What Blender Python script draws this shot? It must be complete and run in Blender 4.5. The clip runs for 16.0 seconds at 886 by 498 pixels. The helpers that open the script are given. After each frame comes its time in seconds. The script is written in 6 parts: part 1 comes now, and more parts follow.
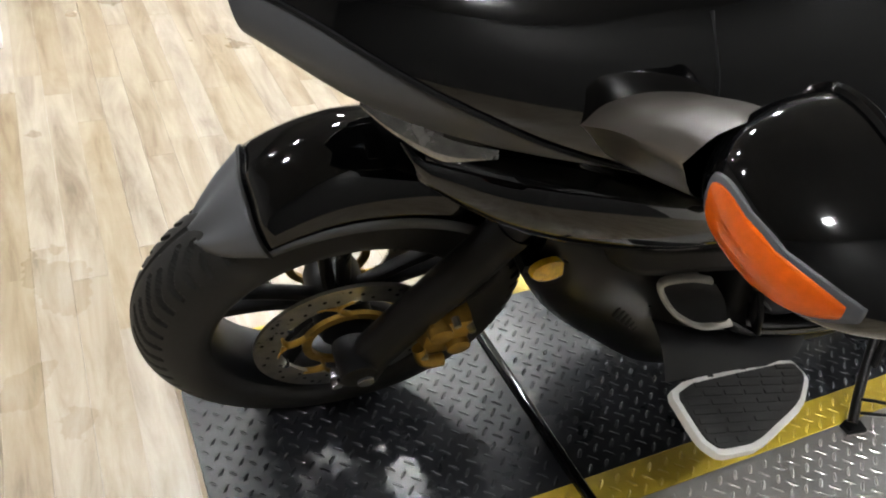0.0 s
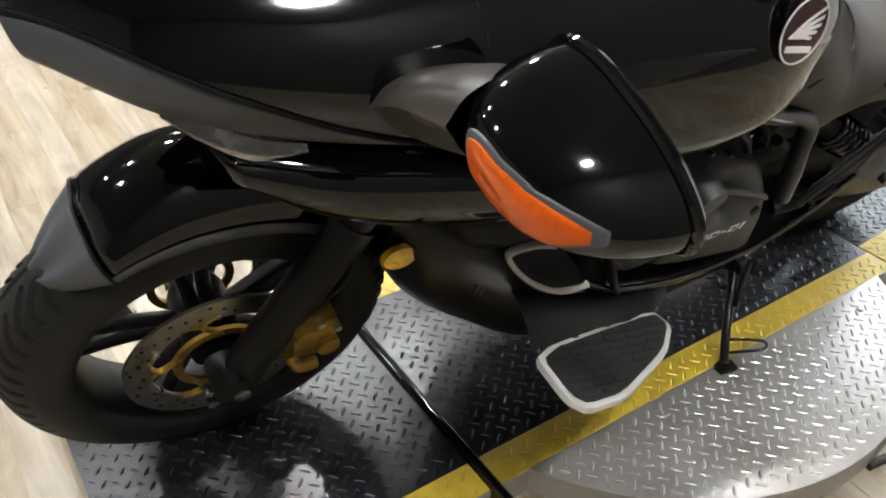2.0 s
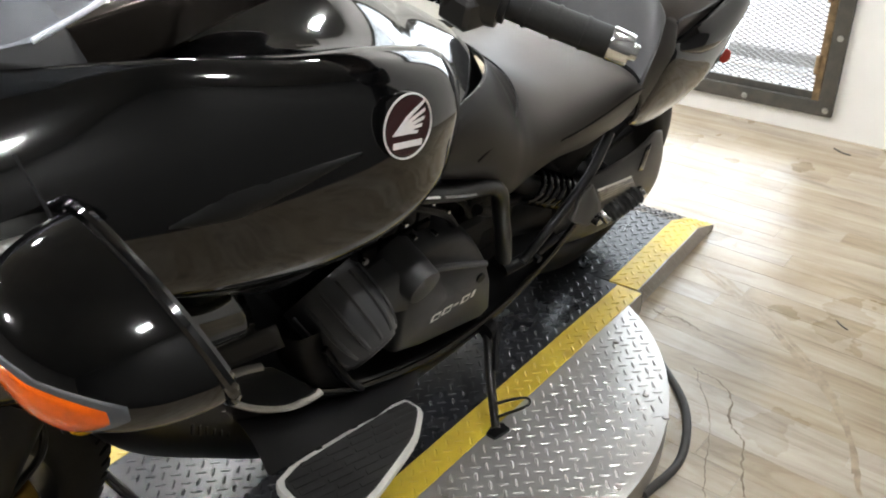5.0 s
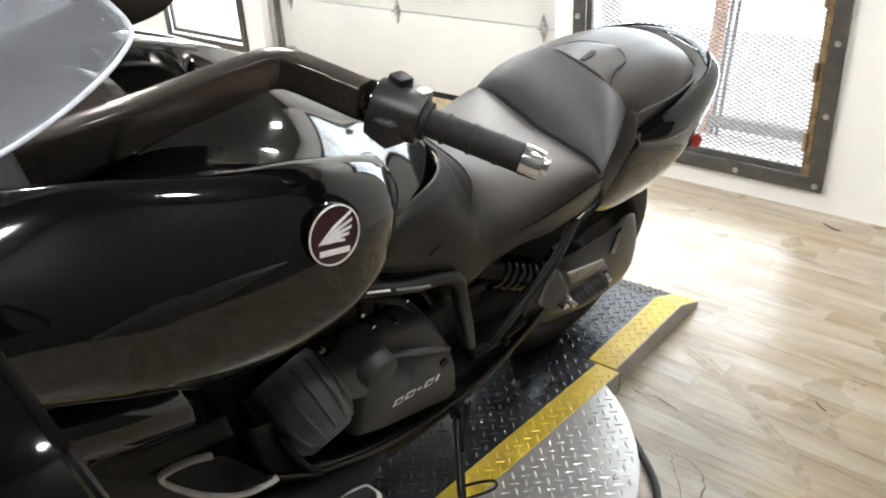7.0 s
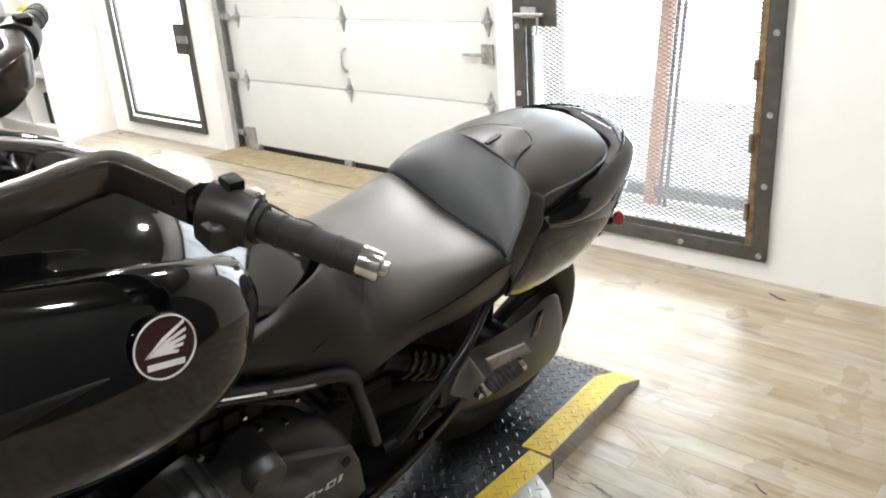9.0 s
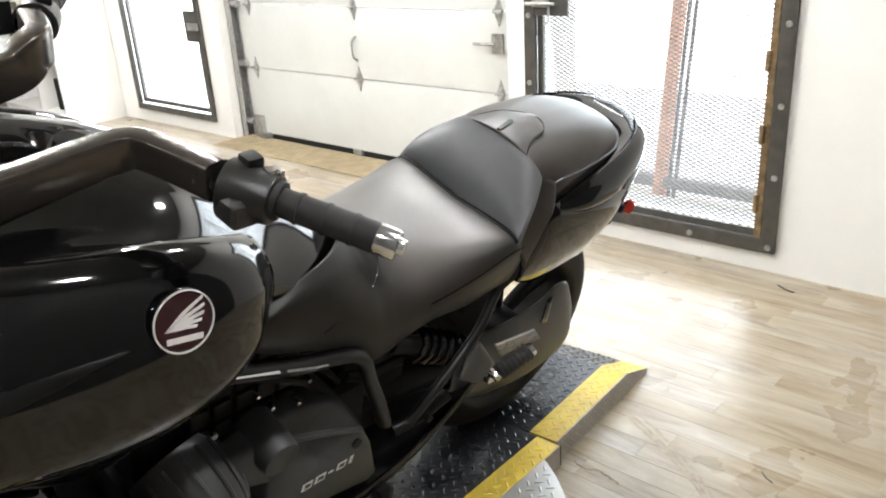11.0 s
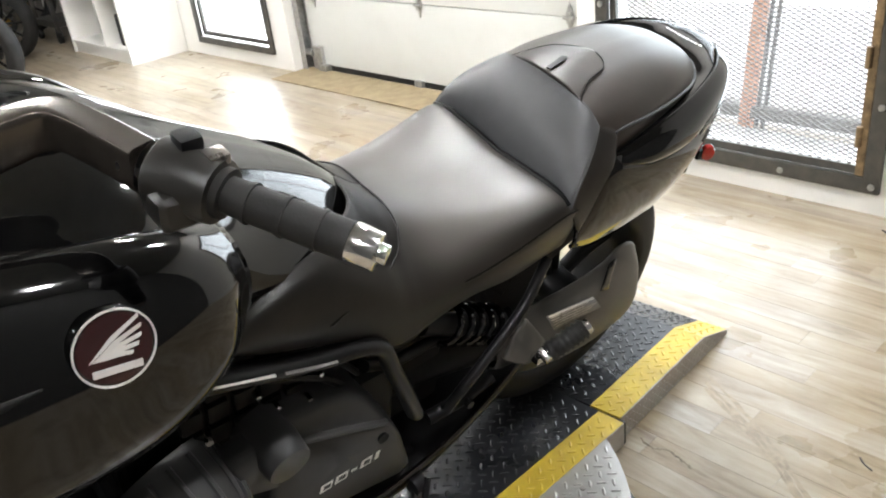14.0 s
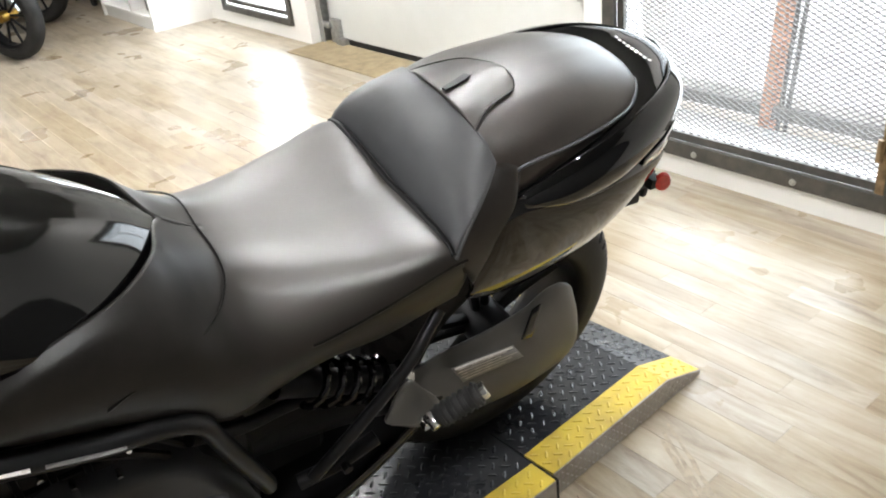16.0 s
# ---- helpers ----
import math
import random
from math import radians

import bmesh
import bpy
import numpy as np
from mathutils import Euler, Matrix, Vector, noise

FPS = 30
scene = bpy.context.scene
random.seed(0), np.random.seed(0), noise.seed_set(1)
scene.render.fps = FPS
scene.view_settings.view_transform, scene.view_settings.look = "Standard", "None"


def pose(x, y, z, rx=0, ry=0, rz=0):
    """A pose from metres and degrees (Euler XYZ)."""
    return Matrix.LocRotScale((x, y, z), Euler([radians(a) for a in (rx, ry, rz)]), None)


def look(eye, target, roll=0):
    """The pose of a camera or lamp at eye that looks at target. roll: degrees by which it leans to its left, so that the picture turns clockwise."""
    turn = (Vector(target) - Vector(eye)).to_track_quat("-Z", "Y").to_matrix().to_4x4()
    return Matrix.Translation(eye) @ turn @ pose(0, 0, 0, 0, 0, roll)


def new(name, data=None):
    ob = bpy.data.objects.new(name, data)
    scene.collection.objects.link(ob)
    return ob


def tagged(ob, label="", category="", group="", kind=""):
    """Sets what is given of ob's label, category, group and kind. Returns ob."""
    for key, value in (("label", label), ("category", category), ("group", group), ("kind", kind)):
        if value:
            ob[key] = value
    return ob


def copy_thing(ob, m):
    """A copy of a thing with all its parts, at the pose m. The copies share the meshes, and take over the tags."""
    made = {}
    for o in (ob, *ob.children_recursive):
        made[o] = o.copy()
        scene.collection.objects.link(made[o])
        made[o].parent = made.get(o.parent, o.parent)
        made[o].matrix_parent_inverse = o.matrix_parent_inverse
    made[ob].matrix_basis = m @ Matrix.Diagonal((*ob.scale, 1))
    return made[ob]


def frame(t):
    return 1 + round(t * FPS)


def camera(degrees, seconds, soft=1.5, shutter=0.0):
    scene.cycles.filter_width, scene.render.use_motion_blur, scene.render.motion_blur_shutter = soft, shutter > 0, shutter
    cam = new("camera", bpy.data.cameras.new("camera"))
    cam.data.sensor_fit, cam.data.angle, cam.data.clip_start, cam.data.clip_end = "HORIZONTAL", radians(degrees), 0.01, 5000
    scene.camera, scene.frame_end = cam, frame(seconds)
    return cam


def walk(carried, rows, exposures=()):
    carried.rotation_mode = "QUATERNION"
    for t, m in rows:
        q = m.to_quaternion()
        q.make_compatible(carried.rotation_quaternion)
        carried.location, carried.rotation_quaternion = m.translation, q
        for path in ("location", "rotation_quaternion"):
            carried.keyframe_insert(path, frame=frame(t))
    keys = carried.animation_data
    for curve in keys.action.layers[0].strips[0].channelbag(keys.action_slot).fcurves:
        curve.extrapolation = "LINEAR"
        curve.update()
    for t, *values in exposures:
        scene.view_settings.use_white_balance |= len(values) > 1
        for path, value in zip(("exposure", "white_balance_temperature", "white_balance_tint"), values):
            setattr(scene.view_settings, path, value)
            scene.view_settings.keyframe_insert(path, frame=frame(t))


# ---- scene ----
cam = camera(57.2, 16.0, soft=2.0)
PATH = [
    (0, (0.576, 0.626, 1.266), (1.336, 2.016, 0.045), 7.0),
    (0.5, (0.593, 0.604, 1.263), (1.325, 2.003, 0.035), 5.9),
    (1, (0.602, 0.595, 1.264), (1.382, 1.973, 0.043), 5.4),
    (1.5, (0.613, 0.573, 1.267), (1.46, 1.928, 0.065), 4.3),
    (2, (0.64, 0.542, 1.267), (1.583, 1.852, 0.086), 2.9),
    (2.5, (0.673, 0.513, 1.268), (1.708, 1.763, 0.1), 1.8),
    (3, (0.702, 0.481, 1.269), (1.824, 1.679, 0.127), 1.8),
    (3.5, (0.731, 0.453, 1.269), (1.903, 1.62, 0.146), 1.1),
    (4, (0.756, 0.44, 1.281), (1.954, 1.614, 0.192), -0.1),
    (4.5, (0.791, 0.433, 1.293), (2.014, 1.603, 0.228), -1.2),
    (5, (0.835, 0.427, 1.299), (2.123, 1.567, 0.279), -2.4),
    (5.2, (0.853, 0.417, 1.304), (2.162, 1.558, 0.312), -3.3),
    (7.3, (0.925, 0.301, 1.367), (2.221, 1.574, 0.531), -2.8),
    (7.5, (0.968, 0.286, 1.367), (2.248, 1.599, 0.57), -3.2),
    (8, (1.031, 0.274, 1.359), (2.342, 1.577, 0.595), -4.1),
    (8.5, (1.054, 0.257, 1.37), (2.412, 1.532, 0.643), -4.0),
    (9, (1.061, 0.238, 1.37), (2.447, 1.478, 0.634), -4.1),
    (11.5, (1.04, 0.24, 1.356), (2.407, 1.487, 0.598), -3.6),
    (12, (1.05, 0.247, 1.352), (2.418, 1.486, 0.581), -4.1),
    (12.5, (1.082, 0.259, 1.345), (2.418, 1.516, 0.549), -5.2),
    (13, (1.133, 0.278, 1.325), (2.306, 1.694, 0.538), -5.3),
    (13.5, (1.202, 0.277, 1.316), (2.213, 1.786, 0.481), -6.1),
    (14, (1.274, 0.35, 1.329), (2.448, 1.694, 0.425), -6.9),
    (14.5, (1.284, 0.388, 1.371), (2.531, 1.677, 0.486), -8.9),
    (15, (1.339, 0.41, 1.371), (2.603, 1.674, 0.475), -8.9),
    (15.5, (1.492, 0.368, 1.354), (2.643, 1.727, 0.444), -6.9),
    (16, (1.657, 0.336, 1.319), (2.694, 1.749, 0.357), -6.6),
]
walk(cam, [(t, look(eye, target, roll)) for t, eye, target, roll in PATH])

# ---------------------------------------------------------------- world, light
world = bpy.data.worlds.new("world")
scene.world = world
world.use_nodes = True
wn = world.node_tree
sky = wn.nodes.new("ShaderNodeTexSky")
sky.sky_type = "NISHITA"
sky.sun_disc = False
sky.sun_elevation, sky.sun_rotation = radians(35), radians(60)
wn.links.new(sky.outputs[0], wn.nodes["Background"].inputs[0])
wn.nodes["Background"].inputs[1].default_value = 0.15
scene.view_settings.exposure = 0.60


def area(name, m, sx, sy, watts, colour):
    lamp = bpy.data.lights.new(name, "AREA")
    lamp.shape, lamp.size, lamp.size_y, lamp.energy, lamp.color = "RECTANGLE", sx, sy, watts, colour
    ob = new(name, lamp)
    ob.matrix_world = m
    return ob


area("window_light", look((4.16, 1.8, 1.15), (0, 1.8, 0.7)), 1.1, 2.0, 40, (0.80, 0.91, 1.0))
area("window_light", look((4.5, 5.75, 1.1), (0, 5.0, 0.6)), 1.0, 1.9, 36, (0.82, 0.92, 1.0))

# ---------------------------------------------------------------- materials


def mat(name, colour, rough=0.5, metal=0.0, coat=0.0, var=0.0, scale=8.0, bump=0.0, bscale=60.0, rvar=0.0, second=None, spec=0.5):
    """A principled surface with mottling at a coarse and a fine scale and fine relief."""
    m = bpy.data.materials.new(name)
    m.use_nodes = True
    nt = m.node_tree
    b = nt.nodes["Principled BSDF"]
    b.inputs["Base Color"].default_value = (*colour, 1)
    b.inputs["Roughness"].default_value = rough
    b.inputs["Metallic"].default_value = metal
    b.inputs["Specular IOR Level"].default_value = spec
    b.inputs["Coat Weight"].default_value = coat
    b.inputs["Coat Roughness"].default_value = 0.04
    co = nt.nodes.new("ShaderNodeTexCoord")
    if var or second or rvar:
        n1 = nt.nodes.new("ShaderNodeTexNoise")
        n1.inputs["Scale"].default_value = scale
        n1.inputs["Detail"].default_value = 8
        n1.inputs["Roughness"].default_value = 0.65
        nt.links.new(co.outputs["Object"], n1.inputs["Vector"])
        ramp = nt.nodes.new("ShaderNodeMapRange")
        ramp.inputs[1].default_value, ramp.inputs[2].default_value = 0.35, 0.65
        nt.links.new(n1.outputs["Fac"], ramp.inputs[0])
        if var or second:
            mix = nt.nodes.new("ShaderNodeMix")
            mix.data_type = "RGBA"
            lo = second or tuple(max(0, c * (1 - var)) for c in colour)
            hi = colour if second else tuple(min(1, c * (1 + var)) for c in colour)
            mix.inputs[6].default_value, mix.inputs[7].default_value = (*lo, 1), (*hi, 1)
            nt.links.new(ramp.outputs[0], mix.inputs[0])
            nt.links.new(mix.outputs[2], b.inputs["Base Color"])
        if rvar:
            rr = nt.nodes.new("ShaderNodeMapRange")
            rr.inputs[3].default_value, rr.inputs[4].default_value = max(0.02, rough - rvar), rough + rvar
            nt.links.new(n1.outputs["Fac"], rr.inputs[0])
            nt.links.new(rr.outputs[0], b.inputs["Roughness"])
    if bump:
        n2 = nt.nodes.new("ShaderNodeTexNoise")
        n2.inputs["Scale"].default_value = bscale
        n2.inputs["Detail"].default_value = 4
        nt.links.new(co.outputs["Object"], n2.inputs["Vector"])
        bp = nt.nodes.new("ShaderNodeBump")
        bp.inputs["Strength"].default_value = bump
        bp.inputs["Distance"].default_value = 0.002
        nt.links.new(n2.outputs["Fac"], bp.inputs["Height"])
        nt.links.new(bp.outputs[0], b.inputs["Normal"])
    return m


def glow(name, colour, strength):
    m = bpy.data.materials.new(name)
    m.use_nodes = True
    nt = m.node_tree
    nt.nodes.remove(nt.nodes["Principled BSDF"])
    e = nt.nodes.new("ShaderNodeEmission")
    e.inputs[0].default_value, e.inputs[1].default_value = (*colour, 1), strength
    nt.links.new(e.outputs[0], nt.nodes["Material Output"].inputs[0])
    return m


GLOSS = mat("black_gloss_paint", (0.0015, 0.0015, 0.0016), 0.06, rvar=0.025, scale=3, spec=0.52)
SATIN = mat("bronze_black_satin_paint", (0.092, 0.079, 0.067), 0.24, metal=0.8, rvar=0.06, scale=6, bump=0.03, bscale=300)
MATTE = mat("black_matte_plastic", (0.0045, 0.0045, 0.005), 0.45, var=0.25, scale=5, bump=0.10, bscale=500, rvar=0.08, spec=0.18)
GREYM = mat("grey_matte_plastic", (0.055, 0.058, 0.065), 0.5, var=0.12, scale=5, bump=0.1, bscale=500)
SWITCH = mat("switch_black_plastic", (0.013, 0.012, 0.0105), 0.38, var=0.15, scale=8, bump=0.05, bscale=500, spec=0.45)
PODM = mat("dark_grey_satin_housing", (0.065, 0.062, 0.057), 0.42, var=0.2, scale=6, bump=0.08, bscale=420, rvar=0.08, spec=0.4)
ENGINE = mat("engine_black_crinkle", (0.005, 0.005, 0.0052), 0.48, var=0.3, scale=9, bump=0.2, bscale=420, rvar=0.1, spec=0.18)
COVER = mat("engine_cover_grey", (0.052, 0.052, 0.053), 0.45, metal=0.1, spec=0.35, var=0.15, scale=7, bump=0.1, bscale=400, rvar=0.08)
LEATHER = mat("black_leather", (0.024, 0.018, 0.0142), 0.40, spec=0.7, var=0.4, scale=7, bump=0.08, bscale=240, rvar=0.1)
SEATL = mat("worn_leather_painted_sheen", (0.012, 0.0105, 0.0092), 0.40, var=0.35, scale=7, bump=0.05, bscale=240, rvar=0.08)


def wear_and_sheen(m, x0, x1, y0, y1, low, high, worn):
    """Worn shine and painted sheen on the sitting area: gloss and a paler colour grow from x0 to x1 and fade from y0 to
    y1 on either side.
    """
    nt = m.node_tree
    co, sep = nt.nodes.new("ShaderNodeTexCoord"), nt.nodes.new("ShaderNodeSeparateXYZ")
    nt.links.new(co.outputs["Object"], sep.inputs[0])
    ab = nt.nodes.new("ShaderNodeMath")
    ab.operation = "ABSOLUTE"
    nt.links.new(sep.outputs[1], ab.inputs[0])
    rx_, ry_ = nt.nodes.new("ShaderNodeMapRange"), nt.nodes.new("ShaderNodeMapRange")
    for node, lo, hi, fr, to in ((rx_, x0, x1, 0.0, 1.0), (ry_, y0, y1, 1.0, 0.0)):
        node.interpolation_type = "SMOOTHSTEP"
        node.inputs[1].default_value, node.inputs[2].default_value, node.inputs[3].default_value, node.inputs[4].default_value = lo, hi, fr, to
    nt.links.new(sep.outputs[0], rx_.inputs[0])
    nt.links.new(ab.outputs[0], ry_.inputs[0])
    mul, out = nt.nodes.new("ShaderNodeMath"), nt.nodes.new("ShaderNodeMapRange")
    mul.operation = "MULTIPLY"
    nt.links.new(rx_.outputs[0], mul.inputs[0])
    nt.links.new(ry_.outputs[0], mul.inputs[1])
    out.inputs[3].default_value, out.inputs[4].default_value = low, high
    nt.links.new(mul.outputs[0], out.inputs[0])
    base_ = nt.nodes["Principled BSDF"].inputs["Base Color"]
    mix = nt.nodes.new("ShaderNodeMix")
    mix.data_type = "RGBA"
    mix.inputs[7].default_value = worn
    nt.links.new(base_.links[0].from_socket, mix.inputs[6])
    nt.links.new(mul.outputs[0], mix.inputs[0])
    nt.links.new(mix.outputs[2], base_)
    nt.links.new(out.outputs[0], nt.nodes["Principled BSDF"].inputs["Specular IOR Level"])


# the paler colour on top stands in for the broad sheen of window light
wear_and_sheen(SEATL, 1.05, 1.17, 0.145, 0.196, 0.24, 1.0, (0.055, 0.048, 0.042, 1))
LEATHER2 = mat("grey_black_leather", (0.062, 0.063, 0.067), 0.42, var=0.2, scale=4, bump=0.08, bscale=300, rvar=0.06)
RUBBER = mat("tyre_rubber", (0.017, 0.0165, 0.016), 0.6, var=0.3, scale=12, bump=0.15, bscale=300, rvar=0.12, spec=0.22)
CHROME = mat("chrome", (0.75, 0.75, 0.74), 0.12, metal=1.0, rvar=0.06, scale=30)
STEEL = mat("brushed_steel", (0.45, 0.43, 0.40), 0.3, metal=1.0, var=0.2, scale=40, rvar=0.1)
GOLD = mat("gold_anodised_caliper", (0.30, 0.18, 0.035), 0.32, metal=0.8, var=0.3, scale=30, bump=0.1, bscale=200)
AMBER = mat("amber_lens", (0.62, 0.092, 0.003), 0.16, coat=0.25, spec=0.35, var=0.12, scale=60, bump=0.2, bscale=160)
AMBER2 = mat("yellow_amber_reflector", (0.95, 0.46, 0.01), 0.15, coat=0.3, var=0.3, scale=60, bump=0.3, bscale=260)
RED = mat("red_reflector", (0.42, 0.02, 0.014), 0.15, coat=1.0, var=0.2, scale=60, bump=0.3, bscale=260)
SILVER = mat("silver_board_rim", (0.74, 0.73, 0.70), 0.38, metal=0.35, var=0.06, scale=10, rvar=0.08)
PAD = mat("black_rubber_pad", (0.013, 0.0125, 0.012), 0.65, var=0.25, scale=18, bump=0.2, bscale=250)
HEADL = mat("headlight_lens", (0.42, 0.41, 0.39), 0.12, coat=1.0, metal=0.7, second=(0.10, 0.095, 0.09), scale=26, bump=0.3, bscale=40)
MARK = mat("silver_mark", (0.72, 0.71, 0.69), 0.35, metal=0.25, var=0.05, scale=60)
VENTRIM = mat("pale_beige_rim", (0.30, 0.28, 0.25), 0.45, var=0.1, scale=20)
MESH = mat("grey_steel_mesh", (0.17, 0.165, 0.16), 0.5, metal=0.3, var=0.2, scale=30)
LENS = mat("pale_lens", (0.55, 0.55, 0.55), 0.08, coat=1.0, metal=0.3, var=0.1, scale=20)
SIDEL = mat("seat_side_leather", (0.013, 0.0105, 0.0085), 0.38, spec=0.36, var=0.4, scale=7, bump=0.08, bscale=240, rvar=0.1)
APRON = mat("black_satin_vinyl", (0.005, 0.0042, 0.0036), 0.40, var=0.3, scale=5, bump=0.1, bscale=420, rvar=0.08, spec=0.2)
PAN = mat("black_satin_plastic", (0.005, 0.005, 0.0054), 0.30, var=0.2, scale=5, bump=0.03, bscale=400, rvar=0.08, spec=0.26)
DARKRED = mat("dark_red_enamel", (0.025, 0.004, 0.005), 0.15, coat=1.0, var=0.3, scale=30)


def clear_plastic(name, haze):
    """Clear thin plastic: looks through, with a gloss that grows at glancing angles."""
    m = bpy.data.materials.new(name)
    m.use_nodes = True
    nt = m.node_tree
    nt.nodes.remove(nt.nodes["Principled BSDF"])
    tr, gl = nt.nodes.new("ShaderNodeBsdfTransparent"), nt.nodes.new("ShaderNodeBsdfGlossy")
    tr.inputs[0].default_value = (0.90, 0.92, 0.94, 1)
    gl.inputs["Roughness"].default_value = 0.05
    fr, mx = nt.nodes.new("ShaderNodeFresnel"), nt.nodes.new("ShaderNodeMixShader")
    fr.inputs[0].default_value = 1.45
    nt.links.new(fr.outputs[0], mx.inputs[0])
    nt.links.new(tr.outputs[0], mx.inputs[1])
    nt.links.new(gl.outputs[0], mx.inputs[2])
    df, mh = nt.nodes.new("ShaderNodeBsdfDiffuse"), nt.nodes.new("ShaderNodeMixShader")
    df.inputs[0].default_value = (0.80, 0.83, 0.90, 1)      # bluish white mixed in; on the screen it paints the hazy reflection
    nz, mr = nt.nodes.new("ShaderNodeTexNoise"), nt.nodes.new("ShaderNodeMapRange")
    nz.inputs["Scale"].default_value = 14
    mr.inputs[3].default_value, mr.inputs[4].default_value = haze * 0.6, haze * 1.4
    nt.links.new(nz.outputs["Fac"], mr.inputs[0])
    nt.links.new(mr.outputs[0], mh.inputs[0])
    nt.links.new(mx.outputs[0], mh.inputs[1])
    nt.links.new(df.outputs[0], mh.inputs[2])
    nt.links.new(mh.outputs[0], nt.nodes["Material Output"].inputs[0])
    return m


CLEAR = clear_plastic("clear_screen", 0.08)
RIM = clear_plastic("frosted_screen_edge", 0.75)
PLATE = mat("aluminium_tread_plate", (0.47, 0.46, 0.445), 0.34, metal=0.65, second=(0.37, 0.355, 0.33), scale=5, bump=0.05, bscale=150, rvar=0.10)
SKIRT = mat("dull_tread_plate", (0.42, 0.40, 0.37), 0.42, metal=0.6, second=(0.26, 0.23, 0.20), scale=9, bump=0.06, bscale=150, rvar=0.12)
BLACKP = mat("black_painted_tread", (0.010, 0.0105, 0.012), 0.28, second=(0.018, 0.019, 0.022), scale=6, bump=0.03, bscale=120, rvar=0.08, spec=0.32)
YELLOW = mat("yellow_safety_paint", (0.58, 0.42, 0.03), 0.45, second=(0.40, 0.28, 0.025), scale=9, bump=0.1, bscale=150, rvar=0.1)
WALL = mat("white_wall_paint", (0.80, 0.79, 0.76), 0.6, var=0.03, scale=2, bump=0.12, bscale=120)
DOORW = mat("white_door_panel", (0.61, 0.62, 0.595), 0.45, var=0.03, scale=3, bump=0.15, bscale=160)
CEIL = mat("grey_painted_ceiling", (0.20, 0.195, 0.185), 0.8, var=0.15, scale=2)
CASE = mat("white_lamp_case", (0.7, 0.7, 0.68), 0.5, var=0.03, scale=5)
GREYW = mat("grey_wall_paint", (0.20, 0.19, 0.18), 0.7, var=0.05, scale=2, bump=0.12, bscale=120)
DARKW = mat("dark_reflected_wall", (0.075, 0.074, 0.072), 0.7, var=0.08, scale=2, bump=0.12, bscale=120)
STALK = mat("satin_grey_stalk", (0.060, 0.053, 0.046), 0.30, metal=0.2, var=0.08, scale=8, bump=0.04, bscale=300)
IRON = mat("black_steel_frame", (0.060, 0.060, 0.056), 0.48, metal=0.4, second=(0.10, 0.092, 0.080), scale=12, bump=0.15, bscale=120, rvar=0.1)
GALV = mat("galvanised_steel", (0.45, 0.45, 0.44), 0.4, metal=0.85, var=0.25, scale=40, rvar=0.12)
BRASSY = mat("rusty_strip", (0.22, 0.15, 0.08), 0.55, metal=0.4, var=0.4, scale=30)
COIR = mat("worn_brown_mat", (0.34, 0.27, 0.16), 0.9, second=(0.22, 0.17, 0.10), scale=14, bump=0.6, bscale=350)
CABLE = mat("black_cable_rubber", (0.035, 0.033, 0.031), 0.6, var=0.2, scale=20)
POST = mat("brick_red_post", (0.56, 0.30, 0.20), 0.7, var=0.2, scale=20)
CONCRETE = mat("pale_concrete", (0.76, 0.75, 0.73), 0.8, var=0.12, scale=4, bump=0.2, bscale=80)
TOWEL = mat("yellow_green_cloth", (0.50, 0.48, 0.03), 0.9, var=0.25, scale=25, bump=0.5, bscale=200)
BLUE = mat("blue_plastic", (0.03, 0.10, 0.35), 0.4, var=0.2, scale=10)
LABEL = mat("white_print", (0.62, 0.62, 0.60), 0.5, var=0.1, scale=40)
STICK = mat("grey_sticker", (0.16, 0.155, 0.15), 0.5, var=0.15, scale=60)
TRACK = mat("rubber_scuff", (0.27, 0.215, 0.145), 0.45, var=0.25, scale=30)
CRACK = mat("dark_floor_scratch", (0.13, 0.10, 0.065), 0.8, var=0.3, scale=40)
BACK = glow("overcast_daylight", (0.97, 0.99, 1.0), 2.8)
LED = glow("ceiling_lamp_glow", (0.995, 0.995, 0.99), 590)


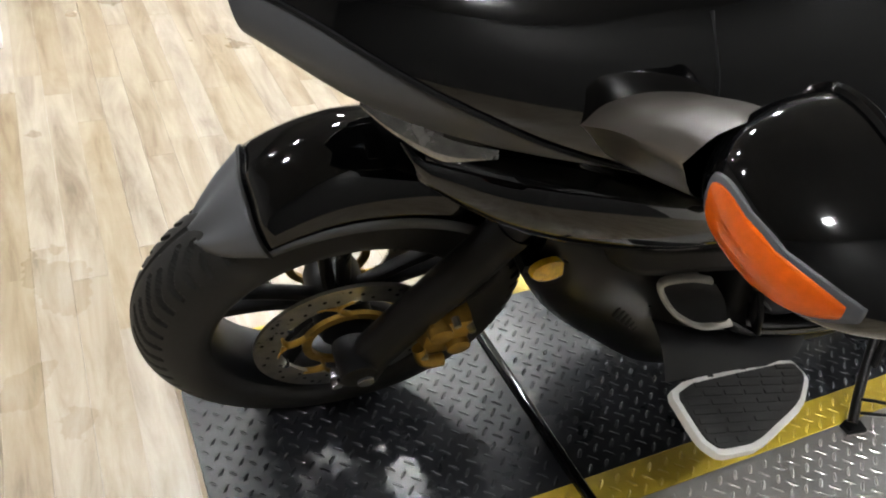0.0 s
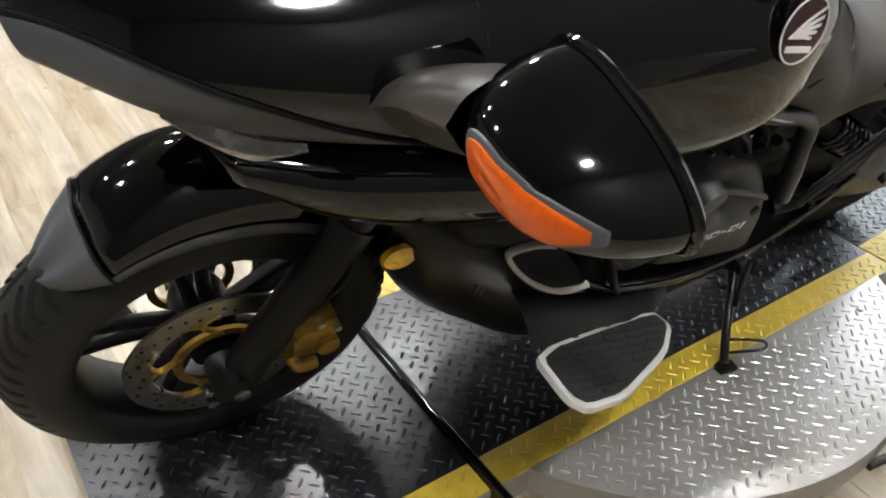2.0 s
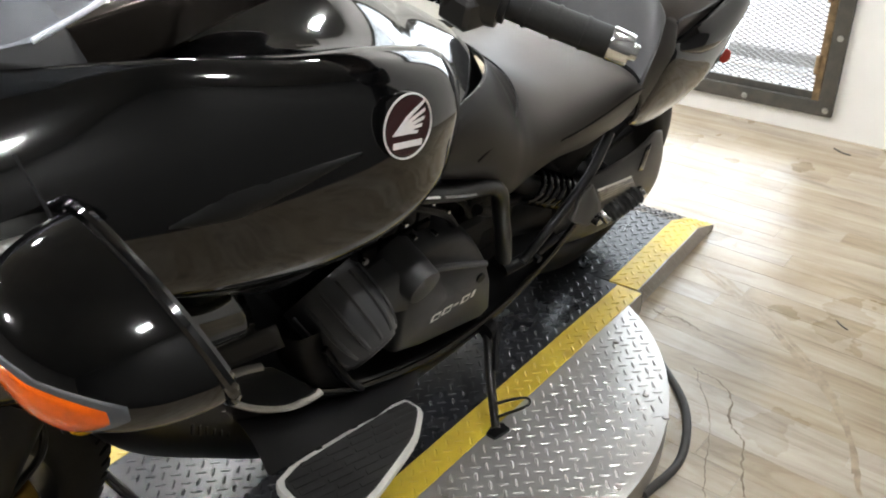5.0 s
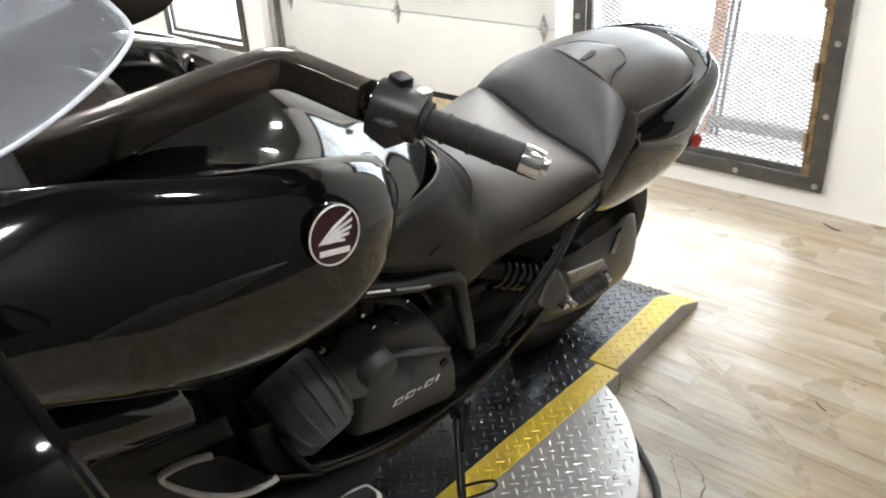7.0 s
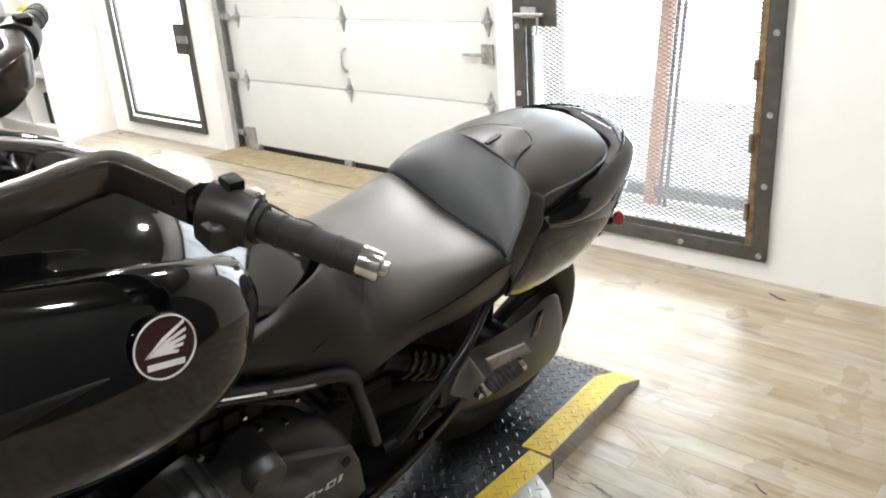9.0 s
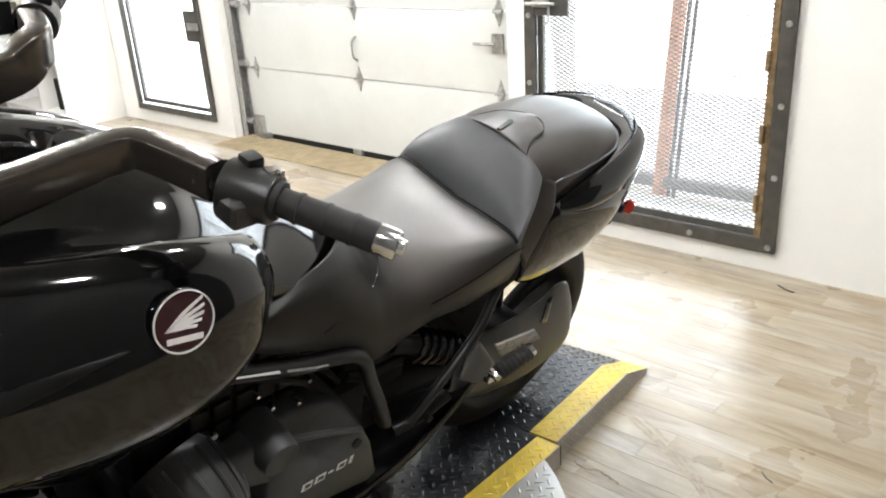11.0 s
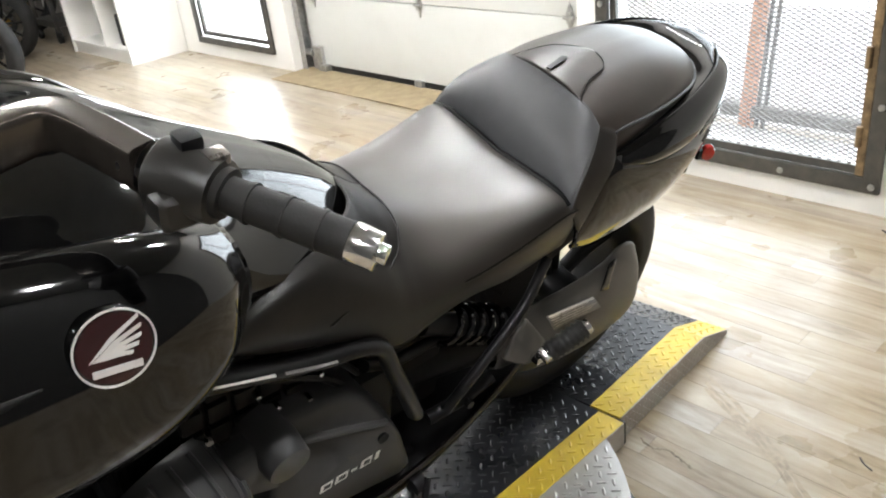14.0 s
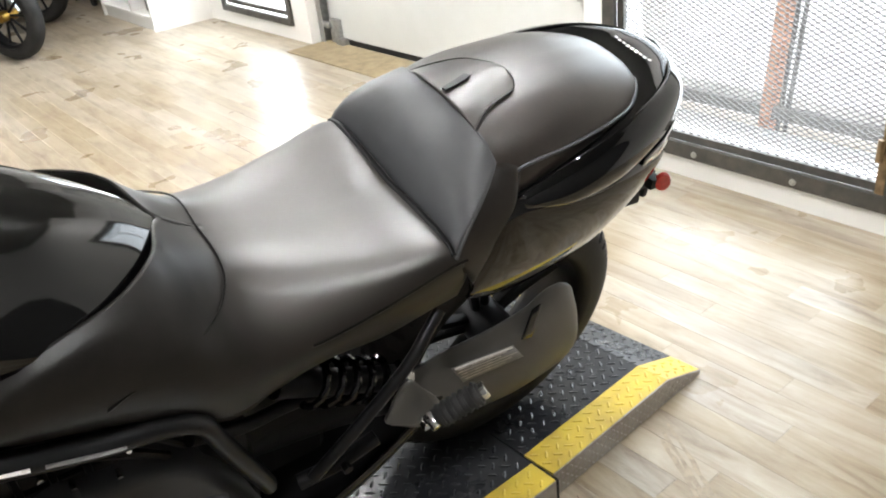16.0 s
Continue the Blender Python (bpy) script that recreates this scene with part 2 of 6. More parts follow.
def wood(name, island):
    """Pale wood-look vinyl: grain along y, a tint of its own for every plank, knots and wear."""
    m = bpy.data.materials.new(name)
    m.use_nodes = True
    nt = m.node_tree
    b = nt.nodes["Principled BSDF"]
    L = nt.links.new
    geo = nt.nodes.new("ShaderNodeNewGeometry")
    rnd = geo.outputs["Random Per Island"] if island else nt.nodes.new("ShaderNodeObjectInfo").outputs["Random"]
    off = nt.nodes.new("ShaderNodeCombineXYZ")
    mul = nt.nodes.new("ShaderNodeMath")
    mul.operation = "MULTIPLY"
    mul.inputs[1].default_value = 37.0
    L(rnd, mul.inputs[0])
    L(mul.outputs[0], off.inputs[0])
    L(mul.outputs[0], off.inputs[2])
    add = nt.nodes.new("ShaderNodeVectorMath")
    L(geo.outputs["Position"], add.inputs[0])
    L(off.outputs[0], add.inputs[1])
    sc = nt.nodes.new("ShaderNodeMapping")
    sc.inputs["Scale"].default_value = (17, 2.2, 17)
    L(add.outputs[0], sc.inputs[0])
    grain = nt.nodes.new("ShaderNodeTexNoise")
    grain.inputs["Scale"].default_value, grain.inputs["Detail"].default_value, grain.inputs["Roughness"].default_value = 1.0, 9, 0.68
    grain.inputs["Distortion"].default_value = 0.6
    L(sc.outputs[0], grain.inputs["Vector"])
    ramp = nt.nodes.new("ShaderNodeValToRGB")
    e = ramp.color_ramp.elements
    e[0].position, e[0].color = 0.28, (0.165, 0.116, 0.064, 1)
    e[1].position, e[1].color = 0.72, (0.430, 0.366, 0.267, 1)
    mid = ramp.color_ramp.elements.new(0.47)
    mid.color = (0.310, 0.246, 0.158, 1)
    L(grain.outputs["Fac"], ramp.inputs[0])
    tint = nt.nodes.new("ShaderNodeHueSaturation")
    mr = nt.nodes.new("ShaderNodeMapRange")
    mr.inputs[3].default_value, mr.inputs[4].default_value = 0.90, 1.10
    L(rnd, mr.inputs[0])
    L(mr.outputs[0], tint.inputs["Value"])
    ms = nt.nodes.new("ShaderNodeMapRange")
    ms.inputs[3].default_value, ms.inputs[4].default_value = 0.98, 0.62
    L(rnd, ms.inputs[0])
    L(ms.outputs[0], tint.inputs["Saturation"])
    L(ramp.outputs[0], tint.inputs["Color"])
    blot = nt.nodes.new("ShaderNodeTexNoise")
    blot.inputs["Scale"].default_value, blot.inputs["Detail"].default_value = 3.4, 8
    L(geo.outputs["Position"], blot.inputs["Vector"])
    mx = nt.nodes.new("ShaderNodeMix")
    mx.data_type = "RGBA"
    mx.blend_type = "MULTIPLY"
    bl = nt.nodes.new("ShaderNodeMapRange")
    bl.inputs[1].default_value, bl.inputs[2].default_value = 0.52, 0.75
    bl.inputs[3].default_value, bl.inputs[4].default_value = 0.0, 0.42
    L(blot.outputs["Fac"], bl.inputs[0])
    L(bl.outputs[0], mx.inputs[0])
    L(tint.outputs[0], mx.inputs[6])
    mx.inputs[7].default_value = (0.56, 0.45, 0.31, 1)
    L(mx.outputs[2], b.inputs["Base Color"])
    b.inputs["Specular IOR Level"].default_value = 0.46
    rr = nt.nodes.new("ShaderNodeMapRange")
    rr.inputs[3].default_value, rr.inputs[4].default_value = 0.20, 0.40
    L(blot.outputs["Fac"], rr.inputs[0])
    L(rr.outputs[0], b.inputs["Roughness"])
    bp = nt.nodes.new("ShaderNodeBump")
    bp.inputs["Strength"].default_value, bp.inputs["Distance"].default_value = 0.25, 0.0015
    L(grain.outputs["Fac"], bp.inputs["Height"])
    L(bp.outputs[0], b.inputs["Normal"])
    return m


WOOD = wood("wood_vinyl_plank", False)
WOODS = wood("wood_vinyl_planks", True)
UNDER = mat("joint_brown", (0.33, 0.275, 0.20), 0.8, var=0.2, scale=10)

# ---------------------------------------------------------------- shape helpers


def obj(name, me, material, parent=None, label="", smooth=40):
    """Links a mesh (bmesh or mesh data) as one object, under parent if given."""
    if isinstance(me, bmesh.types.BMesh):
        bm = me
        bmesh.ops.recalc_face_normals(bm, faces=bm.faces)
        me = bpy.data.meshes.new(name)
        bm.to_mesh(me)
        bm.free()
    me.materials.clear()
    me.materials.append(material)
    if smooth:
        me.shade_smooth()
        me.set_sharp_from_angle(angle=radians(smooth))
    ob = new(name, me)
    if parent is not None:
        ob.parent = parent
    if label:
        tagged(ob, label)
    return ob


def part(name, bm, material, parent, label="", smooth=40):
    return obj(name, bm, material, parent, label, smooth)


def thing(name, label, category, m=None, group="", kind=""):
    e = new(name)
    e.empty_display_size = 0.1
    if m is not None:
        e.matrix_world = m
    return tagged(e, label, category, group, kind)


def join(*bms):
    a = bms[0]
    for b in bms[1:]:
        me = bpy.data.meshes.new("tmp")
        b.to_mesh(me)
        b.free()
        a.from_mesh(me)
        bpy.data.meshes.remove(me)
    return a


def move(bm, m):
    bmesh.ops.transform(bm, matrix=m, verts=bm.verts)
    return bm


def box(x0, x1, y0, y1, z0, z1, bevel=0.0, seg=2):
    bm = bmesh.new()
    bmesh.ops.create_cube(bm, size=1)
    bmesh.ops.transform(bm, matrix=Matrix.LocRotScale(((x0 + x1) / 2, (y0 + y1) / 2, (z0 + z1) / 2), None, (x1 - x0, y1 - y0, z1 - z0)), verts=bm.verts)
    if bevel:
        bmesh.ops.bevel(bm, geom=bm.edges[:], offset=bevel, segments=seg, affect="EDGES", profile=0.7)
    return bm


def cyl(p0, p1, r0, r1=None, n=24, bevel=0.0, caps=True):
    r1 = r0 if r1 is None else r1
    p0, p1 = Vector(p0), Vector(p1)
    bm = bmesh.new()
    bmesh.ops.create_cone(bm, cap_ends=caps, segments=n, radius1=r0, radius2=r1, depth=(p1 - p0).length)
    if bevel:
        es = [e for e in bm.edges if abs(e.verts[0].co.z - e.verts[1].co.z) < 1e-6]
        bmesh.ops.bevel(bm, geom=es, offset=bevel, segments=2, affect="EDGES", profile=0.7)
    q = (p1 - p0).to_track_quat("Z", "Y").to_matrix().to_4x4()
    return move(bm, Matrix.Translation((p0 + p1) / 2) @ q)


def spline(pts, n):
    """A smooth line through points, n steps to a span."""
    P = [np.array(p, float) for p in pts]
    P = [2 * P[0] - P[1]] + P + [2 * P[-1] - P[-2]]
    out = []
    for i in range(1, len(P) - 2):
        for k in range(n):
            t = k / n
            a, b, c, d = P[i - 1:i + 3]
            out.append(0.5 * (2 * b + (c - a) * t + (2 * a - 5 * b + 4 * c - d) * t * t + (3 * b - a - 3 * c + d) * t ** 3))
    out.append(P[-2])
    return out


def grid(rows, loop=False, cap=False):
    """A sheet of quads through rows of points; loop closes each row, cap fills the first and last."""
    bm = bmesh.new()
    vs = [[bm.verts.new(tuple(p)) for p in r] for r in rows]
    n = len(rows[0])
    for a, b in zip(vs, vs[1:]):
        for j in range(n if loop else n - 1):
            k = (j + 1) % n
            bm.faces.new((a[j], a[k], b[k], b[j]))
    if cap:
        for r in (vs[0], vs[-1]):
            c = bm.verts.new(sum((v.co for v in r), Vector()) / n)
            for j in range(n):
                bm.faces.new((r[j], r[(j + 1) % n], c))
    bmesh.ops.remove_doubles(bm, verts=bm.verts, dist=1e-5)
    return bm


def sheet(ctrl, nu=5, nv=5, **kw):
    """A smooth surface through a net of points."""
    rows = [spline(r, nv) for r in ctrl]
    cols = [spline([r[j] for r in rows], nu) for j in range(len(rows[0]))]
    return grid([[c[i] for c in cols] for i in range(len(cols[0]))], **kw)


def both(sections, nu=5, nv=5, cap=True):
    """A body symmetric about y = 0. Sections: (x, [(half width, z), ...]) from the middle of the top to the middle of the bottom."""
    ctrl = [[(x, s, z) for s, z in prof] for x, prof in sections]
    rows = [spline(r, nv) for r in ctrl]
    cols = [spline([r[j] for r in rows], nu) for j in range(len(rows[0]))]
    half = [[c[i] for c in cols] for i in range(len(cols[0]))]
    full = []
    for r in half:
        r = [np.array((p[0], max(0.0, p[1]), p[2])) for p in r]
        full.append(r + [np.array((p[0], -p[1], p[2])) for p in r[::-1]])
    return grid(full, loop=True, cap=cap)


def flip(bm):
    """The same body on the other side of y = 0."""
    bmesh.ops.scale(bm, vec=(1, -1, 1), verts=bm.verts)
    bmesh.ops.reverse_faces(bm, faces=bm.faces)
    return bm


def tube(pts, r, n=10, steps=6, flat=1.0, up=(0, 0, 1), taper=None):
    """A bar swept along a smooth line; flat squeezes it across."""
    P = spline(pts, steps)
    rows = []
    for i, p in enumerate(P):
        d = Vector(P[min(i + 1, len(P) - 1)] - P[max(i - 1, 0)]).normalized()
        s = d.cross(Vector(up)).normalized()
        u = s.cross(d).normalized()
        k = i / (len(P) - 1)
        rr = r if taper is None else r * (1 + (taper - 1) * k)
        rows.append([Vector(p) + s * (rr * flat * math.cos(a)) + u * (rr * math.sin(a)) for a in (2 * math.pi * j / n for j in range(n))])
    return grid(rows, loop=True, cap=True)


def prism(poly, thick, m=None, bevel=0.0):
    """A flat plate: a polygon in x, y raised by thick."""
    bm = bmesh.new()
    a = [bm.verts.new((x, y, 0)) for x, y in poly]
    f = bm.faces.new(a)
    r = bmesh.ops.extrude_face_region(bm, geom=[f])
    bmesh.ops.translate(bm, vec=(0, 0, thick), verts=[v for v in r["geom"] if isinstance(v, bmesh.types.BMVert)])
    if bevel:
        bmesh.ops.bevel(bm, geom=bm.edges[:], offset=bevel, segments=2, affect="EDGES", profile=0.7)
    return move(bm, m) if m is not None else bm


def rounded(w, h, r, n=5):
    pts = []
    for cx, cy, a0 in ((w / 2 - r, h / 2 - r, 0), (-w / 2 + r, h / 2 - r, 90), (-w / 2 + r, -h / 2 + r, 180), (w / 2 - r, -h / 2 + r, 270)):
        for k in range(n + 1):
            a = radians(a0 + 90 * k / n)
            pts.append((cx + r * math.cos(a), cy + r * math.sin(a)))
    return pts


def lathe(profile, n=48, centre=(0, 0, 0), loop=True):
    """Turns (radius, y) round the y axis."""
    rows = []
    for i in range(n + 1):
        a = 2 * math.pi * i / n
        rows.append([(centre[0] + r * math.cos(a), centre[1] + y, centre[2] + r * math.sin(a)) for r, y in profile])
    return grid(rows, loop=loop)


def solid(ob, t, offset=-1.0):
    md = ob.modifiers.new("thickness", "SOLIDIFY")
    md.thickness, md.offset = t, offset
    return ob


# ---------------------------------------------------------------- setting
WX = 4.034      # inner face of the gate wall
GX = 4.41       # face of the garage door
LX = 4.285      # inner face of the wall with the narrow window
floor = thing("floor", "pale wood-look vinyl plank floor, worn and scuffed", "floor", kind="structure")
tagged(obj("ceiling", box(-3.6, 4.7, -0.75, 10.4, 2.75, 2.9), CEIL), "plain grey-painted ceiling", "ceiling", kind="structure")


def wall(name, bms, label, m=WALL):
    return tagged(obj(name, join(*bms), m), label, "wall", kind="structure")


wall("wall_east", [box(WX, WX + 0.36, -0.75, 1.24, 0, 2.75), box(WX, WX + 0.36, 2.36, 2.49, 0, 2.75), box(WX, WX + 0.36, 1.24, 2.36, 0, 0.10),
                   box(WX, WX + 0.36, 1.24, 2.36, 2.08, 2.75), box(GX + 0.08, GX + 0.3, 2.49, 5.10, 2.25, 2.75)], "white painted wall with a gated opening")
wall("wall_window", [box(LX, LX + 0.4, 5.10, 5.30, 0, 2.75), box(LX, LX + 0.4, 6.32, 8.2, 0, 2.75), box(LX, LX + 0.4, 5.30, 6.32, 0, 0.12),
                     box(LX, LX + 0.4, 5.30, 6.32, 2.05, 2.75)], "white painted wall with a narrow grated window")
wall("wall_north", [box(-3.6, 4.7, 10.2, 10.4, 0, 2.75)], "plain grey painted wall", GREYW)
wall("wall_east_far", [box(4.45, 4.7, 8.2, 10.2, 0, 2.75)], "white painted wall")
wall("wall_west", [box(-3.6, -3.4, -0.75, 10.2, 0, 2.75)], "plain grey painted wall", GREYW)
# unseen wall, added close behind the camera to darken what the cowls reflect
wall("wall_south_added", [box(-3.4, 4.034, -0.75, -0.55, 0, 2.75)], "unseen dark grey wall, added to darken the reflections", DARKW)
tagged(obj("backdrop", box(7.2, 7.25, -8, 22, -0.6, 4.5), BACK), "overcast daylight seen through the openings", "sky", kind="structure")
tagged(obj("ground_outside", box(4.72, 7.2, -8, 22, -0.12, -0.04), CONCRETE), "pale concrete outside the doors", "ground", kind="structure")
# post, drain pipe and low rail just outside the gate; post and pipe lean a little
lean = Matrix(((1, 0, 0, 0), (0, 1, -0.07, 0), (0, 0, 1, 0), (0, 0, 0, 1)))
post = tagged(obj("outside_post", move(box(4.42, 4.48, 1.914, 1.958, -0.04, 2.4, 0.004), lean), POST), "brick-red post with a low rail outside the gate", "post")
part("low_rail", box(4.43, 4.47, 1.15, 2.6, 0.125, 0.175, 0.003), GREYW, post, "grey painted rail")
tagged(obj("drain_pipe", move(join(cyl((4.45, 1.890, -0.04), (4.45, 1.890, 2.4), 0.009, n=14), cyl((4.45, 1.860, -0.04), (4.45, 1.860, 2.4), 0.009, n=14)), lean), MESH), "pair of thin grey metal pipes beside the post", "pipe")
tagged(obj("outside_sill", box(4.95, 5.12, 1.2, 2.9, -0.04, 0.02, 0.004), CONCRETE), "pale concrete sill outside the gate", "sill")

for k, (lx, ly) in enumerate([(-1.3, 2.2), (-0.5, 3.4), (0.85, 3.2), (1.9, 3.3), (2.4, 4.2), (1.5, 5.2), (3.4, 1.8), (3.4, 3.5), (0.4, 0.0), (2.2, 0.2), (-1.6, 4.6), (3.2, 6.4)]):
    if k == 0:
        lamp0 = thing("ceiling_light", "white surface-mounted ceiling light, switched on", "ceiling light", group="ceiling lights")
        part("frame", prism(rounded(0.24, 0.14, 0.03), 0.03, Matrix.Translation((0, 0, -0.03))), CASE, lamp0)
        part("diffuser", prism(rounded(0.16, 0.08, 0.02), 0.012, Matrix.Translation((0, 0, -0.043))), LED, lamp0, "glowing diffuser")
        lamp0.matrix_world = Matrix.Translation((lx, ly, 2.75))
    else:
        copy_thing(lamp0, Matrix.Translation((lx, ly, 2.75)))

# garage door
gd = thing("garage_door", "white sectional overhead garage door, closed, steel hinges", "garage door")
joints = [0.035, 0.49, 0.91, 1.33, 1.75, 2.25]
for a, b in zip(joints, joints[1:]):
    part("section", box(GX, GX + 0.045, 2.52, 5.03, a + 0.0025, b - 0.0025, 0.006), DOORW, gd)
part("bottom_seal", box(GX + 0.004, GX + 0.04, 2.52, 5.03, 0.0, 0.034, 0.004), RUBBER, gd, "black rubber bottom seal")
for z in joints[1:5]:
    for y in (2.82, 3.89, 4.91):
        h = prism([(-0.028, 0), (0, -0.075), (0.028, 0), (0, 0.075)], 0.006, pose(GX - 0.006, y, z, 90, 0, 90), 0.001)
        hh = part("hinge", join(h, cyl((GX - 0.014, y - 0.03, z), (GX - 0.014, y + 0.03, z), 0.009, n=12), box(GX - 0.016, GX - 0.004, y - 0.014, y + 0.014, z - 0.03, z + 0.03, 0.003)), GALV, gd, "diamond-shaped galvanised hinge")
part("lift_handle", tube([(GX - 0.003, 3.895, 0.60), (GX - 0.035, 3.895, 0.625), (GX - 0.04, 3.895, 0.67), (GX - 0.035, 3.895, 0.715), (GX - 0.003, 3.895, 0.74)], 0.007), GALV, gd, "steel pull handle")
part("slide_bolt", join(box(GX - 0.02, GX - 0.002, 2.79, 2.86, 0.70, 0.80, 0.004), cyl((GX - 0.02, 2.84, 0.745), (GX - 0.02, 2.98, 0.745), 0.008, n=12)), GALV, gd, "steel slide bolt")
part("bottom_bracket", box(GX - 0.025, GX, 3.92, 3.99, 0.005, 0.045, 0.004), GALV, gd)
part("bottom_bracket", join(box(GX - 0.03, GX, 4.9, 5.0, 0.01, 0.16, 0.004), box(GX - 0.05, GX, 4.84, 4.92, 0.005, 0.045, 0.004)), GALV, gd)
track = thing("door_track", "galvanised vertical garage door track", "door track")
part("rail", join(box(GX - 0.06, GX - 0.055, 5.035, 5.09, 0, 2.3), box(GX - 0.06, GX + 0.03, 5.085, 5.09, 0, 2.3), box(GX + 0.025, GX + 0.03, 5.035, 5.09, 0, 2.3)), GALV, track)
for z in (0.12, 0.52, 0.91):
    part("roller", cyl((GX - 0.03, 4.98, z), (GX - 0.03, 5.07, z), 0.022, n=16), GALV, track)
tagged(obj("door_mat", box(4.08, 4.395, 2.6, 5.08, 0.0025, 0.009, 0.002), COIR), "worn brown strip of matting before the garage door", "mat")


def mesh_sheet(y0, y1, z0, z1, x, w=0.034, h=0.017, t=0.0019):
    """Expanded metal: two crossing sets of thin strands."""
    V, F = [], []
    k = h / w
    for s in (1, -1):
        c0 = z0 - s * k * (y1 if s > 0 else y0) - 0.0
        c = z0 - (k * y1 if s > 0 else -k * y0)
        top = z1 - (k * y0 if s > 0 else -k * y1)
        while c < top:
            a, b = y0, y1
            za, zb = s * k * a + c, s * k * b + c
            if s > 0:
                if za < z0: a = (z0 - c) / k
                if zb > z1: b = (z1 - c) / k
            else:
                if za > z1: a = (c - z1) / k
                if zb < z0: b = (c - z0) / k
            if b - a > 0.005:
                i = len(V)
                za, zb = s * k * a + c, s * k * b + c
                for (yy, zz) in ((a, za), (b, zb)):
                    V += [(x - 0.002, yy, zz - t), (x + 0.002, yy, zz - t * 0.6), (x + 0.002, yy, zz + t), (x - 0.002, yy, zz + t * 0.6)]
                F += [(i, i + 1, i + 5, i + 4), (i + 1, i + 2, i + 6, i + 5), (i + 2, i + 3, i + 7, i + 6), (i + 3, i, i + 4, i + 7)]
            c += h
    me = bpy.data.meshes.new("mesh_sheet")
    me.from_pydata(V, [], F)
    return me


def gate(name, label, x, y0, y1, z0, z1, fw, with_mesh):
    g = thing(name, label, "security gate")
    part("frame", join(box(x - 0.012, x + 0.01, y0, y0 + fw, z0, z1, 0.003), box(x - 0.012, x + 0.01, y1 - fw, y1, z0, z1, 0.003), box(x - 0.0125, x + 0.0105, y0 + fw - 0.003, y1 - fw + 0.003, z0, z0 + fw, 0.003), box(x - 0.0125, x + 0.0105, y0 + fw - 0.003, y1 - fw + 0.003, z1 - fw, z1, 0.003)), IRON, g, "flat black steel frame")
    iw = fw + (0.012 if not with_mesh else -0.002)
    part("leaf_frame", join(box(x + 0.012, x + 0.035, y0 + iw, y0 + iw + 0.03, z0 + iw, z1 - iw, 0.003), box(x + 0.012, x + 0.035, y1 - iw - 0.03, y1 - iw, z0 + iw, z1 - iw, 0.003), box(x + 0.0125, x + 0.0345, y0 + iw + 0.027, y1 - iw - 0.027, z0 + iw, z0 + iw + 0.03, 0.003), box(x + 0.0125, x + 0.0345, y0 + iw + 0.027, y1 - iw - 0.027, z1 - iw - 0.03, z1 - iw, 0.003)), IRON, g)
    if with_mesh:
        part("expanded_mesh", mesh_sheet(y0 + iw + 0.01, y1 - iw - 0.01, z0 + iw + 0.01, z1 - iw - 0.01, x + 0.024), MESH, g, "diamond-pattern expanded steel mesh", 0)
    return g


g1 = gate("mesh_gate", "black steel security gate with expanded metal mesh, closed", WX - 0.012, 1.225, 2.38, 0.085, 2.1, 0.055, True)
for z in (0.11, 0.39, 0.66, 0.95, 1.3, 1.7):
    part("bolt", cyl((WX - 0.03, 1.25, z), (WX - 0.02, 1.25, z), 0.011, 0.013, 12, 0.002), GALV, g1)
    part("bolt", cyl((WX - 0.03, 2.355, z), (WX - 0.02, 2.355, z), 0.011, 0.013, 12, 0.002), GALV, g1)
for y in (1.568, 1.95):
    part("bolt", cyl((WX - 0.03, y, 0.108), (WX - 0.02, y, 0.108), 0.011, 0.013, 12, 0.002), GALV, g1)
part("lock_plate", box(WX - 0.02, WX - 0.008, 2.16, 2.33, 0.95, 1.16, 0.003), IRON, g1)
part("latch", join(box(WX - 0.035, WX - 0.02, 2.25, 2.33, 0.985, 1.03, 0.003), cyl((WX - 0.04, 2.21, 1.0), (WX - 0.04, 2.36, 1.0), 0.008, n=12), tube([(WX - 0.04, 2.24, 1.0), (WX - 0.045, 2.24, 0.93), (WX - 0.045, 2.26, 0.92)], 0.006)), GALV, g1, "galvanised slide latch")
part("hinge_strip", box(WX - 0.016, WX - 0.003, 1.285, 1.312, 0.14, 2.0, 0.003), BRASSY, g1, "rusty hinge strip")
for z in (0.28, 0.55, 0.82, 1.10, 1.4, 1.7):
    part("hinge_knuckle", cyl((WX - 0.018, 1.312, z - 0.035), (WX - 0.018, 1.312, z + 0.035), 0.011, n=12, bevel=0.002), BRASSY, g1)
g2 = gate("window_grate", "black steel grate frame over a narrow bright window", LX - 0.012, 5.29, 6.34, 0.10, 2.07, 0.045, False)
part("lock_plate", box(LX - 0.03, LX - 0.016, 5.33, 5.47, 0.66, 0.87, 0.003), IRON, g2)
part("latch", box(LX - 0.045, LX - 0.03, 5.30, 5.42, 0.74, 0.79, 0.003), GALV, g2)
part("window_bar", box(LX + 0.3, LX + 0.34, 5.60, 5.66, 0.12, 2.05, 0.004), WALL, g2)

# ---------------------------------------------------------------- tread-plate platform
PZ = 0.07
CX, CY, CR = 1.905, 1.545, 0.64
YN0, YN1, YF0, YF1 = 1.225, 1.296, 1.788, 1.865     # yellow edges of the track


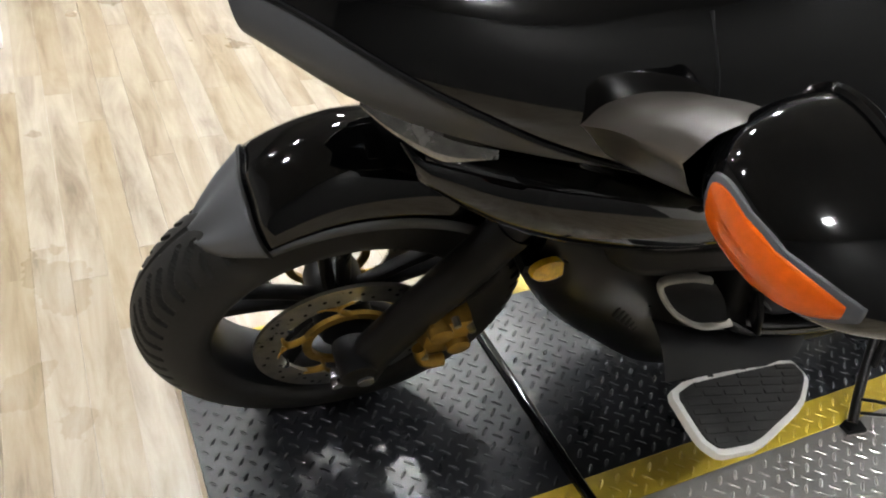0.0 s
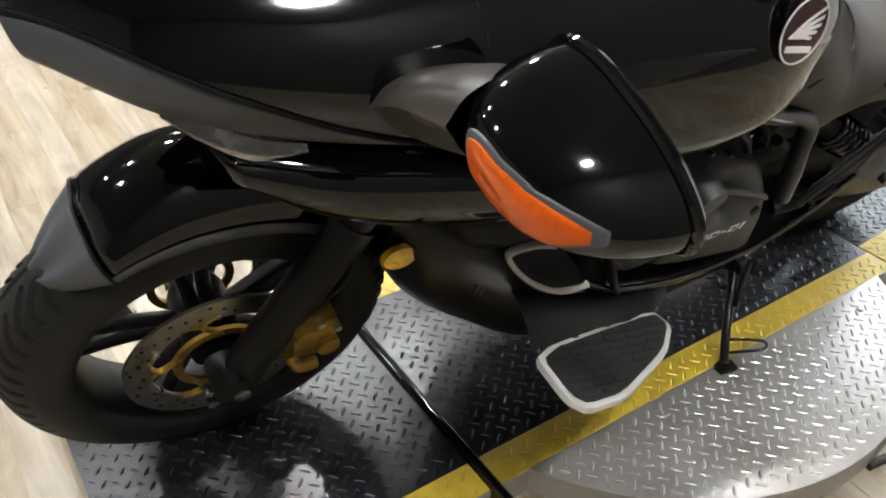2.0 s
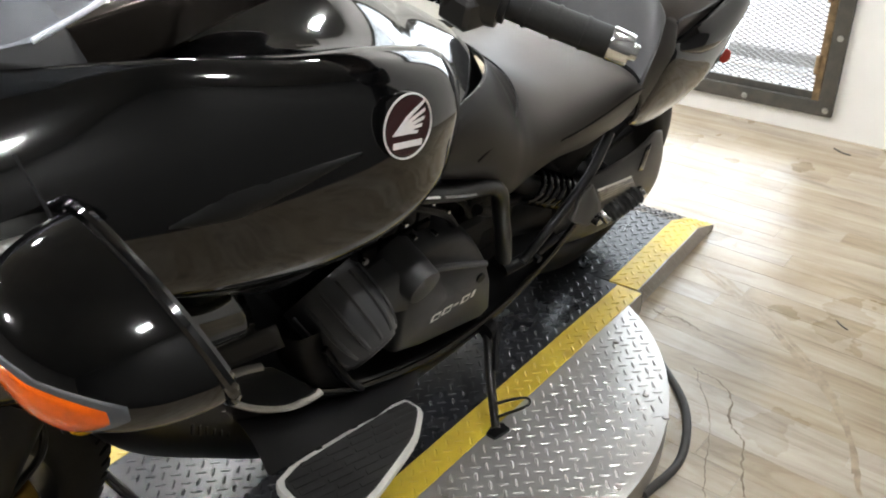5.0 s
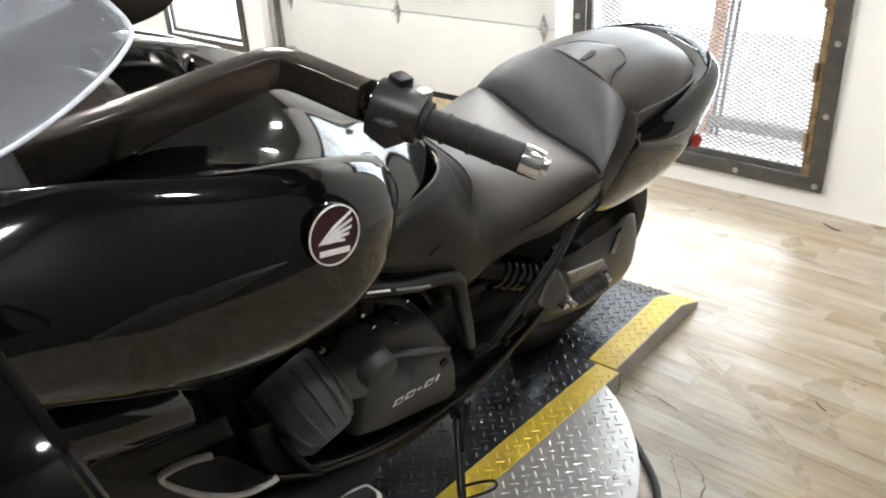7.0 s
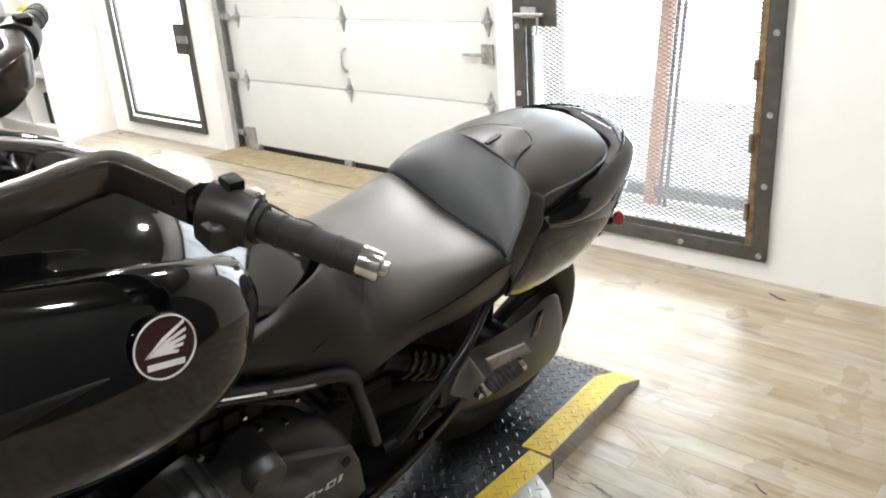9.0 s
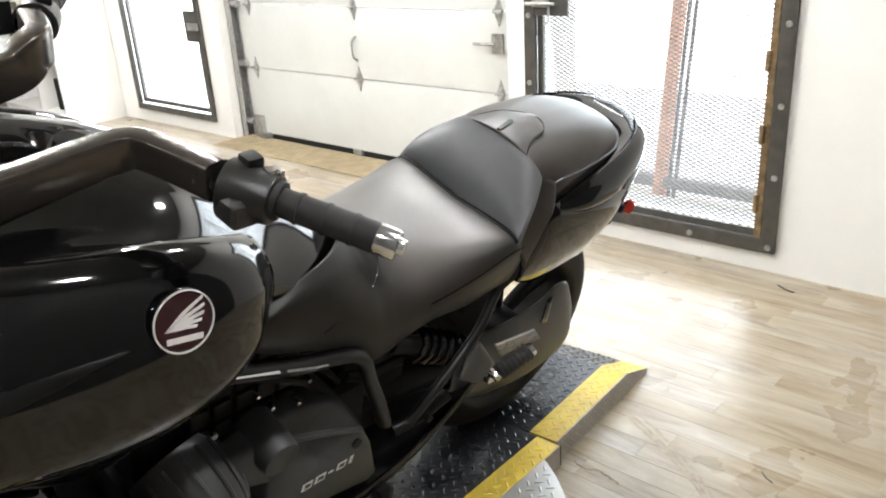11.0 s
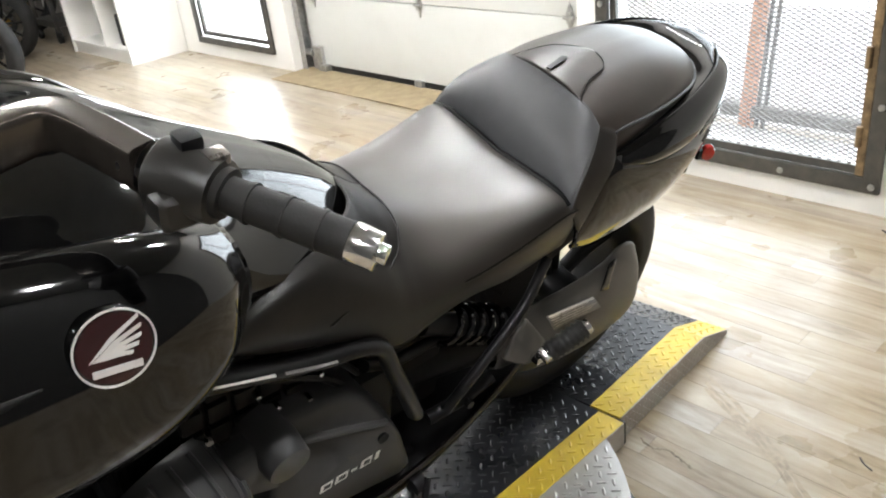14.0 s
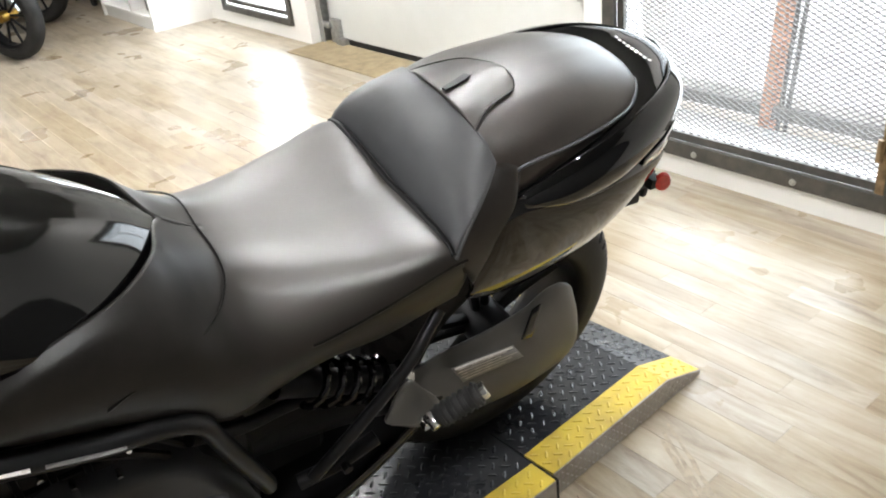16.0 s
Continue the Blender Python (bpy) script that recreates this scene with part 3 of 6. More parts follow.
def lugs(inside, zfun):
    """Raised bars of tread plate, crosswise by turns."""
    V, F = [], []
    q = 0.0255
    rng = random.Random(4)
    for i in range(-75, 76):
        for j in range(-75, 76):
            u, v = i * q, j * q
            x, y = CX + (u - v) * 0.7071, CY + (u + v) * 0.7071
            if not inside(x, y):
                continue
            a = radians(45 if (i + j) % 2 else -45)
            z = zfun(x)
            c, s = math.cos(a), math.sin(a)
            l, w, h = 0.0125, 0.0036, 0.0019
            n = len(V)
            for (px, py, pz) in ((-l, 0, 0), (-l * .5, -w, 0), (l * .5, -w, 0), (l, 0, 0), (l * .5, w, 0), (-l * .5, w, 0), (-l * .55, 0, h), (l * .55, 0, h)):
                V.append((x + px * c - py * s, y + px * s + py * c, z + pz))
            F += [(n, n + 1, n + 6), (n + 1, n + 2, n + 7, n + 6), (n + 2, n + 3, n + 7), (n + 3, n + 4, n + 7), (n + 4, n + 5, n + 6, n + 7), (n + 5, n, n + 6)]
    me = bpy.data.meshes.new("lugs")
    me.from_pydata(V, [], F)
    return me


def disc_piece(sign):
    """The part of the turntable beside the track: a circle's segment with a skirt."""
    yc = YN0 if sign < 0 else YF1
    d = abs(yc - CY)
    a0 = math.asin(d / CR)
    pts = [(CX + CR * math.cos(a), CY + sign * CR * math.sin(a)) for a in np.linspace(a0, math.pi - a0, 72)]
    return pts


def in_disc(x, y):
    return math.hypot(x - CX, y - CY) < CR - 0.014


turn = thing("turntable", "aluminium tread-plate turntable with a black track and yellow edges", "turntable")
for sgn in (-1, 1):
    part("disc_segment", prism(disc_piece(sgn), PZ - 0.008, Matrix.Translation((0, 0, 0.008)), 0.0012), PLATE, turn, "bare aluminium tread plate")
tagged(part("disc_tread", lugs(lambda x, y: in_disc(x, y) and (y < YN0 - 0.012 or y > YF1 + 0.012), lambda x: PZ), PLATE, turn, "", 0), kind="stuff")
X0, X1 = 1.285, 2.528
part("track", box(X0, X1, YN1, YF0, 0.006, PZ, 0.001), BLACKP, turn, "black painted tread plate")
tagged(part("track_tread", lugs(lambda x, y: X0 + .012 < x < X1 - .012 and YN1 + .01 < y < YF0 - .01, lambda x: PZ), BLACKP, turn, "", 0), kind="stuff")
for a, b in ((YN0, YN1), (YF0, YF1)):
    part("yellow_edge", box(X0, X1, a + 0.0003, b - 0.0003, 0.006, PZ, 0.001), YELLOW, turn, "yellow painted tread plate")
tagged(part("yellow_tread", lugs(lambda x, y: X0 + .012 < x < X1 - .012 and (YN0 + .008 < y < YN1 - .008 or YF0 + .008 < y < YF1 - .008), lambda x: PZ), YELLOW, turn, "", 0), kind="stuff")
for x, y in ((1.668, 1.185), (1.892, 0.931), (2.17, 1.02), (2.02, 1.15), (1.45, 1.12), (2.30, 1.17), (1.75, 1.06), (2.13, 0.95)):
    part("screw", cyl((x, y, PZ - 0.001), (x, y, PZ + 0.003), 0.0075, 0.006, 14), STEEL, turn)


part("side_skirt", box(X0, X1, YN0 - 0.002, YN0 + 0.0002, 0.006, PZ - 0.0015), SKIRT, turn, "bare metal side")
part("joint_gap", box(X1 + 0.0005, X1 + 0.0115, YN0 + 0.002, YF1, 0.002, PZ - 0.006), MATTE, turn, "dark gap at the joint")


def ramp(name, xa, xb, label, band=YN1):
    """A ramp with a level part, a bend and a sloping end from xa (at the turntable) to xb."""
    t = thing(name, label, "ramp", group="turntable ramps")
    s = 1 if xb > xa else -1
    bend = xb - s * 0.14

    def zf(x):
        k = (x - bend) * s
        return PZ - 0.002 if k < 0 else PZ - 0.002 - k / 0.14 * 0.052

    def strip(y0, y1):
        xs = [xa, bend - s * 0.02, bend, bend + s * 0.02, xb]
        rows = [[(x, y0, 0.004), (x, y0, zf(x)), (x, y1, zf(x)), (x, y1, 0.004)] for x in xs]
        return grid(rows, loop=True, cap=True)

    lo, hi = min(xa, xb) + .012, max(xa, xb) - .012
    part("track", strip(band, YF0), BLACKP, t, "black painted tread plate", 20)
    tagged(part("track_tread", lugs(lambda x, y: lo < x < hi and band + .01 < y < YF0 - .01, zf), BLACKP, t, "", 0), kind="stuff")
    part("yellow_edge", strip(YN0 + 0.002, band - 0.0003), YELLOW, t, "yellow painted tread plate", 20)
    part("yellow_edge", strip(YF0 + 0.0003, YF1), YELLOW, t, "yellow painted tread plate", 20)
    tagged(part("yellow_tread", lugs(lambda x, y: lo < x < hi and (YN0 + .008 < y < band - .008 or YF0 + .008 < y < YF1 - .008), zf), YELLOW, t, "", 0), kind="stuff")
    xs = [xa, bend, xb]
    side = grid([[(x, YN0 - 0.001, 0.002), (x, YN0 - 0.001, zf(x) - 0.001), (x, YN0 + 0.0015, zf(x) - 0.001), (x, YN0 + 0.0015, 0.002)] for x in xs], loop=True, cap=True)
    part("side_skirt", side, SKIRT, t, "bare tread-plate side", 20)
    V, F = [], []
    for i in range(40):
        for j in range(4):
            x = xa + s * (0.012 + i * 0.0145)
            z = 0.010 + j * 0.0145
            if (xb - x) * s < 0.02 or z > zf(x) - 0.008:
                continue
            a = radians(45 if (i + j) % 2 else -45)
            n = len(V)
            c, sn = math.cos(a), math.sin(a)
            for px, pz, h in ((-.008, 0, 0), (0, -.0024, 0), (.008, 0, 0), (0, .0024, 0), (0, 0, .0016)):
                V.append((x + px * c - pz * sn, YN0 - 0.001 - h, z + px * sn + pz * c))
            F += [(n, n + 1, n + 4), (n + 1, n + 2, n + 4), (n + 2, n + 3, n + 4), (n + 3, n, n + 4)]
    me = bpy.data.meshes.new("side_lugs")
    me.from_pydata(V, [], F)
    tagged(part("side_tread", me, PLATE, t, "", 0), kind="stuff")
    return t


rear = ramp("rear_ramp", X1 + 0.012, 3.090, "tread-plate ramp, black with a yellow edge, at the turntable's end", YN1 + 0.014)
# the loose ramp stands a little askew
pivot = Matrix.Translation((X1 + 0.012, YN0, 0))
rear.matrix_world = Matrix.Translation((0, 0.016, 0)) @ pivot @ Matrix.Rotation(radians(3.0), 4, "Z") @ pivot.inverted()
ramp("front_ramp", X0 - 0.022, 0.665, "tread-plate ramp, black with a yellow edge, under the front wheel")
tagged(obj("joint_bar", join(cyl((1.274, 1.19, PZ + 0.004), (1.274, 1.88, PZ + 0.004), 0.010, n=14), cyl((1.274, 1.185, PZ - 0.016), (1.274, 1.19, PZ + 0.004), 0.010, n=14)), GLOSS), "round black steel bar lying in the ramp's joint", "bar")
cab = [(2.43, 1.19, 0.009), (2.40, 1.13, 0.009), (2.355, 1.065, 0.009), (2.25, 0.955, 0.009), (2.10, 0.893, 0.009), (1.96, 0.905, 0.009)]
tagged(obj("floor_cable", tube(cab, 0.0095, n=10), CABLE), "black rubber cable curving round the turntable", "cable")

# ---------------------------------------------------------------- motorcycle
bike = thing("motorcycle", "gloss black low cruiser motorcycle leaning on its side stand", "motorcycle", pose(0.92, 1.67, PZ, 16.5, 0, -5))
AX = 0.315      # height of the axles
R = 0.32


def tyre(width, hole):
    """Tyre with slanting, hooked tread grooves and a zigzag groove beside the middle."""
    n, m, k0 = 1040, 60, 54
    rows = []
    for i in range(n):
        a = 2 * math.pi * i / n
        row = []
        for j in range(m + 1):
            b = math.pi * j / m - math.pi / 2
            y = width / 2 * math.sin(b)
            k = max(0.0, math.cos(b)) ** 0.75
            r = hole + (R - hole) * (k if k > 0 else 0)
            v = y / (width / 2)
            w = abs(v)
            sweep = -3.0 * min(w, 0.66) - 0.8 * max(0, w - 0.66)
            ph = (a / (2 * math.pi) * k0 + sweep + (0.5 if v > 0 else 0)) % 1
            if 0.17 + (0.13 if int(a / (2 * math.pi) * k0 + sweep + 20) % 2 else 0) < w < 0.86 and ph < 0.30:
                r -= 0.007
            zig = (a / (2 * math.pi) * k0 / 6) % 1
            if abs(v - 0.02 - 0.10 * abs(zig - 0.5)) < 0.035:
                r -= 0.004
            row.append((r * math.cos(a), y, r * math.sin(a)))
        for y, r in ((width * 0.44, hole - 0.012), (0.0, hole - 0.018), (-width * 0.44, hole - 0.012)):
            row.append((r * math.cos(a), y, r * math.sin(a)))
        rows.append(row)
    rows.append(rows[0])
    return grid(rows, loop=True)


def wheel(name, x, width, spokes):
    hole = 0.222
    m = Matrix.Translation((x, 0, AX))
    hw = width * 0.40
    rim = lathe([(hole + 0.004, -hw), (hole + 0.004, hw), (hole - 0.012, hw), (hole - 0.022, hw * 0.5), (hole - 0.022, -hw * 0.5), (hole - 0.012, -hw)], 72)
    w = part(name, move(rim, m), MATTE, bike, "black cast wheel")
    for k in range(spokes):
        a = 2 * math.pi * (k + 0.35) / spokes
        c, s = math.cos(a), math.sin(a)
        for d in (-0.012, 0.012):
            part("spoke", move(tube([(0.045 * c - d * s, 0, 0.045 * s + d * c), (0.12 * c - d * 1.4 * s, 0.004, 0.12 * s + d * 1.4 * c), (0.208 * c - d * 2.3 * s, 0, 0.208 * s + d * 2.3 * c)], 0.011, 8, 4, 1.3), m), MATTE, w)
    part("hub", move(lathe([(0.0, -0.07), (0.04, -0.07), (0.048, -0.05), (0.048, 0.05), (0.04, 0.07), (0.0, 0.07)], 32, loop=False), m), MATTE, w)
    part("tyre", move(tyre(width, hole), m), RUBBER, w, "black tyre with slanting tread grooves", 50)
    return w


fw = wheel("front_wheel", 0.0, 0.137, 5)
wheel("rear_wheel", 1.635, 0.168, 5)
for sgn in (-1, 1):
    y = sgn * 0.078
    disc = lathe([(0.108, y - 0.003), (0.150, y - 0.003), (0.150, y + 0.003), (0.108, y + 0.003)], 72, (0, 0, AX))
    d = part("brake_disc", disc, STEEL, fw, "drilled steel brake disc")
    holes = bmesh.new()
    for k in range(42):
        a = 2 * math.pi * k / 42
        r = (0.119, 0.129, 0.139)[k % 3]
        holes = join(holes, cyl((r * math.cos(a), y - 0.0036, AX + r * math.sin(a)), (r * math.cos(a), y + 0.0036, AX + r * math.sin(a)), 0.0032, n=8))
    tagged(part("disc_holes", holes, MATTE, fw), kind="stuff")
    carrier = lathe([(0.060, y - 0.004), (0.074, y - 0.004), (0.074, y + 0.004), (0.060, y + 0.004)], 48, (0, 0, AX))
    for k in range(5):
        a = 2 * math.pi * k / 5 + 0.3
        arc = [(0.066, -0.1), (0.078, 0.16), (0.094, 0.27), (0.106, 0.16), (0.113, 0.0)]
        carrier = join(carrier, tube([(r * math.cos(a + d), y, AX + r * math.sin(a + d)) for r, d in arc], 0.0062, 8, 4, 0.5, (0, 1, 0)))
        carrier = join(carrier, tube([(r * math.cos(a + d), y, AX + r * math.sin(a + d)) for r, d in ((0.094, 0.27), (0.108, 0.42), (0.113, 0.55))], 0.005, 8, 4, 0.5, (0, 1, 0)))
    part("disc_carrier", carrier, GOLD, fw, "gold anodised disc carrier")
    for k in range(6):
        a = 2 * math.pi * k / 6 + 0.5
        part("disc_rivet", cyl((0.112 * math.cos(a), y - 0.006, AX + 0.112 * math.sin(a)), (0.112 * math.cos(a), y + 0.006, AX + 0.112 * math.sin(a)), 0.006, n=12, bevel=0.001), CHROME, fw)

# fork
for sgn in (-1, 1):
    y = sgn * 0.118
    leg = join(tube([(0.012, y, 0.27), (0.03, y, 0.33), (0.10, y, 0.46), (0.19, y, 0.62)], 0.036, 16, 6, 0.85), tube([(0.17, y, 0.59), (0.24, y, 0.72), (0.33, y, 0.88)], 0.027, 16))
    f = part("fork_leg", leg, MATTE, bike, "black telescopic fork leg")
    part("axle_clamp", cyl((0.0, y - 0.034, AX), (0.0, y + 0.03, AX), 0.03, n=24, bevel=0.004), MATTE, f)
    part("clamp_bolt", cyl((-0.035, y - 0.04, AX - 0.005), (-0.035, y - 0.025, AX - 0.005), 0.009, n=6), CHROME, f)
    part("clamp_bolt", cyl((-0.04, y - 0.038, AX + 0.025), (-0.04, y - 0.025, AX + 0.025), 0.007, n=6), CHROME, f)
    part("badge", cyl((0.012, y - 0.038, 0.300), (0.012, y - 0.032, 0.300), 0.013, n=20, bevel=0.001), GREYM, f)
    s = 1 if sgn < 0 else -0.4
    body = join(box(0.092, 0.165, y - 0.036 * s, y + 0.02, 0.352, 0.44, 0.014), cyl((0.112, y - 0.046, 0.422), (0.112, y, 0.422), 0.019, n=20, bevel=0.004), cyl((0.148, y - 0.046, 0.378), (0.148, y, 0.378), 0.019, n=20, bevel=0.004), tube([(0.088, y - 0.03, 0.372), (0.10, y - 0.04, 0.345), (0.13, y - 0.04, 0.34)], 0.011, 10))
    c = part("brake_caliper", body, GOLD, bike, "gold brake caliper")
    for (bx, bz) in ((0.096, 0.362), (0.160, 0.425), (0.132, 0.448)):
        part("caliper_bolt", cyl((bx, y - 0.046, bz), (bx, y - 0.03, bz), 0.006, n=6), STEEL, c)
refl = part("fork_reflector", move(lathe([(0, -0.005), (0.029, -0.004), (0.032, 0.0), (0.032, 0.006), (0, 0.006)], 28, loop=False), Matrix.Translation((0.246, -0.158, 0.560)) @ Matrix.Rotation(radians(-8), 4, "X") @ Matrix.Diagonal((0.92, 1, 0.66, 1))), AMBER2, bike, "round amber side reflector")
part("bracket", box(0.21, 0.25, -0.150, -0.10, 0.545, 0.565, 0.006), MATTE, refl)
part("brake_hose", tube([(0.13, -0.13, 0.45), (0.19, -0.12, 0.50), (0.20, -0.10, 0.60), (0.22, -0.08, 0.72)], 0.006, 8), MATTE, bike)


def fender(a0, a1, n=18, lo=0, hi=None):
    """Mudguard over the front wheel from angle a0 to a1 (degrees, 90 is the top)."""
    rows = []
    for a in np.linspace(a0, a1, n):
        rt = float(np.interp(a, [40, 80, 94, 100, 110.5, 120, 128, 134], [0.385, 0.402, 0.398, 0.390, 0.368, 0.343, 0.328, 0.322]))
        re = 0.297
        w = math.sqrt(min(1, max(0.10, (136 - a) / 20)))
        c, s = math.cos(radians(a)), math.sin(radians(a))
        prof = [(re, -0.090), (re + (rt - re) * .38, -0.086), (re + (rt - re) * .70, -0.068), (rt - 0.009, -0.038), (rt, 0), (rt - 0.009, 0.038), (re + (rt - re) * .70, 0.068), (re + (rt - re) * .38, 0.086), (re, 0.090)]
        rows.append([(r * c, y * w, AX + r * s) for r, y in (tuple(p) for p in spline(prof, 4)[lo:hi])])
    return grid(rows)


solid(part("fender", fender(115.8, 40, 22, 2, -2), GLOSS, bike, "gloss black front fender"), 0.004)
solid(part("fender_lip", fender(115.8, 40, 22, 0, 3), GREYM, bike, "grey lower lip of the fender"), 0.0035)
solid(part("fender_lip", fender(115.8, 40, 22, -3, None), GREYM, bike, "grey lower lip of the fender"), 0.0035)
for a, nm in ((115.8, "fender_seam"),):
    r0 = fender(a + 0.01, a - 0.01, 2)
    r0.verts.ensure_lookup_table()
    line = [v.co * 1.0 for v in r0.verts][:len(r0.verts) // 2]
    r0.free()
    part(nm, tube([(p.x, p.y * 1.005, AX + (p.z - AX) * 1.001) for p in line], 0.0026, 8, 1), MATTE, bike)
solid(part("fender_tip", fender(134, 115.8, 14), GREYM, bike, "matte grey fender tip"), 0.004)

# nose and side cowls: outer skins, one on each side


def skin(name, ctrl, material, label="", nu=6, nv=5, t=0.006, parent=None, drop=0.0):
    """A shell given on the far side, built on both sides as two parts."""
    obs = []
    for sgn in (1, -1):
        bm = sheet([[(x, sgn * y, z - (drop * min(1, max(0, x - 0.1) / 0.2) * max(0, 4 - k) / 4 if sgn > 0 else 0)) for k, (x, y, z) in enumerate(r)] for r in ctrl], nu, nv)
        o = part(name, bm, material, parent or bike, label, 55)
        obs.append(solid(o, t, 0.0))
    return obs


side = [  # rows along x; each from the inner shelf over the ridge down to the lower edge
    [(-0.165, 0.00, 1.040), (-0.172, 0.03, 1.025), (-0.174, 0.055, 1.000), (-0.172, 0.075, 0.980), (-0.167, 0.087, 0.965), (-0.160, 0.090, 0.952), (-0.150, 0.080, 0.946)],
    [(-0.06, 0.00, 1.10), (-0.062, 0.07, 1.076), (-0.064, 0.120, 1.046), (-0.068, 0.160, 1.008), (-0.069, 0.179, 0.966), (-0.062, 0.170, 0.930), (-0.055, 0.158, 0.915)],
    [(0.06, 0.05, 1.115), (0.06, 0.108, 1.094), (0.06, 0.170, 1.060), (0.06, 0.224, 1.018), (0.06, 0.245, 0.970), (0.06, 0.226, 0.915), (0.06, 0.195, 0.895)],
    [(0.20, 0.12, 1.10), (0.20, 0.172, 1.099), (0.205, 0.232, 1.066), (0.21, 0.276, 1.021), (0.215, 0.294, 0.966), (0.22, 0.288, 0.918), (0.225, 0.232, 0.869)],
    [(0.34, 0.16, 1.07), (0.34, 0.215, 1.108), (0.345, 0.262, 1.078), (0.35, 0.303, 1.027), (0.355, 0.325, 0.956), (0.365, 0.324, 0.890), (0.375, 0.250, 0.808)],
    [(0.48, 0.18, 1.04), (0.48, 0.232, 1.085), (0.485, 0.278, 1.068), (0.49, 0.314, 1.011), (0.495, 0.334, 0.936), (0.505, 0.332, 0.868), (0.515, 0.255, 0.780)],
    [(0.60, 0.18, 1.02), (0.60, 0.228, 1.062), (0.605, 0.275, 1.05), (0.61, 0.312, 1.00), (0.615, 0.327, 0.934), (0.625, 0.323, 0.874), (0.635, 0.254, 0.792)],
    [(0.70, 0.17, 0.99), (0.70, 0.215, 1.03), (0.705, 0.258, 1.02), (0.71, 0.285, 0.98), (0.712, 0.292, 0.928), (0.712, 0.287, 0.888), (0.712, 0.242, 0.838)],
    [(0.755, 0.15, 0.97), (0.757, 0.19, 1.0), (0.762, 0.222, 0.99), (0.766, 0.240, 0.965), (0.766, 0.242, 0.93), (0.762, 0.232, 0.895), (0.752, 0.215, 0.87)],
]
skin("side_cowl", side, GLOSS, "gloss black side cowl", drop=0.055)

# seam between nose and side cowl, groove and fins
for sgn in (-1, 1):
    part("cowl_seam", tube([(0.205, sgn * 0.2335, 1.0680), (0.2105, sgn * 0.2785, 1.022), (0.2155, sgn * 0.2968, 0.966), (0.2205, sgn * 0.2908, 0.918)], 0.0022, 8), MATTE, bike)
dense = [spline(r, 5) for r in side]
dense = list(zip(*[spline([r[j] for r in dense], 6) for j in range(len(dense[0]))]))
dn = np.array([[np.array(p, float) for p in r] for r in dense])
nrm = np.cross(np.gradient(dn, axis=0), np.gradient(dn, axis=1))
nrm /= np.linalg.norm(nrm, axis=2, keepdims=True) + 1e-9
nrm *= np.where((nrm * (dn - np.array([0.05, 0.0, 0.97]))).sum(2, keepdims=True) < 0, -1, 1)


def on_cowl(x, z):
    """The cowl's half width at a place on its outer side."""
    g = dn[:, 12:]
    d = (g[..., 0] - x) ** 2 + (g[..., 2] - z) ** 2
    near = np.argsort(d, axis=None)[:4]
    w = 1 / (d.ravel()[near] + 1e-6)
    return float((g[..., 1].ravel()[near] * w).sum() / w.sum())


for sgn in (-1, 1):     # dark pointed groove along the side
    rows = []
    for x in np.linspace(0.300, 0.527, 22):
        h = 0.019 * min(1, 14 * (x - 0.300) + 0.03) * ((0.527 - x) / 0.227) ** 0.8 + 0.0003
        zc = 0.998 + 0.03 * (x - 0.4)
        rows.append([(x, sgn * (on_cowl(x, zc + h * k) + (0.0058 if abs(k) < 1 else 0.0032)), zc + h * k) for k in (-1, -0.6, 0, 0.6, 1)])
    part("side_groove", grid(rows), ENGINE, bike, "dark pointed groove", 60)
for sgn in (-1, 1):     # matte border along the nose's lower edge, just proud of the cowl
    rows = []
    edge = []
    for i in range(18):
        row = []
        for k, j in enumerate(np.linspace(11.5 + 0.80 * i, 30, 12)):
            a, f = int(min(j, 29)), j - int(min(j, 29))
            p = dn[i, a] * (1 - f) + dn[i, a + 1] * f
            q = nrm[i, a] * (1 - f) + nrm[i, a + 1] * f
            p = p + q * (0.004 if k else -0.002)
            row.append((p[0], sgn * p[1], p[2]))
            if k == 1:
                edge.append((p[0] + 0.0005, sgn * (p[1] + 0.001), p[2] + 0.001))
        rows.append(row)
    part("nose_trim", grid(rows), GREYM, bike, "matte grey lower edge of the nose", 60)
    part("nose_groove", tube(edge, 0.0028, 6, 2), MATTE, bike)
for sgn in (-1, 1):
    part("headlight", sheet([[(-0.060, sgn * 0.142, 0.912), (-0.062, sgn * 0.150, 0.902), (-0.050, sgn * 0.138, 0.894)], [(-0.030, sgn * 0.165, 0.905), (-0.034, sgn * 0.175, 0.888), (-0.022, sgn * 0.16, 0.872)], [(0.02, sgn * 0.192, 0.890), (0.015, sgn * 0.20, 0.868), (0.025, sgn * 0.185, 0.848)], [(0.07, sgn * 0.203, 0.880), (0.07, sgn * 0.209, 0.868), (0.075, sgn * 0.20, 0.856)]], 4, 4), HEADL, bike, "clear wraparound headlight")
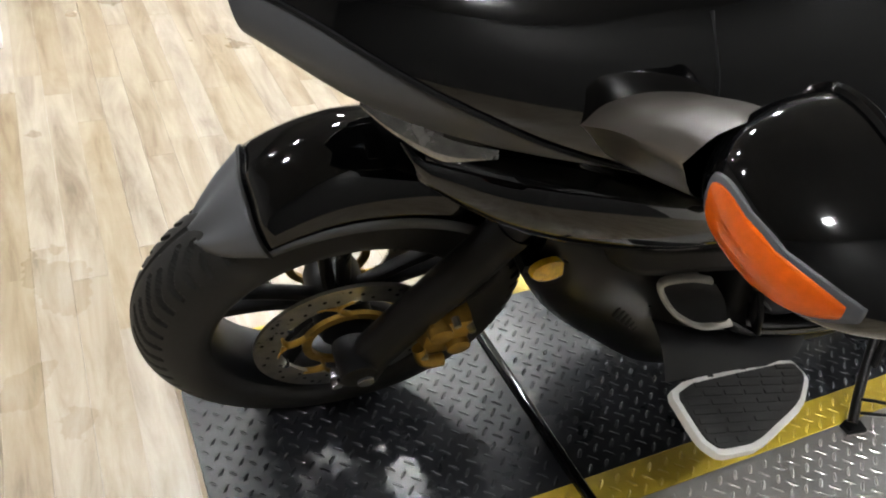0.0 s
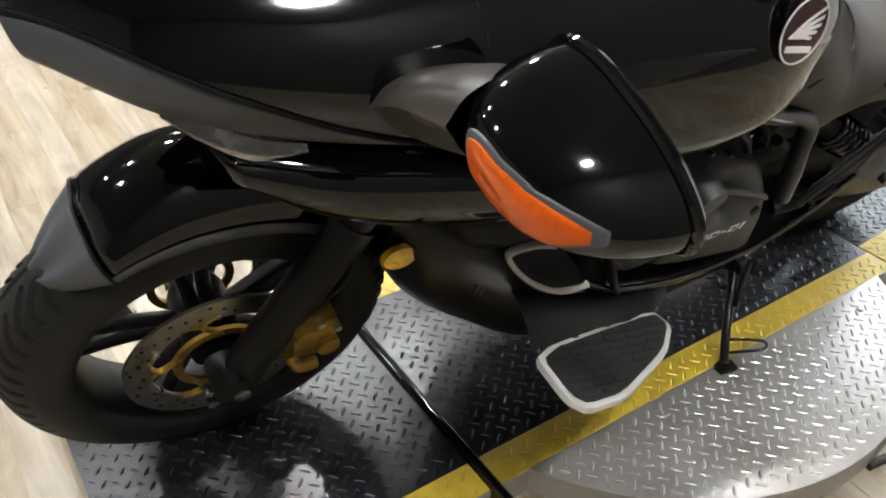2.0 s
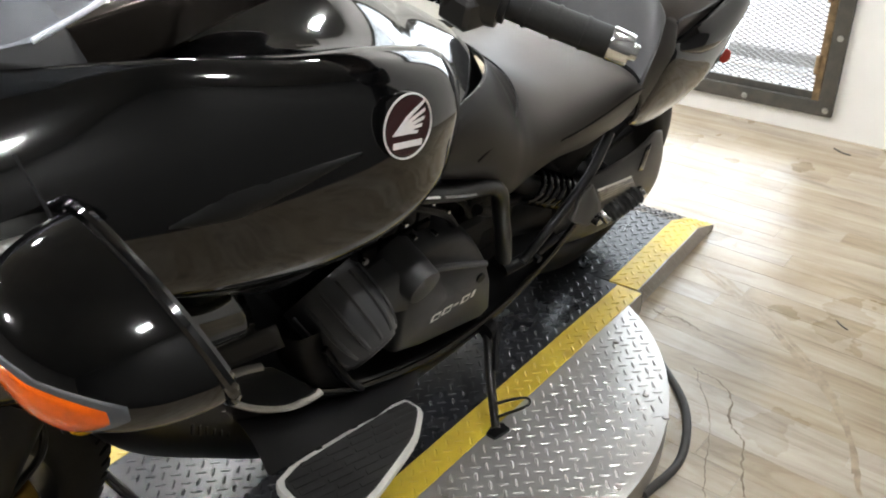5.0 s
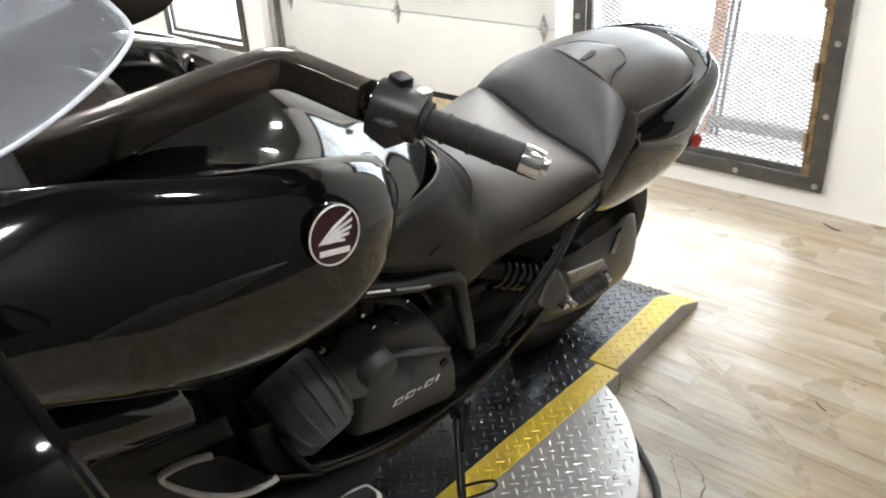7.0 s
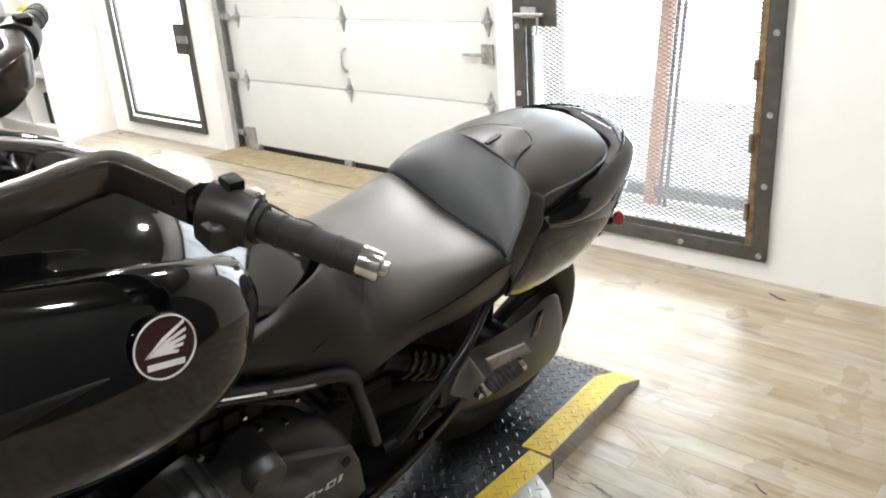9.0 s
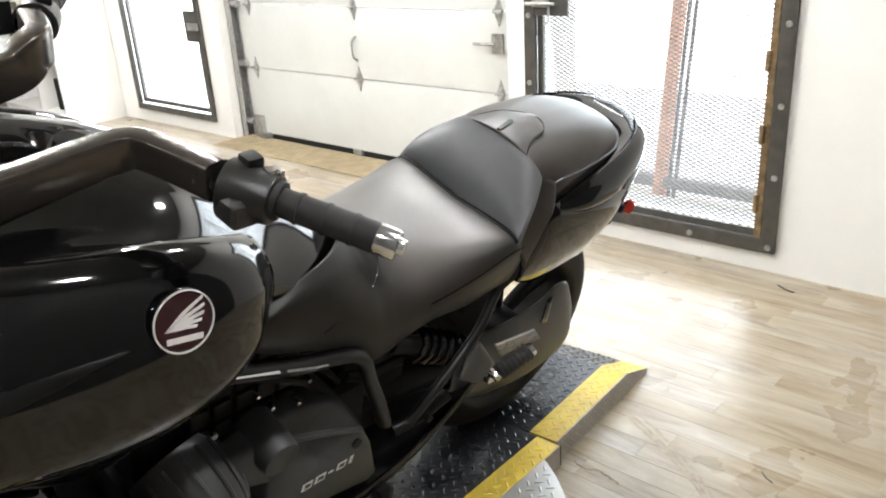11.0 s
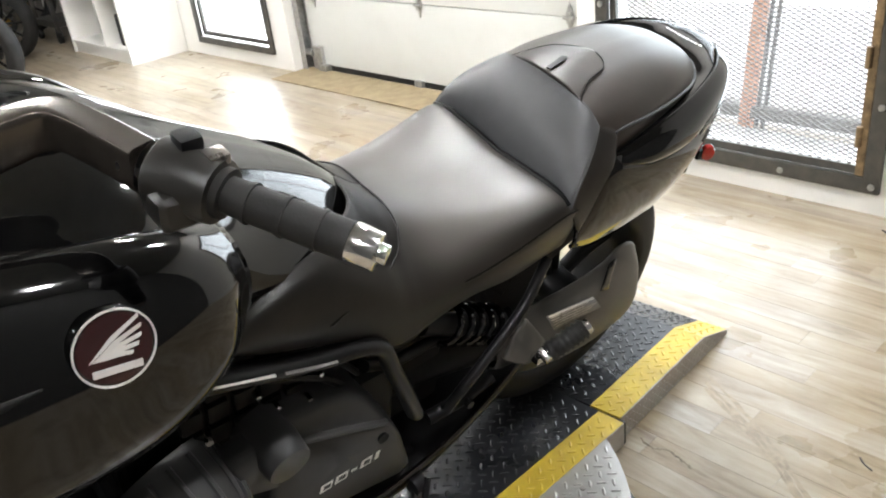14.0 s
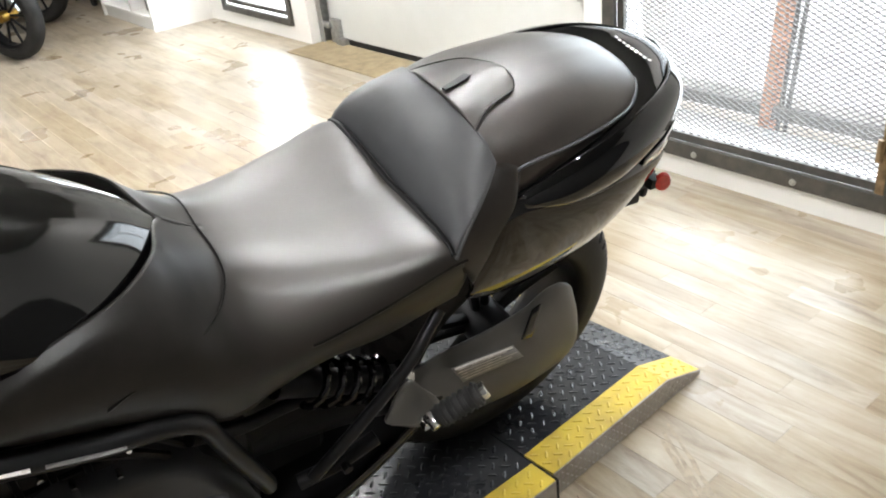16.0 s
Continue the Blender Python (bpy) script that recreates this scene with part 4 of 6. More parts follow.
fins = [
    [(-0.02, 0.165, 0.862), (-0.012, 0.185, 0.855), (-0.006, 0.192, 0.845), (-0.004, 0.190, 0.835), (0.004, 0.165, 0.822)],
    [(0.08, 0.19, 0.858), (0.085, 0.222, 0.842), (0.09, 0.232, 0.812), (0.095, 0.222, 0.78), (0.10, 0.185, 0.752)],
    [(0.20, 0.205, 0.838), (0.205, 0.24, 0.815), (0.21, 0.250, 0.775), (0.215, 0.236, 0.735), (0.22, 0.195, 0.702)],
    [(0.33, 0.205, 0.79), (0.335, 0.238, 0.762), (0.34, 0.246, 0.725), (0.345, 0.232, 0.688), (0.35, 0.195, 0.655)],
    [(0.455, 0.195, 0.715), (0.457, 0.213, 0.695), (0.46, 0.22, 0.668), (0.462, 0.21, 0.638), (0.465, 0.18, 0.615)],
]
skin("lower_cowl_fin", fins, GLOSS, "gloss black lower cowl fin")
blade = [
    [(-0.005, 0.17, 0.868), (0.0, 0.19, 0.864), (0.0, 0.175, 0.856)],
    [(0.10, 0.20, 0.872), (0.105, 0.238, 0.862), (0.105, 0.205, 0.85)],
    [(0.22, 0.21, 0.855), (0.225, 0.256, 0.842), (0.225, 0.215, 0.83)],
    [(0.33, 0.21, 0.82), (0.335, 0.252, 0.806), (0.335, 0.215, 0.796)],
    [(0.43, 0.21, 0.785), (0.435, 0.238, 0.776), (0.435, 0.21, 0.768)],
]
skin("cowl_blade", blade, GLOSS, "thin gloss black blade above the fin", 5, 4)
tip = [
    [(0.375, 0.20, 0.800), (0.378, 0.235, 0.797), (0.38, 0.215, 0.785)],
    [(0.45, 0.20, 0.775), (0.455, 0.252, 0.770), (0.455, 0.215, 0.75)],
    [(0.53, 0.20, 0.755), (0.535, 0.243, 0.752), (0.535, 0.21, 0.735)],
    [(0.58, 0.20, 0.755), (0.582, 0.215, 0.752), (0.58, 0.20, 0.745)],
]
skin("cowl_tip", tip, PAN, "", 5, 4)
part("inner_cowl", both([(0.05, [(0, 0.90), (0.08, 0.88), (0.12, 0.80), (0.08, 0.74), (0, 0.73)]), (0.13, [(0, 1.05), (0.12, 1.02), (0.175, 0.88), (0.15, 0.72), (0, 0.66)]), (0.30, [(0, 1.05), (0.15, 1.03), (0.20, 0.85), (0.165, 0.66), (0, 0.58)]), (0.52, [(0, 1.02), (0.16, 1.0), (0.20, 0.86), (0.14, 0.70), (0, 0.55)]), (0.70, [(0, 0.98), (0.15, 0.96), (0.19, 0.88), (0.14, 0.76), (0, 0.6)])]), MATTE, bike)

# tank
part("fuel_tank", both([
    (0.36, [(0, 1.03), (0.08, 1.025), (0.15, 1.00), (0.18, 0.96), (0.18, 0.90), (0.10, 0.86), (0, 0.86)]),
    (0.46, [(0, 1.06), (0.09, 1.062), (0.165, 1.066), (0.222, 1.060), (0.225, 0.96), (0.10, 0.86), (0, 0.86)]),
    (0.58, [(0, 1.074), (0.10, 1.070), (0.172, 1.058), (0.216, 1.040), (0.218, 0.95), (0.10, 0.84), (0, 0.84)]),
    (0.70, [(0, 1.052), (0.10, 1.045), (0.170, 1.022), (0.205, 0.99), (0.203, 0.90), (0.10, 0.82), (0, 0.82)]),
    (0.82, [(0, 0.987), (0.075, 0.978), (0.130, 0.948), (0.170, 0.905), (0.182, 0.85), (0.10, 0.80), (0, 0.80)]),
    (0.92, [(0, 0.934), (0.06, 0.925), (0.110, 0.896), (0.148, 0.856), (0.165, 0.82), (0.10, 0.78), (0, 0.78)]),
    (0.995, [(0, 0.886), (0.045, 0.877), (0.086, 0.852), (0.118, 0.822), (0.138, 0.80), (0.08, 0.77), (0, 0.77)]),
    (1.035, [(0, 0.850), (0.03, 0.844), (0.06, 0.826), (0.085, 0.806), (0.10, 0.79), (0.06, 0.77), (0, 0.77)])]), GLOSS, bike, "gloss black fuel tank")
part("tank_cap", join(cyl((0.64, 0.0, 1.060), (0.645, 0.0, 1.076), 0.062, 0.055, 32, 0.003)), GLOSS, bike)

# emblem
en = Vector((0.05, -1.0, 0.30)).normalized()
eq = en.to_track_quat("Z", "Y").to_matrix().to_4x4()
eu = Matrix.Translation(Vector((0.593, -0.3165, 1.012)) + en * 0.001) @ eq
ax = (eq.to_3x3().inverted() @ Vector((1, 0, 0)))
eu = eu @ Matrix.Rotation(math.atan2(ax.y, ax.x), 4, "Z")
badge = part("emblem", move(cyl((0, 0, -0.006), (0, 0, 0.004), 0.040, 0.039, 40, 0.001), eu), GLOSS, bike, "round dark emblem with a silver rim")
part("field", move(cyl((0, 0, 0.0035), (0, 0, 0.0048), 0.0345, n=40), eu), DARKRED, badge, "dark red field")
ring = lathe([(0.0368, 0.003), (0.0386, 0.003), (0.0386, 0.0055), (0.0368, 0.0055)], 48)
part("rim", move(ring, eu @ Matrix.Rotation(radians(90), 4, "X")), MARK, badge, "silver rim")
eu2 = eu @ Matrix.Rotation(radians(-20), 4, "Z")
for k, (tx, ty) in enumerate(((0.0165, 0.0290), (0.0200, 0.0195), (0.0212, 0.0105), (0.0196, 0.0020), (0.0150, -0.0060))):     # feathers of the wing, longest on top
    tip_, root = Vector((tx, ty)), Vector((-0.0225 + 0.0030 * k, -0.0150 + 0.0006 * k))
    along = (tip_ - root).normalized()
    side_ = Vector((-along.y, along.x))
    bend_ = root.lerp(tip_, 0.5) + side_ * 0.0012
    w = 0.0031
    poly = [root - side_ * 0.0004, bend_ - side_ * w * 0.75, tip_ - side_ * w, tip_ + along * 0.002, bend_ + side_ * w * 0.75, root + side_ * 0.0004]
    part("feather", prism([tuple(p) for p in poly], 0.0012, eu2 @ Matrix.Translation((0.0, 0.002, 0.0044 + 0.0001 * k))), MARK, badge, "plain silver wing shape", 0)
part("name_bar", prism(rounded(0.046, 0.0072, 0.001), 0.0012, eu2 @ Matrix.Translation((0.004, -0.0205, 0.0046)) @ Matrix.Rotation(radians(10), 4, "Z")), MARK, badge, "plain silver bar")

# mirror
mc = Vector((0.2048, -0.4599, 1.077))
mtilt = Matrix.Rotation(radians(4.4), 3, "X") @ Matrix.Rotation(radians(-11.6), 3, "Y") @ Matrix.Rotation(radians(4.1), 3, "Z")


def mirror_point(t, deg, grow=0.0):
    """A point of the housing: t runs from the rim (0) to the front (1), deg round the rim."""
    a = radians(deg)
    ca, sa = math.cos(a), math.sin(a)
    q = math.sin(t * math.pi / 2)
    sc = max(0.0, math.cos(t * math.pi / 2)) ** 0.75 + grow * 9
    y = -0.0945 * math.copysign(abs(ca) ** 0.85, ca) * sc + 0.0169 * q
    z = (0.0565 if sa > 0 else 0.0497) * math.copysign(abs(sa) ** 0.85, sa) * sc * (1 - 0.22 * ca) + 0.0047 * t
    return mc + mtilt @ Vector((-0.1034 * q - grow, y, z))


def mirror_band(lo, hi, grow, n=12, m=72):
    """A closed band of the housing between two lines given by angle."""
    rows = []
    for i in range(n + 1):
        row = []
        for j in range(m):
            d = 360 * j / m
            t0, t1 = lo(d), hi(d)
            row.append(mirror_point(t0 + (t1 - t0) * i / n, d, 0.0 if t1 == 1.0 and i == n else grow if 0 < i else -0.001))
        rows.append(row)
    return grid(rows, loop=True)


def lens_edge(d):
    return float(np.interp(d, [0, 10, 25, 45, 60, 90, 150, 175, 200, 230, 270, 310, 340, 352, 360], [0.55, 0.44, 0.42, 0.58, 0.70, 0.79, 0.80, 0.86, 0.88, 0.87, 0.84, 0.79, 0.72, 0.64, 0.55]))


rim0 = [mirror_point(0, 360 * k / 60) for k in range(60)]
mir = part("mirror", mirror_band(lambda d: 0.0, lambda d: 0.995, 0.0, 18), GLOSS, bike, "gloss black mirror housing with an amber signal", 60)
part("mirror_rim", tube(rim0 + [rim0[0]], 0.0055, 8, 1), GLOSS, mir)
part("mirror_glass", grid([rim0, [p + Vector((-0.002, 0, 0)) for p in rim0]], loop=True, cap=True), CHROME, mir, "mirror glass")
part("signal_trim", mirror_band(lambda d: lens_edge(d) - 0.05, lambda d: min(0.97, lens_edge(d) + 0.04), 0.0010, 6), GREYM, mir, "grey trim round the signal", 60)
part("turn_signal", mirror_band(lens_edge, lambda d: 1.0, 0.0022, 10), AMBER, mir, "amber turn signal lens", 60)
st = sheet([[(0.105, -0.225, 0.940), (0.122, -0.240, 0.978), (0.165, -0.246, 0.996), (0.225, -0.250, 0.985), (0.232, -0.238, 0.93), (0.16, -0.232, 0.912), (0.105, -0.225, 0.940)],
            [(0.100, -0.275, 0.985), (0.116, -0.285, 1.018), (0.155, -0.292, 1.032), (0.212, -0.292, 1.018), (0.214, -0.280, 0.945), (0.148, -0.275, 0.935), (0.100, -0.275, 0.985)],
            [(0.094, -0.325, 1.028), (0.108, -0.335, 1.060), (0.145, -0.342, 1.075), (0.195, -0.342, 1.058), (0.194, -0.330, 0.975), (0.138, -0.325, 0.972), (0.094, -0.325, 1.028)],
            [(0.100, -0.385, 1.060), (0.112, -0.388, 1.092), (0.145, -0.392, 1.108), (0.188, -0.392, 1.090), (0.186, -0.385, 1.020), (0.138, -0.382, 1.012), (0.100, -0.385, 1.060)]], 5, 4)
part("mirror_stalk", st, STALK, bike, "satin grey-brown mirror stalk", 60)

# windscreen and dash
ws = sheet([[(-0.03, 0.0, 1.10), (0.02, 0.10, 1.108), (0.12, 0.165, 1.128), (0.25, 0.198, 1.146)],
            [(0.09, 0.0, 1.160), (0.13, 0.09, 1.165), (0.21, 0.155, 1.168), (0.318, 0.190, 1.165)],
            [(0.26, 0.0, 1.222), (0.29, 0.08, 1.220), (0.335, 0.135, 1.208), (0.388, 0.166, 1.186)],
            [(0.408, 0.0, 1.258), (0.421, 0.06, 1.255), (0.440, 0.100, 1.243), (0.452, 0.124, 1.216)]], 5, 5)
ws2 = flip(ws.copy())
screen = part("windscreen", join(ws, ws2), CLEAR, bike, "low clear windscreen", 60)
screen.visible_shadow = False
solid(screen, 0.003, 0.0)
part("screen_rim", tube([(0.25, -0.198, 1.146), (0.318, -0.190, 1.165), (0.388, -0.166, 1.186), (0.432, -0.142, 1.202), (0.454, -0.122, 1.218), (0.440, -0.100, 1.243), (0.421, -0.06, 1.255), (0.408, 0.0, 1.258),
                         (0.421, 0.06, 1.255), (0.440, 0.100, 1.243), (0.454, 0.122, 1.218), (0.432, 0.142, 1.202), (0.388, 0.166, 1.186), (0.318, 0.190, 1.165), (0.25, 0.198, 1.146)], 0.0028, 8), RIM, screen, "pale polished edge")
part("dash", both([(0.05, [(0, 1.09), (0.10, 1.08), (0.15, 1.05), (0, 1.03)]), (0.20, [(0, 1.13), (0.11, 1.12), (0.17, 1.06), (0, 1.04)]), (0.32, [(0, 1.10), (0.10, 1.09), (0.16, 1.04), (0, 1.0)])]), MATTE, bike)
part("clock_hood", both([(0.20, [(0, 1.17), (0.05, 1.165), (0.07, 1.13), (0, 1.11)]), (0.30, [(0, 1.18), (0.055, 1.172), (0.075, 1.13), (0, 1.10)])]), SATIN, bike)

# handlebars


def bar_sweep(pts, w, h, n=7):
    """A rounded flat section swept along a line, upright."""
    L = [Vector(p) for p in spline(pts, n)]
    rows = []
    for i, p in enumerate(L):
        d = (L[min(i + 1, len(L) - 1)] - L[max(i - 1, 0)]).normalized()
        s = d.cross(Vector((0, 0, 1))).normalized()
        u = s.cross(d).normalized()
        row = []
        grow = 1.0 + 0.55 * max(0.0, 1 - i / (0.55 * len(L))) ** 1.4
        for k in range(28):
            a = 2 * math.pi * k / 28
            ca, sa = math.cos(a), math.sin(a)
            row.append(p + s * (w * math.copysign(abs(ca) ** 0.34, ca)) + u * (h * grow * math.copysign(abs(sa) ** 0.34, sa) - h * (grow - 1)))
        rows.append(row)
    return grid(rows, loop=True, cap=True)


for sgn in (-1, 1):
    dz = 0.020 if sgn > 0 else 0.0
    arm = bar_sweep([(0.30, sgn * 0.070, 1.062 + dz), (0.41, sgn * 0.113, 1.100 + dz), (0.50, sgn * 0.124, 1.120 + dz * 0.7), (0.592, sgn * 0.131, 1.137 + dz * 0.3), (0.622, sgn * 0.136, 1.141 + dz), (0.640, sgn * 0.152, 1.143 + dz), (0.655, sgn * 0.195, 1.144 + dz * 0.6), (0.672, sgn * 0.262, 1.147)], 0.0165 if sgn < 0 else 0.019, 0.0235 if sgn < 0 else 0.029)
    hb = part("handlebar", arm, SATIN, bike, "flat satin bronze-black handlebar", 60)
    part("bar_core", tube([(0.660, sgn * 0.24, 1.147), (0.70, sgn * 0.31, 1.143), (0.782, sgn * 0.445, 1.128)], 0.012, 12), MATTE, hb)
    g0, g1 = Vector((0.712, sgn * 0.328, 1.142)), Vector((0.774, sgn * 0.432, 1.129))
    grip = cyl(g0, g1, 0.0175, 0.0185, 20, 0.002)
    gd_ = (g1 - g0).normalized()
    ribs = []
    for k in range(3):
        p = g0.lerp(g1, (k + 0.7) / 3.6)
        ribs.append(cyl(p, p + gd_ * 0.004, 0.0196, n=20))
    gp = part("grip", grip, RUBBER, hb, "black ribbed rubber grip")
    part("grip_flange", cyl(g0 - gd_ * 0.006, g0 + gd_ * 0.004, 0.024, n=20, bevel=0.002), RUBBER, hb)
    for rb in ribs:
        part("grip_rib", rb, RUBBER, hb)
    part("bar_end", join(cyl(g1, g1 + gd_ * 0.026, 0.0195, 0.018, 24, 0.003), cyl(g1 + gd_ * 0.026, g1 + gd_ * 0.034, 0.010, 0.009, 16, 0.001)), CHROME, hb, "chrome bar-end weight")
    s0, s1 = Vector((0.680, sgn * 0.272, 1.146)), Vector((0.710, sgn * 0.326, 1.142))
    sw = join(cyl(s0, s1, 0.034, 0.031, 20, 0.006), box(0.655, 0.700, sgn * 0.30 - 0.024, sgn * 0.30 + 0.024, 1.112, 1.15, 0.014, 3))
    sg = part("switch_gear", sw, SWITCH, hb, "black switch housing")
    part("switch_button", box(0.69, 0.712, sgn * 0.288 - 0.012, sgn * 0.288 + 0.012, 1.170, 1.186, 0.005), MATTE, hb)
    part("switch_button", box(0.705, 0.725, sgn * 0.312 - 0.01, sgn * 0.312 + 0.01, 1.165, 1.176, 0.004), STEEL, hb)
    part("clamp_ring", cyl(s0 - gd_ * 0.010, s0, 0.027, n=20, bevel=0.002), GLOSS, hb)
res = part("brake_reservoir", box(0.575, 0.64, 0.235, 0.31, 1.15, 1.20, 0.008), MATTE, bike, "black brake fluid reservoir")
part("reservoir_lid", box(0.573, 0.642, 0.233, 0.312, 1.20, 1.208, 0.002), GALV, res)
part("bar_head", both([(0.30, [(0, 1.075), (0.05, 1.07), (0.085, 1.05), (0.085, 1.02), (0, 1.0)]), (0.38, [(0, 1.098), (0.055, 1.092), (0.098, 1.072), (0.10, 1.03), (0, 1.0)]), (0.44, [(0, 1.102), (0.055, 1.096), (0.105, 1.07), (0.105, 1.03), (0, 1.0)]), (0.485, [(0, 1.085), (0.045, 1.08), (0.085, 1.06), (0.085, 1.03), (0, 1.01)])]), SATIN, bike, "bronze-black handlebar head", 60)
part("triple_clamp", join(cyl((0.30, -0.09, 1.03), (0.30, 0.09, 1.03), 0.03, n=16, bevel=0.004), cyl((0.31, 0, 0.95), (0.28, 0, 1.07), 0.035, n=20, bevel=0.004)), SATIN, bike)

# seats and tail stand a little more upright than the frame
TILT = Matrix.Translation((0, -0.14, 0.80)) @ Matrix.Rotation(radians(3.0), 4, "X") @ Matrix.Translation((0, 0.14, -0.80))


def tilted(ob):
    for o in ob if isinstance(ob, list) else [ob]:
        for v in o.data.vertices:
            v.co = v.co.lerp(TILT @ v.co, min(1.0, max(0.0, (v.co.x - 1.08) / 0.3)))
    return ob



def half_and_half(ctrl, nu=6, nv=6):
    """A sheet given for one side, mirrored about y = 0 and sewn along the middle."""
    bm = join(sheet(ctrl, nu, nv), flip(sheet(ctrl, nu, nv)))
    bmesh.ops.remove_doubles(bm, verts=bm.verts, dist=2e-4)
    return bm


saddle = [  # from the tank's edge or the middle of the seat over the shoulder to the lower edge
    [(0.735, 0.205, 0.824), (0.735, 0.209, 0.821), (0.736, 0.211, 0.818), (0.737, 0.211, 0.814), (0.738, 0.209, 0.810), (0.739, 0.204, 0.806)],
    [(0.80, 0.186, 0.855), (0.80, 0.203, 0.846), (0.80, 0.210, 0.83), (0.80, 0.212, 0.81), (0.80, 0.209, 0.79), (0.80, 0.200, 0.768)],
    [(0.865, 0.170, 0.866), (0.865, 0.193, 0.851), (0.865, 0.204, 0.825), (0.865, 0.208, 0.795), (0.865, 0.206, 0.766), (0.865, 0.197, 0.738)],
    [(0.95, 0.138, 0.868), (0.95, 0.170, 0.845), (0.952, 0.192, 0.810), (0.953, 0.202, 0.775), (0.953, 0.203, 0.740), (0.953, 0.195, 0.695)],
    [(1.008, 0.085, 0.866), (1.01, 0.130, 0.838), (1.012, 0.167, 0.800), (1.015, 0.191, 0.757), (1.018, 0.198, 0.705), (1.022, 0.188, 0.630)],
    [(1.042, 0.0, 0.846), (1.05, 0.068, 0.830), (1.055, 0.126, 0.796), (1.058, 0.172, 0.750), (1.06, 0.192, 0.698), (1.065, 0.184, 0.620)],
    [(1.10, 0.0, 0.803), (1.10, 0.065, 0.799), (1.10, 0.125, 0.772), (1.10, 0.170, 0.735), (1.10, 0.189, 0.690), (1.10, 0.180, 0.628)],
    [(1.19, 0.0, 0.775), (1.19, 0.075, 0.773), (1.19, 0.140, 0.757), (1.19, 0.180, 0.722), (1.19, 0.190, 0.688), (1.19, 0.178, 0.640)],
    [(1.29, 0.0, 0.760), (1.29, 0.085, 0.763), (1.29, 0.158, 0.755), (1.29, 0.190, 0.724), (1.29, 0.190, 0.685), (1.29, 0.178, 0.630)],
    [(1.38, 0.0, 0.758), (1.38, 0.085, 0.763), (1.38, 0.166, 0.763), (1.38, 0.192, 0.742), (1.38, 0.189, 0.690), (1.38, 0.176, 0.636)],
    [(1.43, 0.0, 0.735), (1.43, 0.08, 0.745), (1.43, 0.158, 0.752), (1.43, 0.186, 0.735), (1.43, 0.186, 0.690), (1.43, 0.172, 0.636)],
]
seat_skin = part("rider_seat", half_and_half(saddle, 7, 7), SEATL, bike, "black leather rider seat with long side flaps, worn shiny, sheen lightened into the colour", 70)
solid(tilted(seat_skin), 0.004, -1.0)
for sgn in (-1, 1):
    tilted(part("seat_seam", tube([(1.090, sgn * 0.002, 0.8105), (1.092, sgn * 0.06, 0.8065), (1.085, sgn * 0.105, 0.7945), (1.055, sgn * 0.146, 0.783), (1.0, sgn * 0.182, 0.7815), (0.93, sgn * 0.2025, 0.779), (0.895, sgn * 0.2085, 0.770)], 0.0018, 6), APRON, bike, "stitched seam"))
    tilted(part("seat_piping", tube([(1.424, sgn * 0.1895, 0.735), (1.38, sgn * 0.1935, 0.738), (1.29, sgn * 0.1925, 0.716), (1.22, sgn * 0.1915, 0.704), (1.165, sgn * 0.1900, 0.699)], 0.0022, 6), APRON, bike))
    tilted(part("seat_gap", tube([(1.404, 0.0, 0.752), (1.404, sgn * 0.08, 0.758), (1.402, sgn * 0.15, 0.762), (1.400, sgn * 0.186, 0.752)], 0.0055, 6), MATTE, bike))

face_rows = [
    [(1.422, 0.0, 0.730), (1.420, 0.09, 0.732), (1.412, 0.155, 0.737), (1.402, 0.189, 0.744)],
    [(1.431, 0.0, 0.790), (1.429, 0.085, 0.790), (1.424, 0.147, 0.788), (1.420, 0.181, 0.780)],
    [(1.449, 0.0, 0.838), (1.448, 0.075, 0.836), (1.448, 0.132, 0.828), (1.450, 0.166, 0.812)],
    [(1.474, 0.0, 0.873), (1.474, 0.065, 0.871), (1.476, 0.114, 0.861), (1.482, 0.146, 0.838)],
    [(1.491, 0.0, 0.887), (1.491, 0.06, 0.884), (1.493, 0.106, 0.873), (1.498, 0.131, 0.850)],
]
backrest = tilted(part("backrest_face", half_and_half(face_rows), LEATHER2, bike, "smooth grey-black leather step between the seats", 70))
solid(backrest, 0.006, -1.0)
PAD_SECT = [
    (1.487, [(0, 0.886), (0.06, 0.884), (0.105, 0.872), (0.130, 0.848), (0.150, 0.80), (0.12, 0.75), (0, 0.75)]),
    (1.55, [(0, 0.894), (0.07, 0.890), (0.122, 0.873), (0.149, 0.843), (0.156, 0.80), (0.12, 0.75), (0, 0.75)]),
    (1.63, [(0, 0.901), (0.07, 0.896), (0.122, 0.877), (0.147, 0.845), (0.146, 0.80), (0.10, 0.76), (0, 0.76)]),
    (1.72, [(0, 0.902), (0.065, 0.897), (0.112, 0.879), (0.136, 0.847), (0.132, 0.81), (0.09, 0.77), (0, 0.77)]),
    (1.79, [(0, 0.892), (0.055, 0.887), (0.095, 0.870), (0.117, 0.847), (0.112, 0.815), (0.07, 0.78), (0, 0.78)]),
    (1.84, [(0, 0.874), (0.04, 0.871), (0.065, 0.862), (0.078, 0.851), (0.074, 0.825), (0.05, 0.80), (0, 0.80)]),
    (1.868, [(0, 0.853), (0.015, 0.852), (0.025, 0.849), (0.032, 0.846), (0.03, 0.83), (0.02, 0.81), (0, 0.81)])]


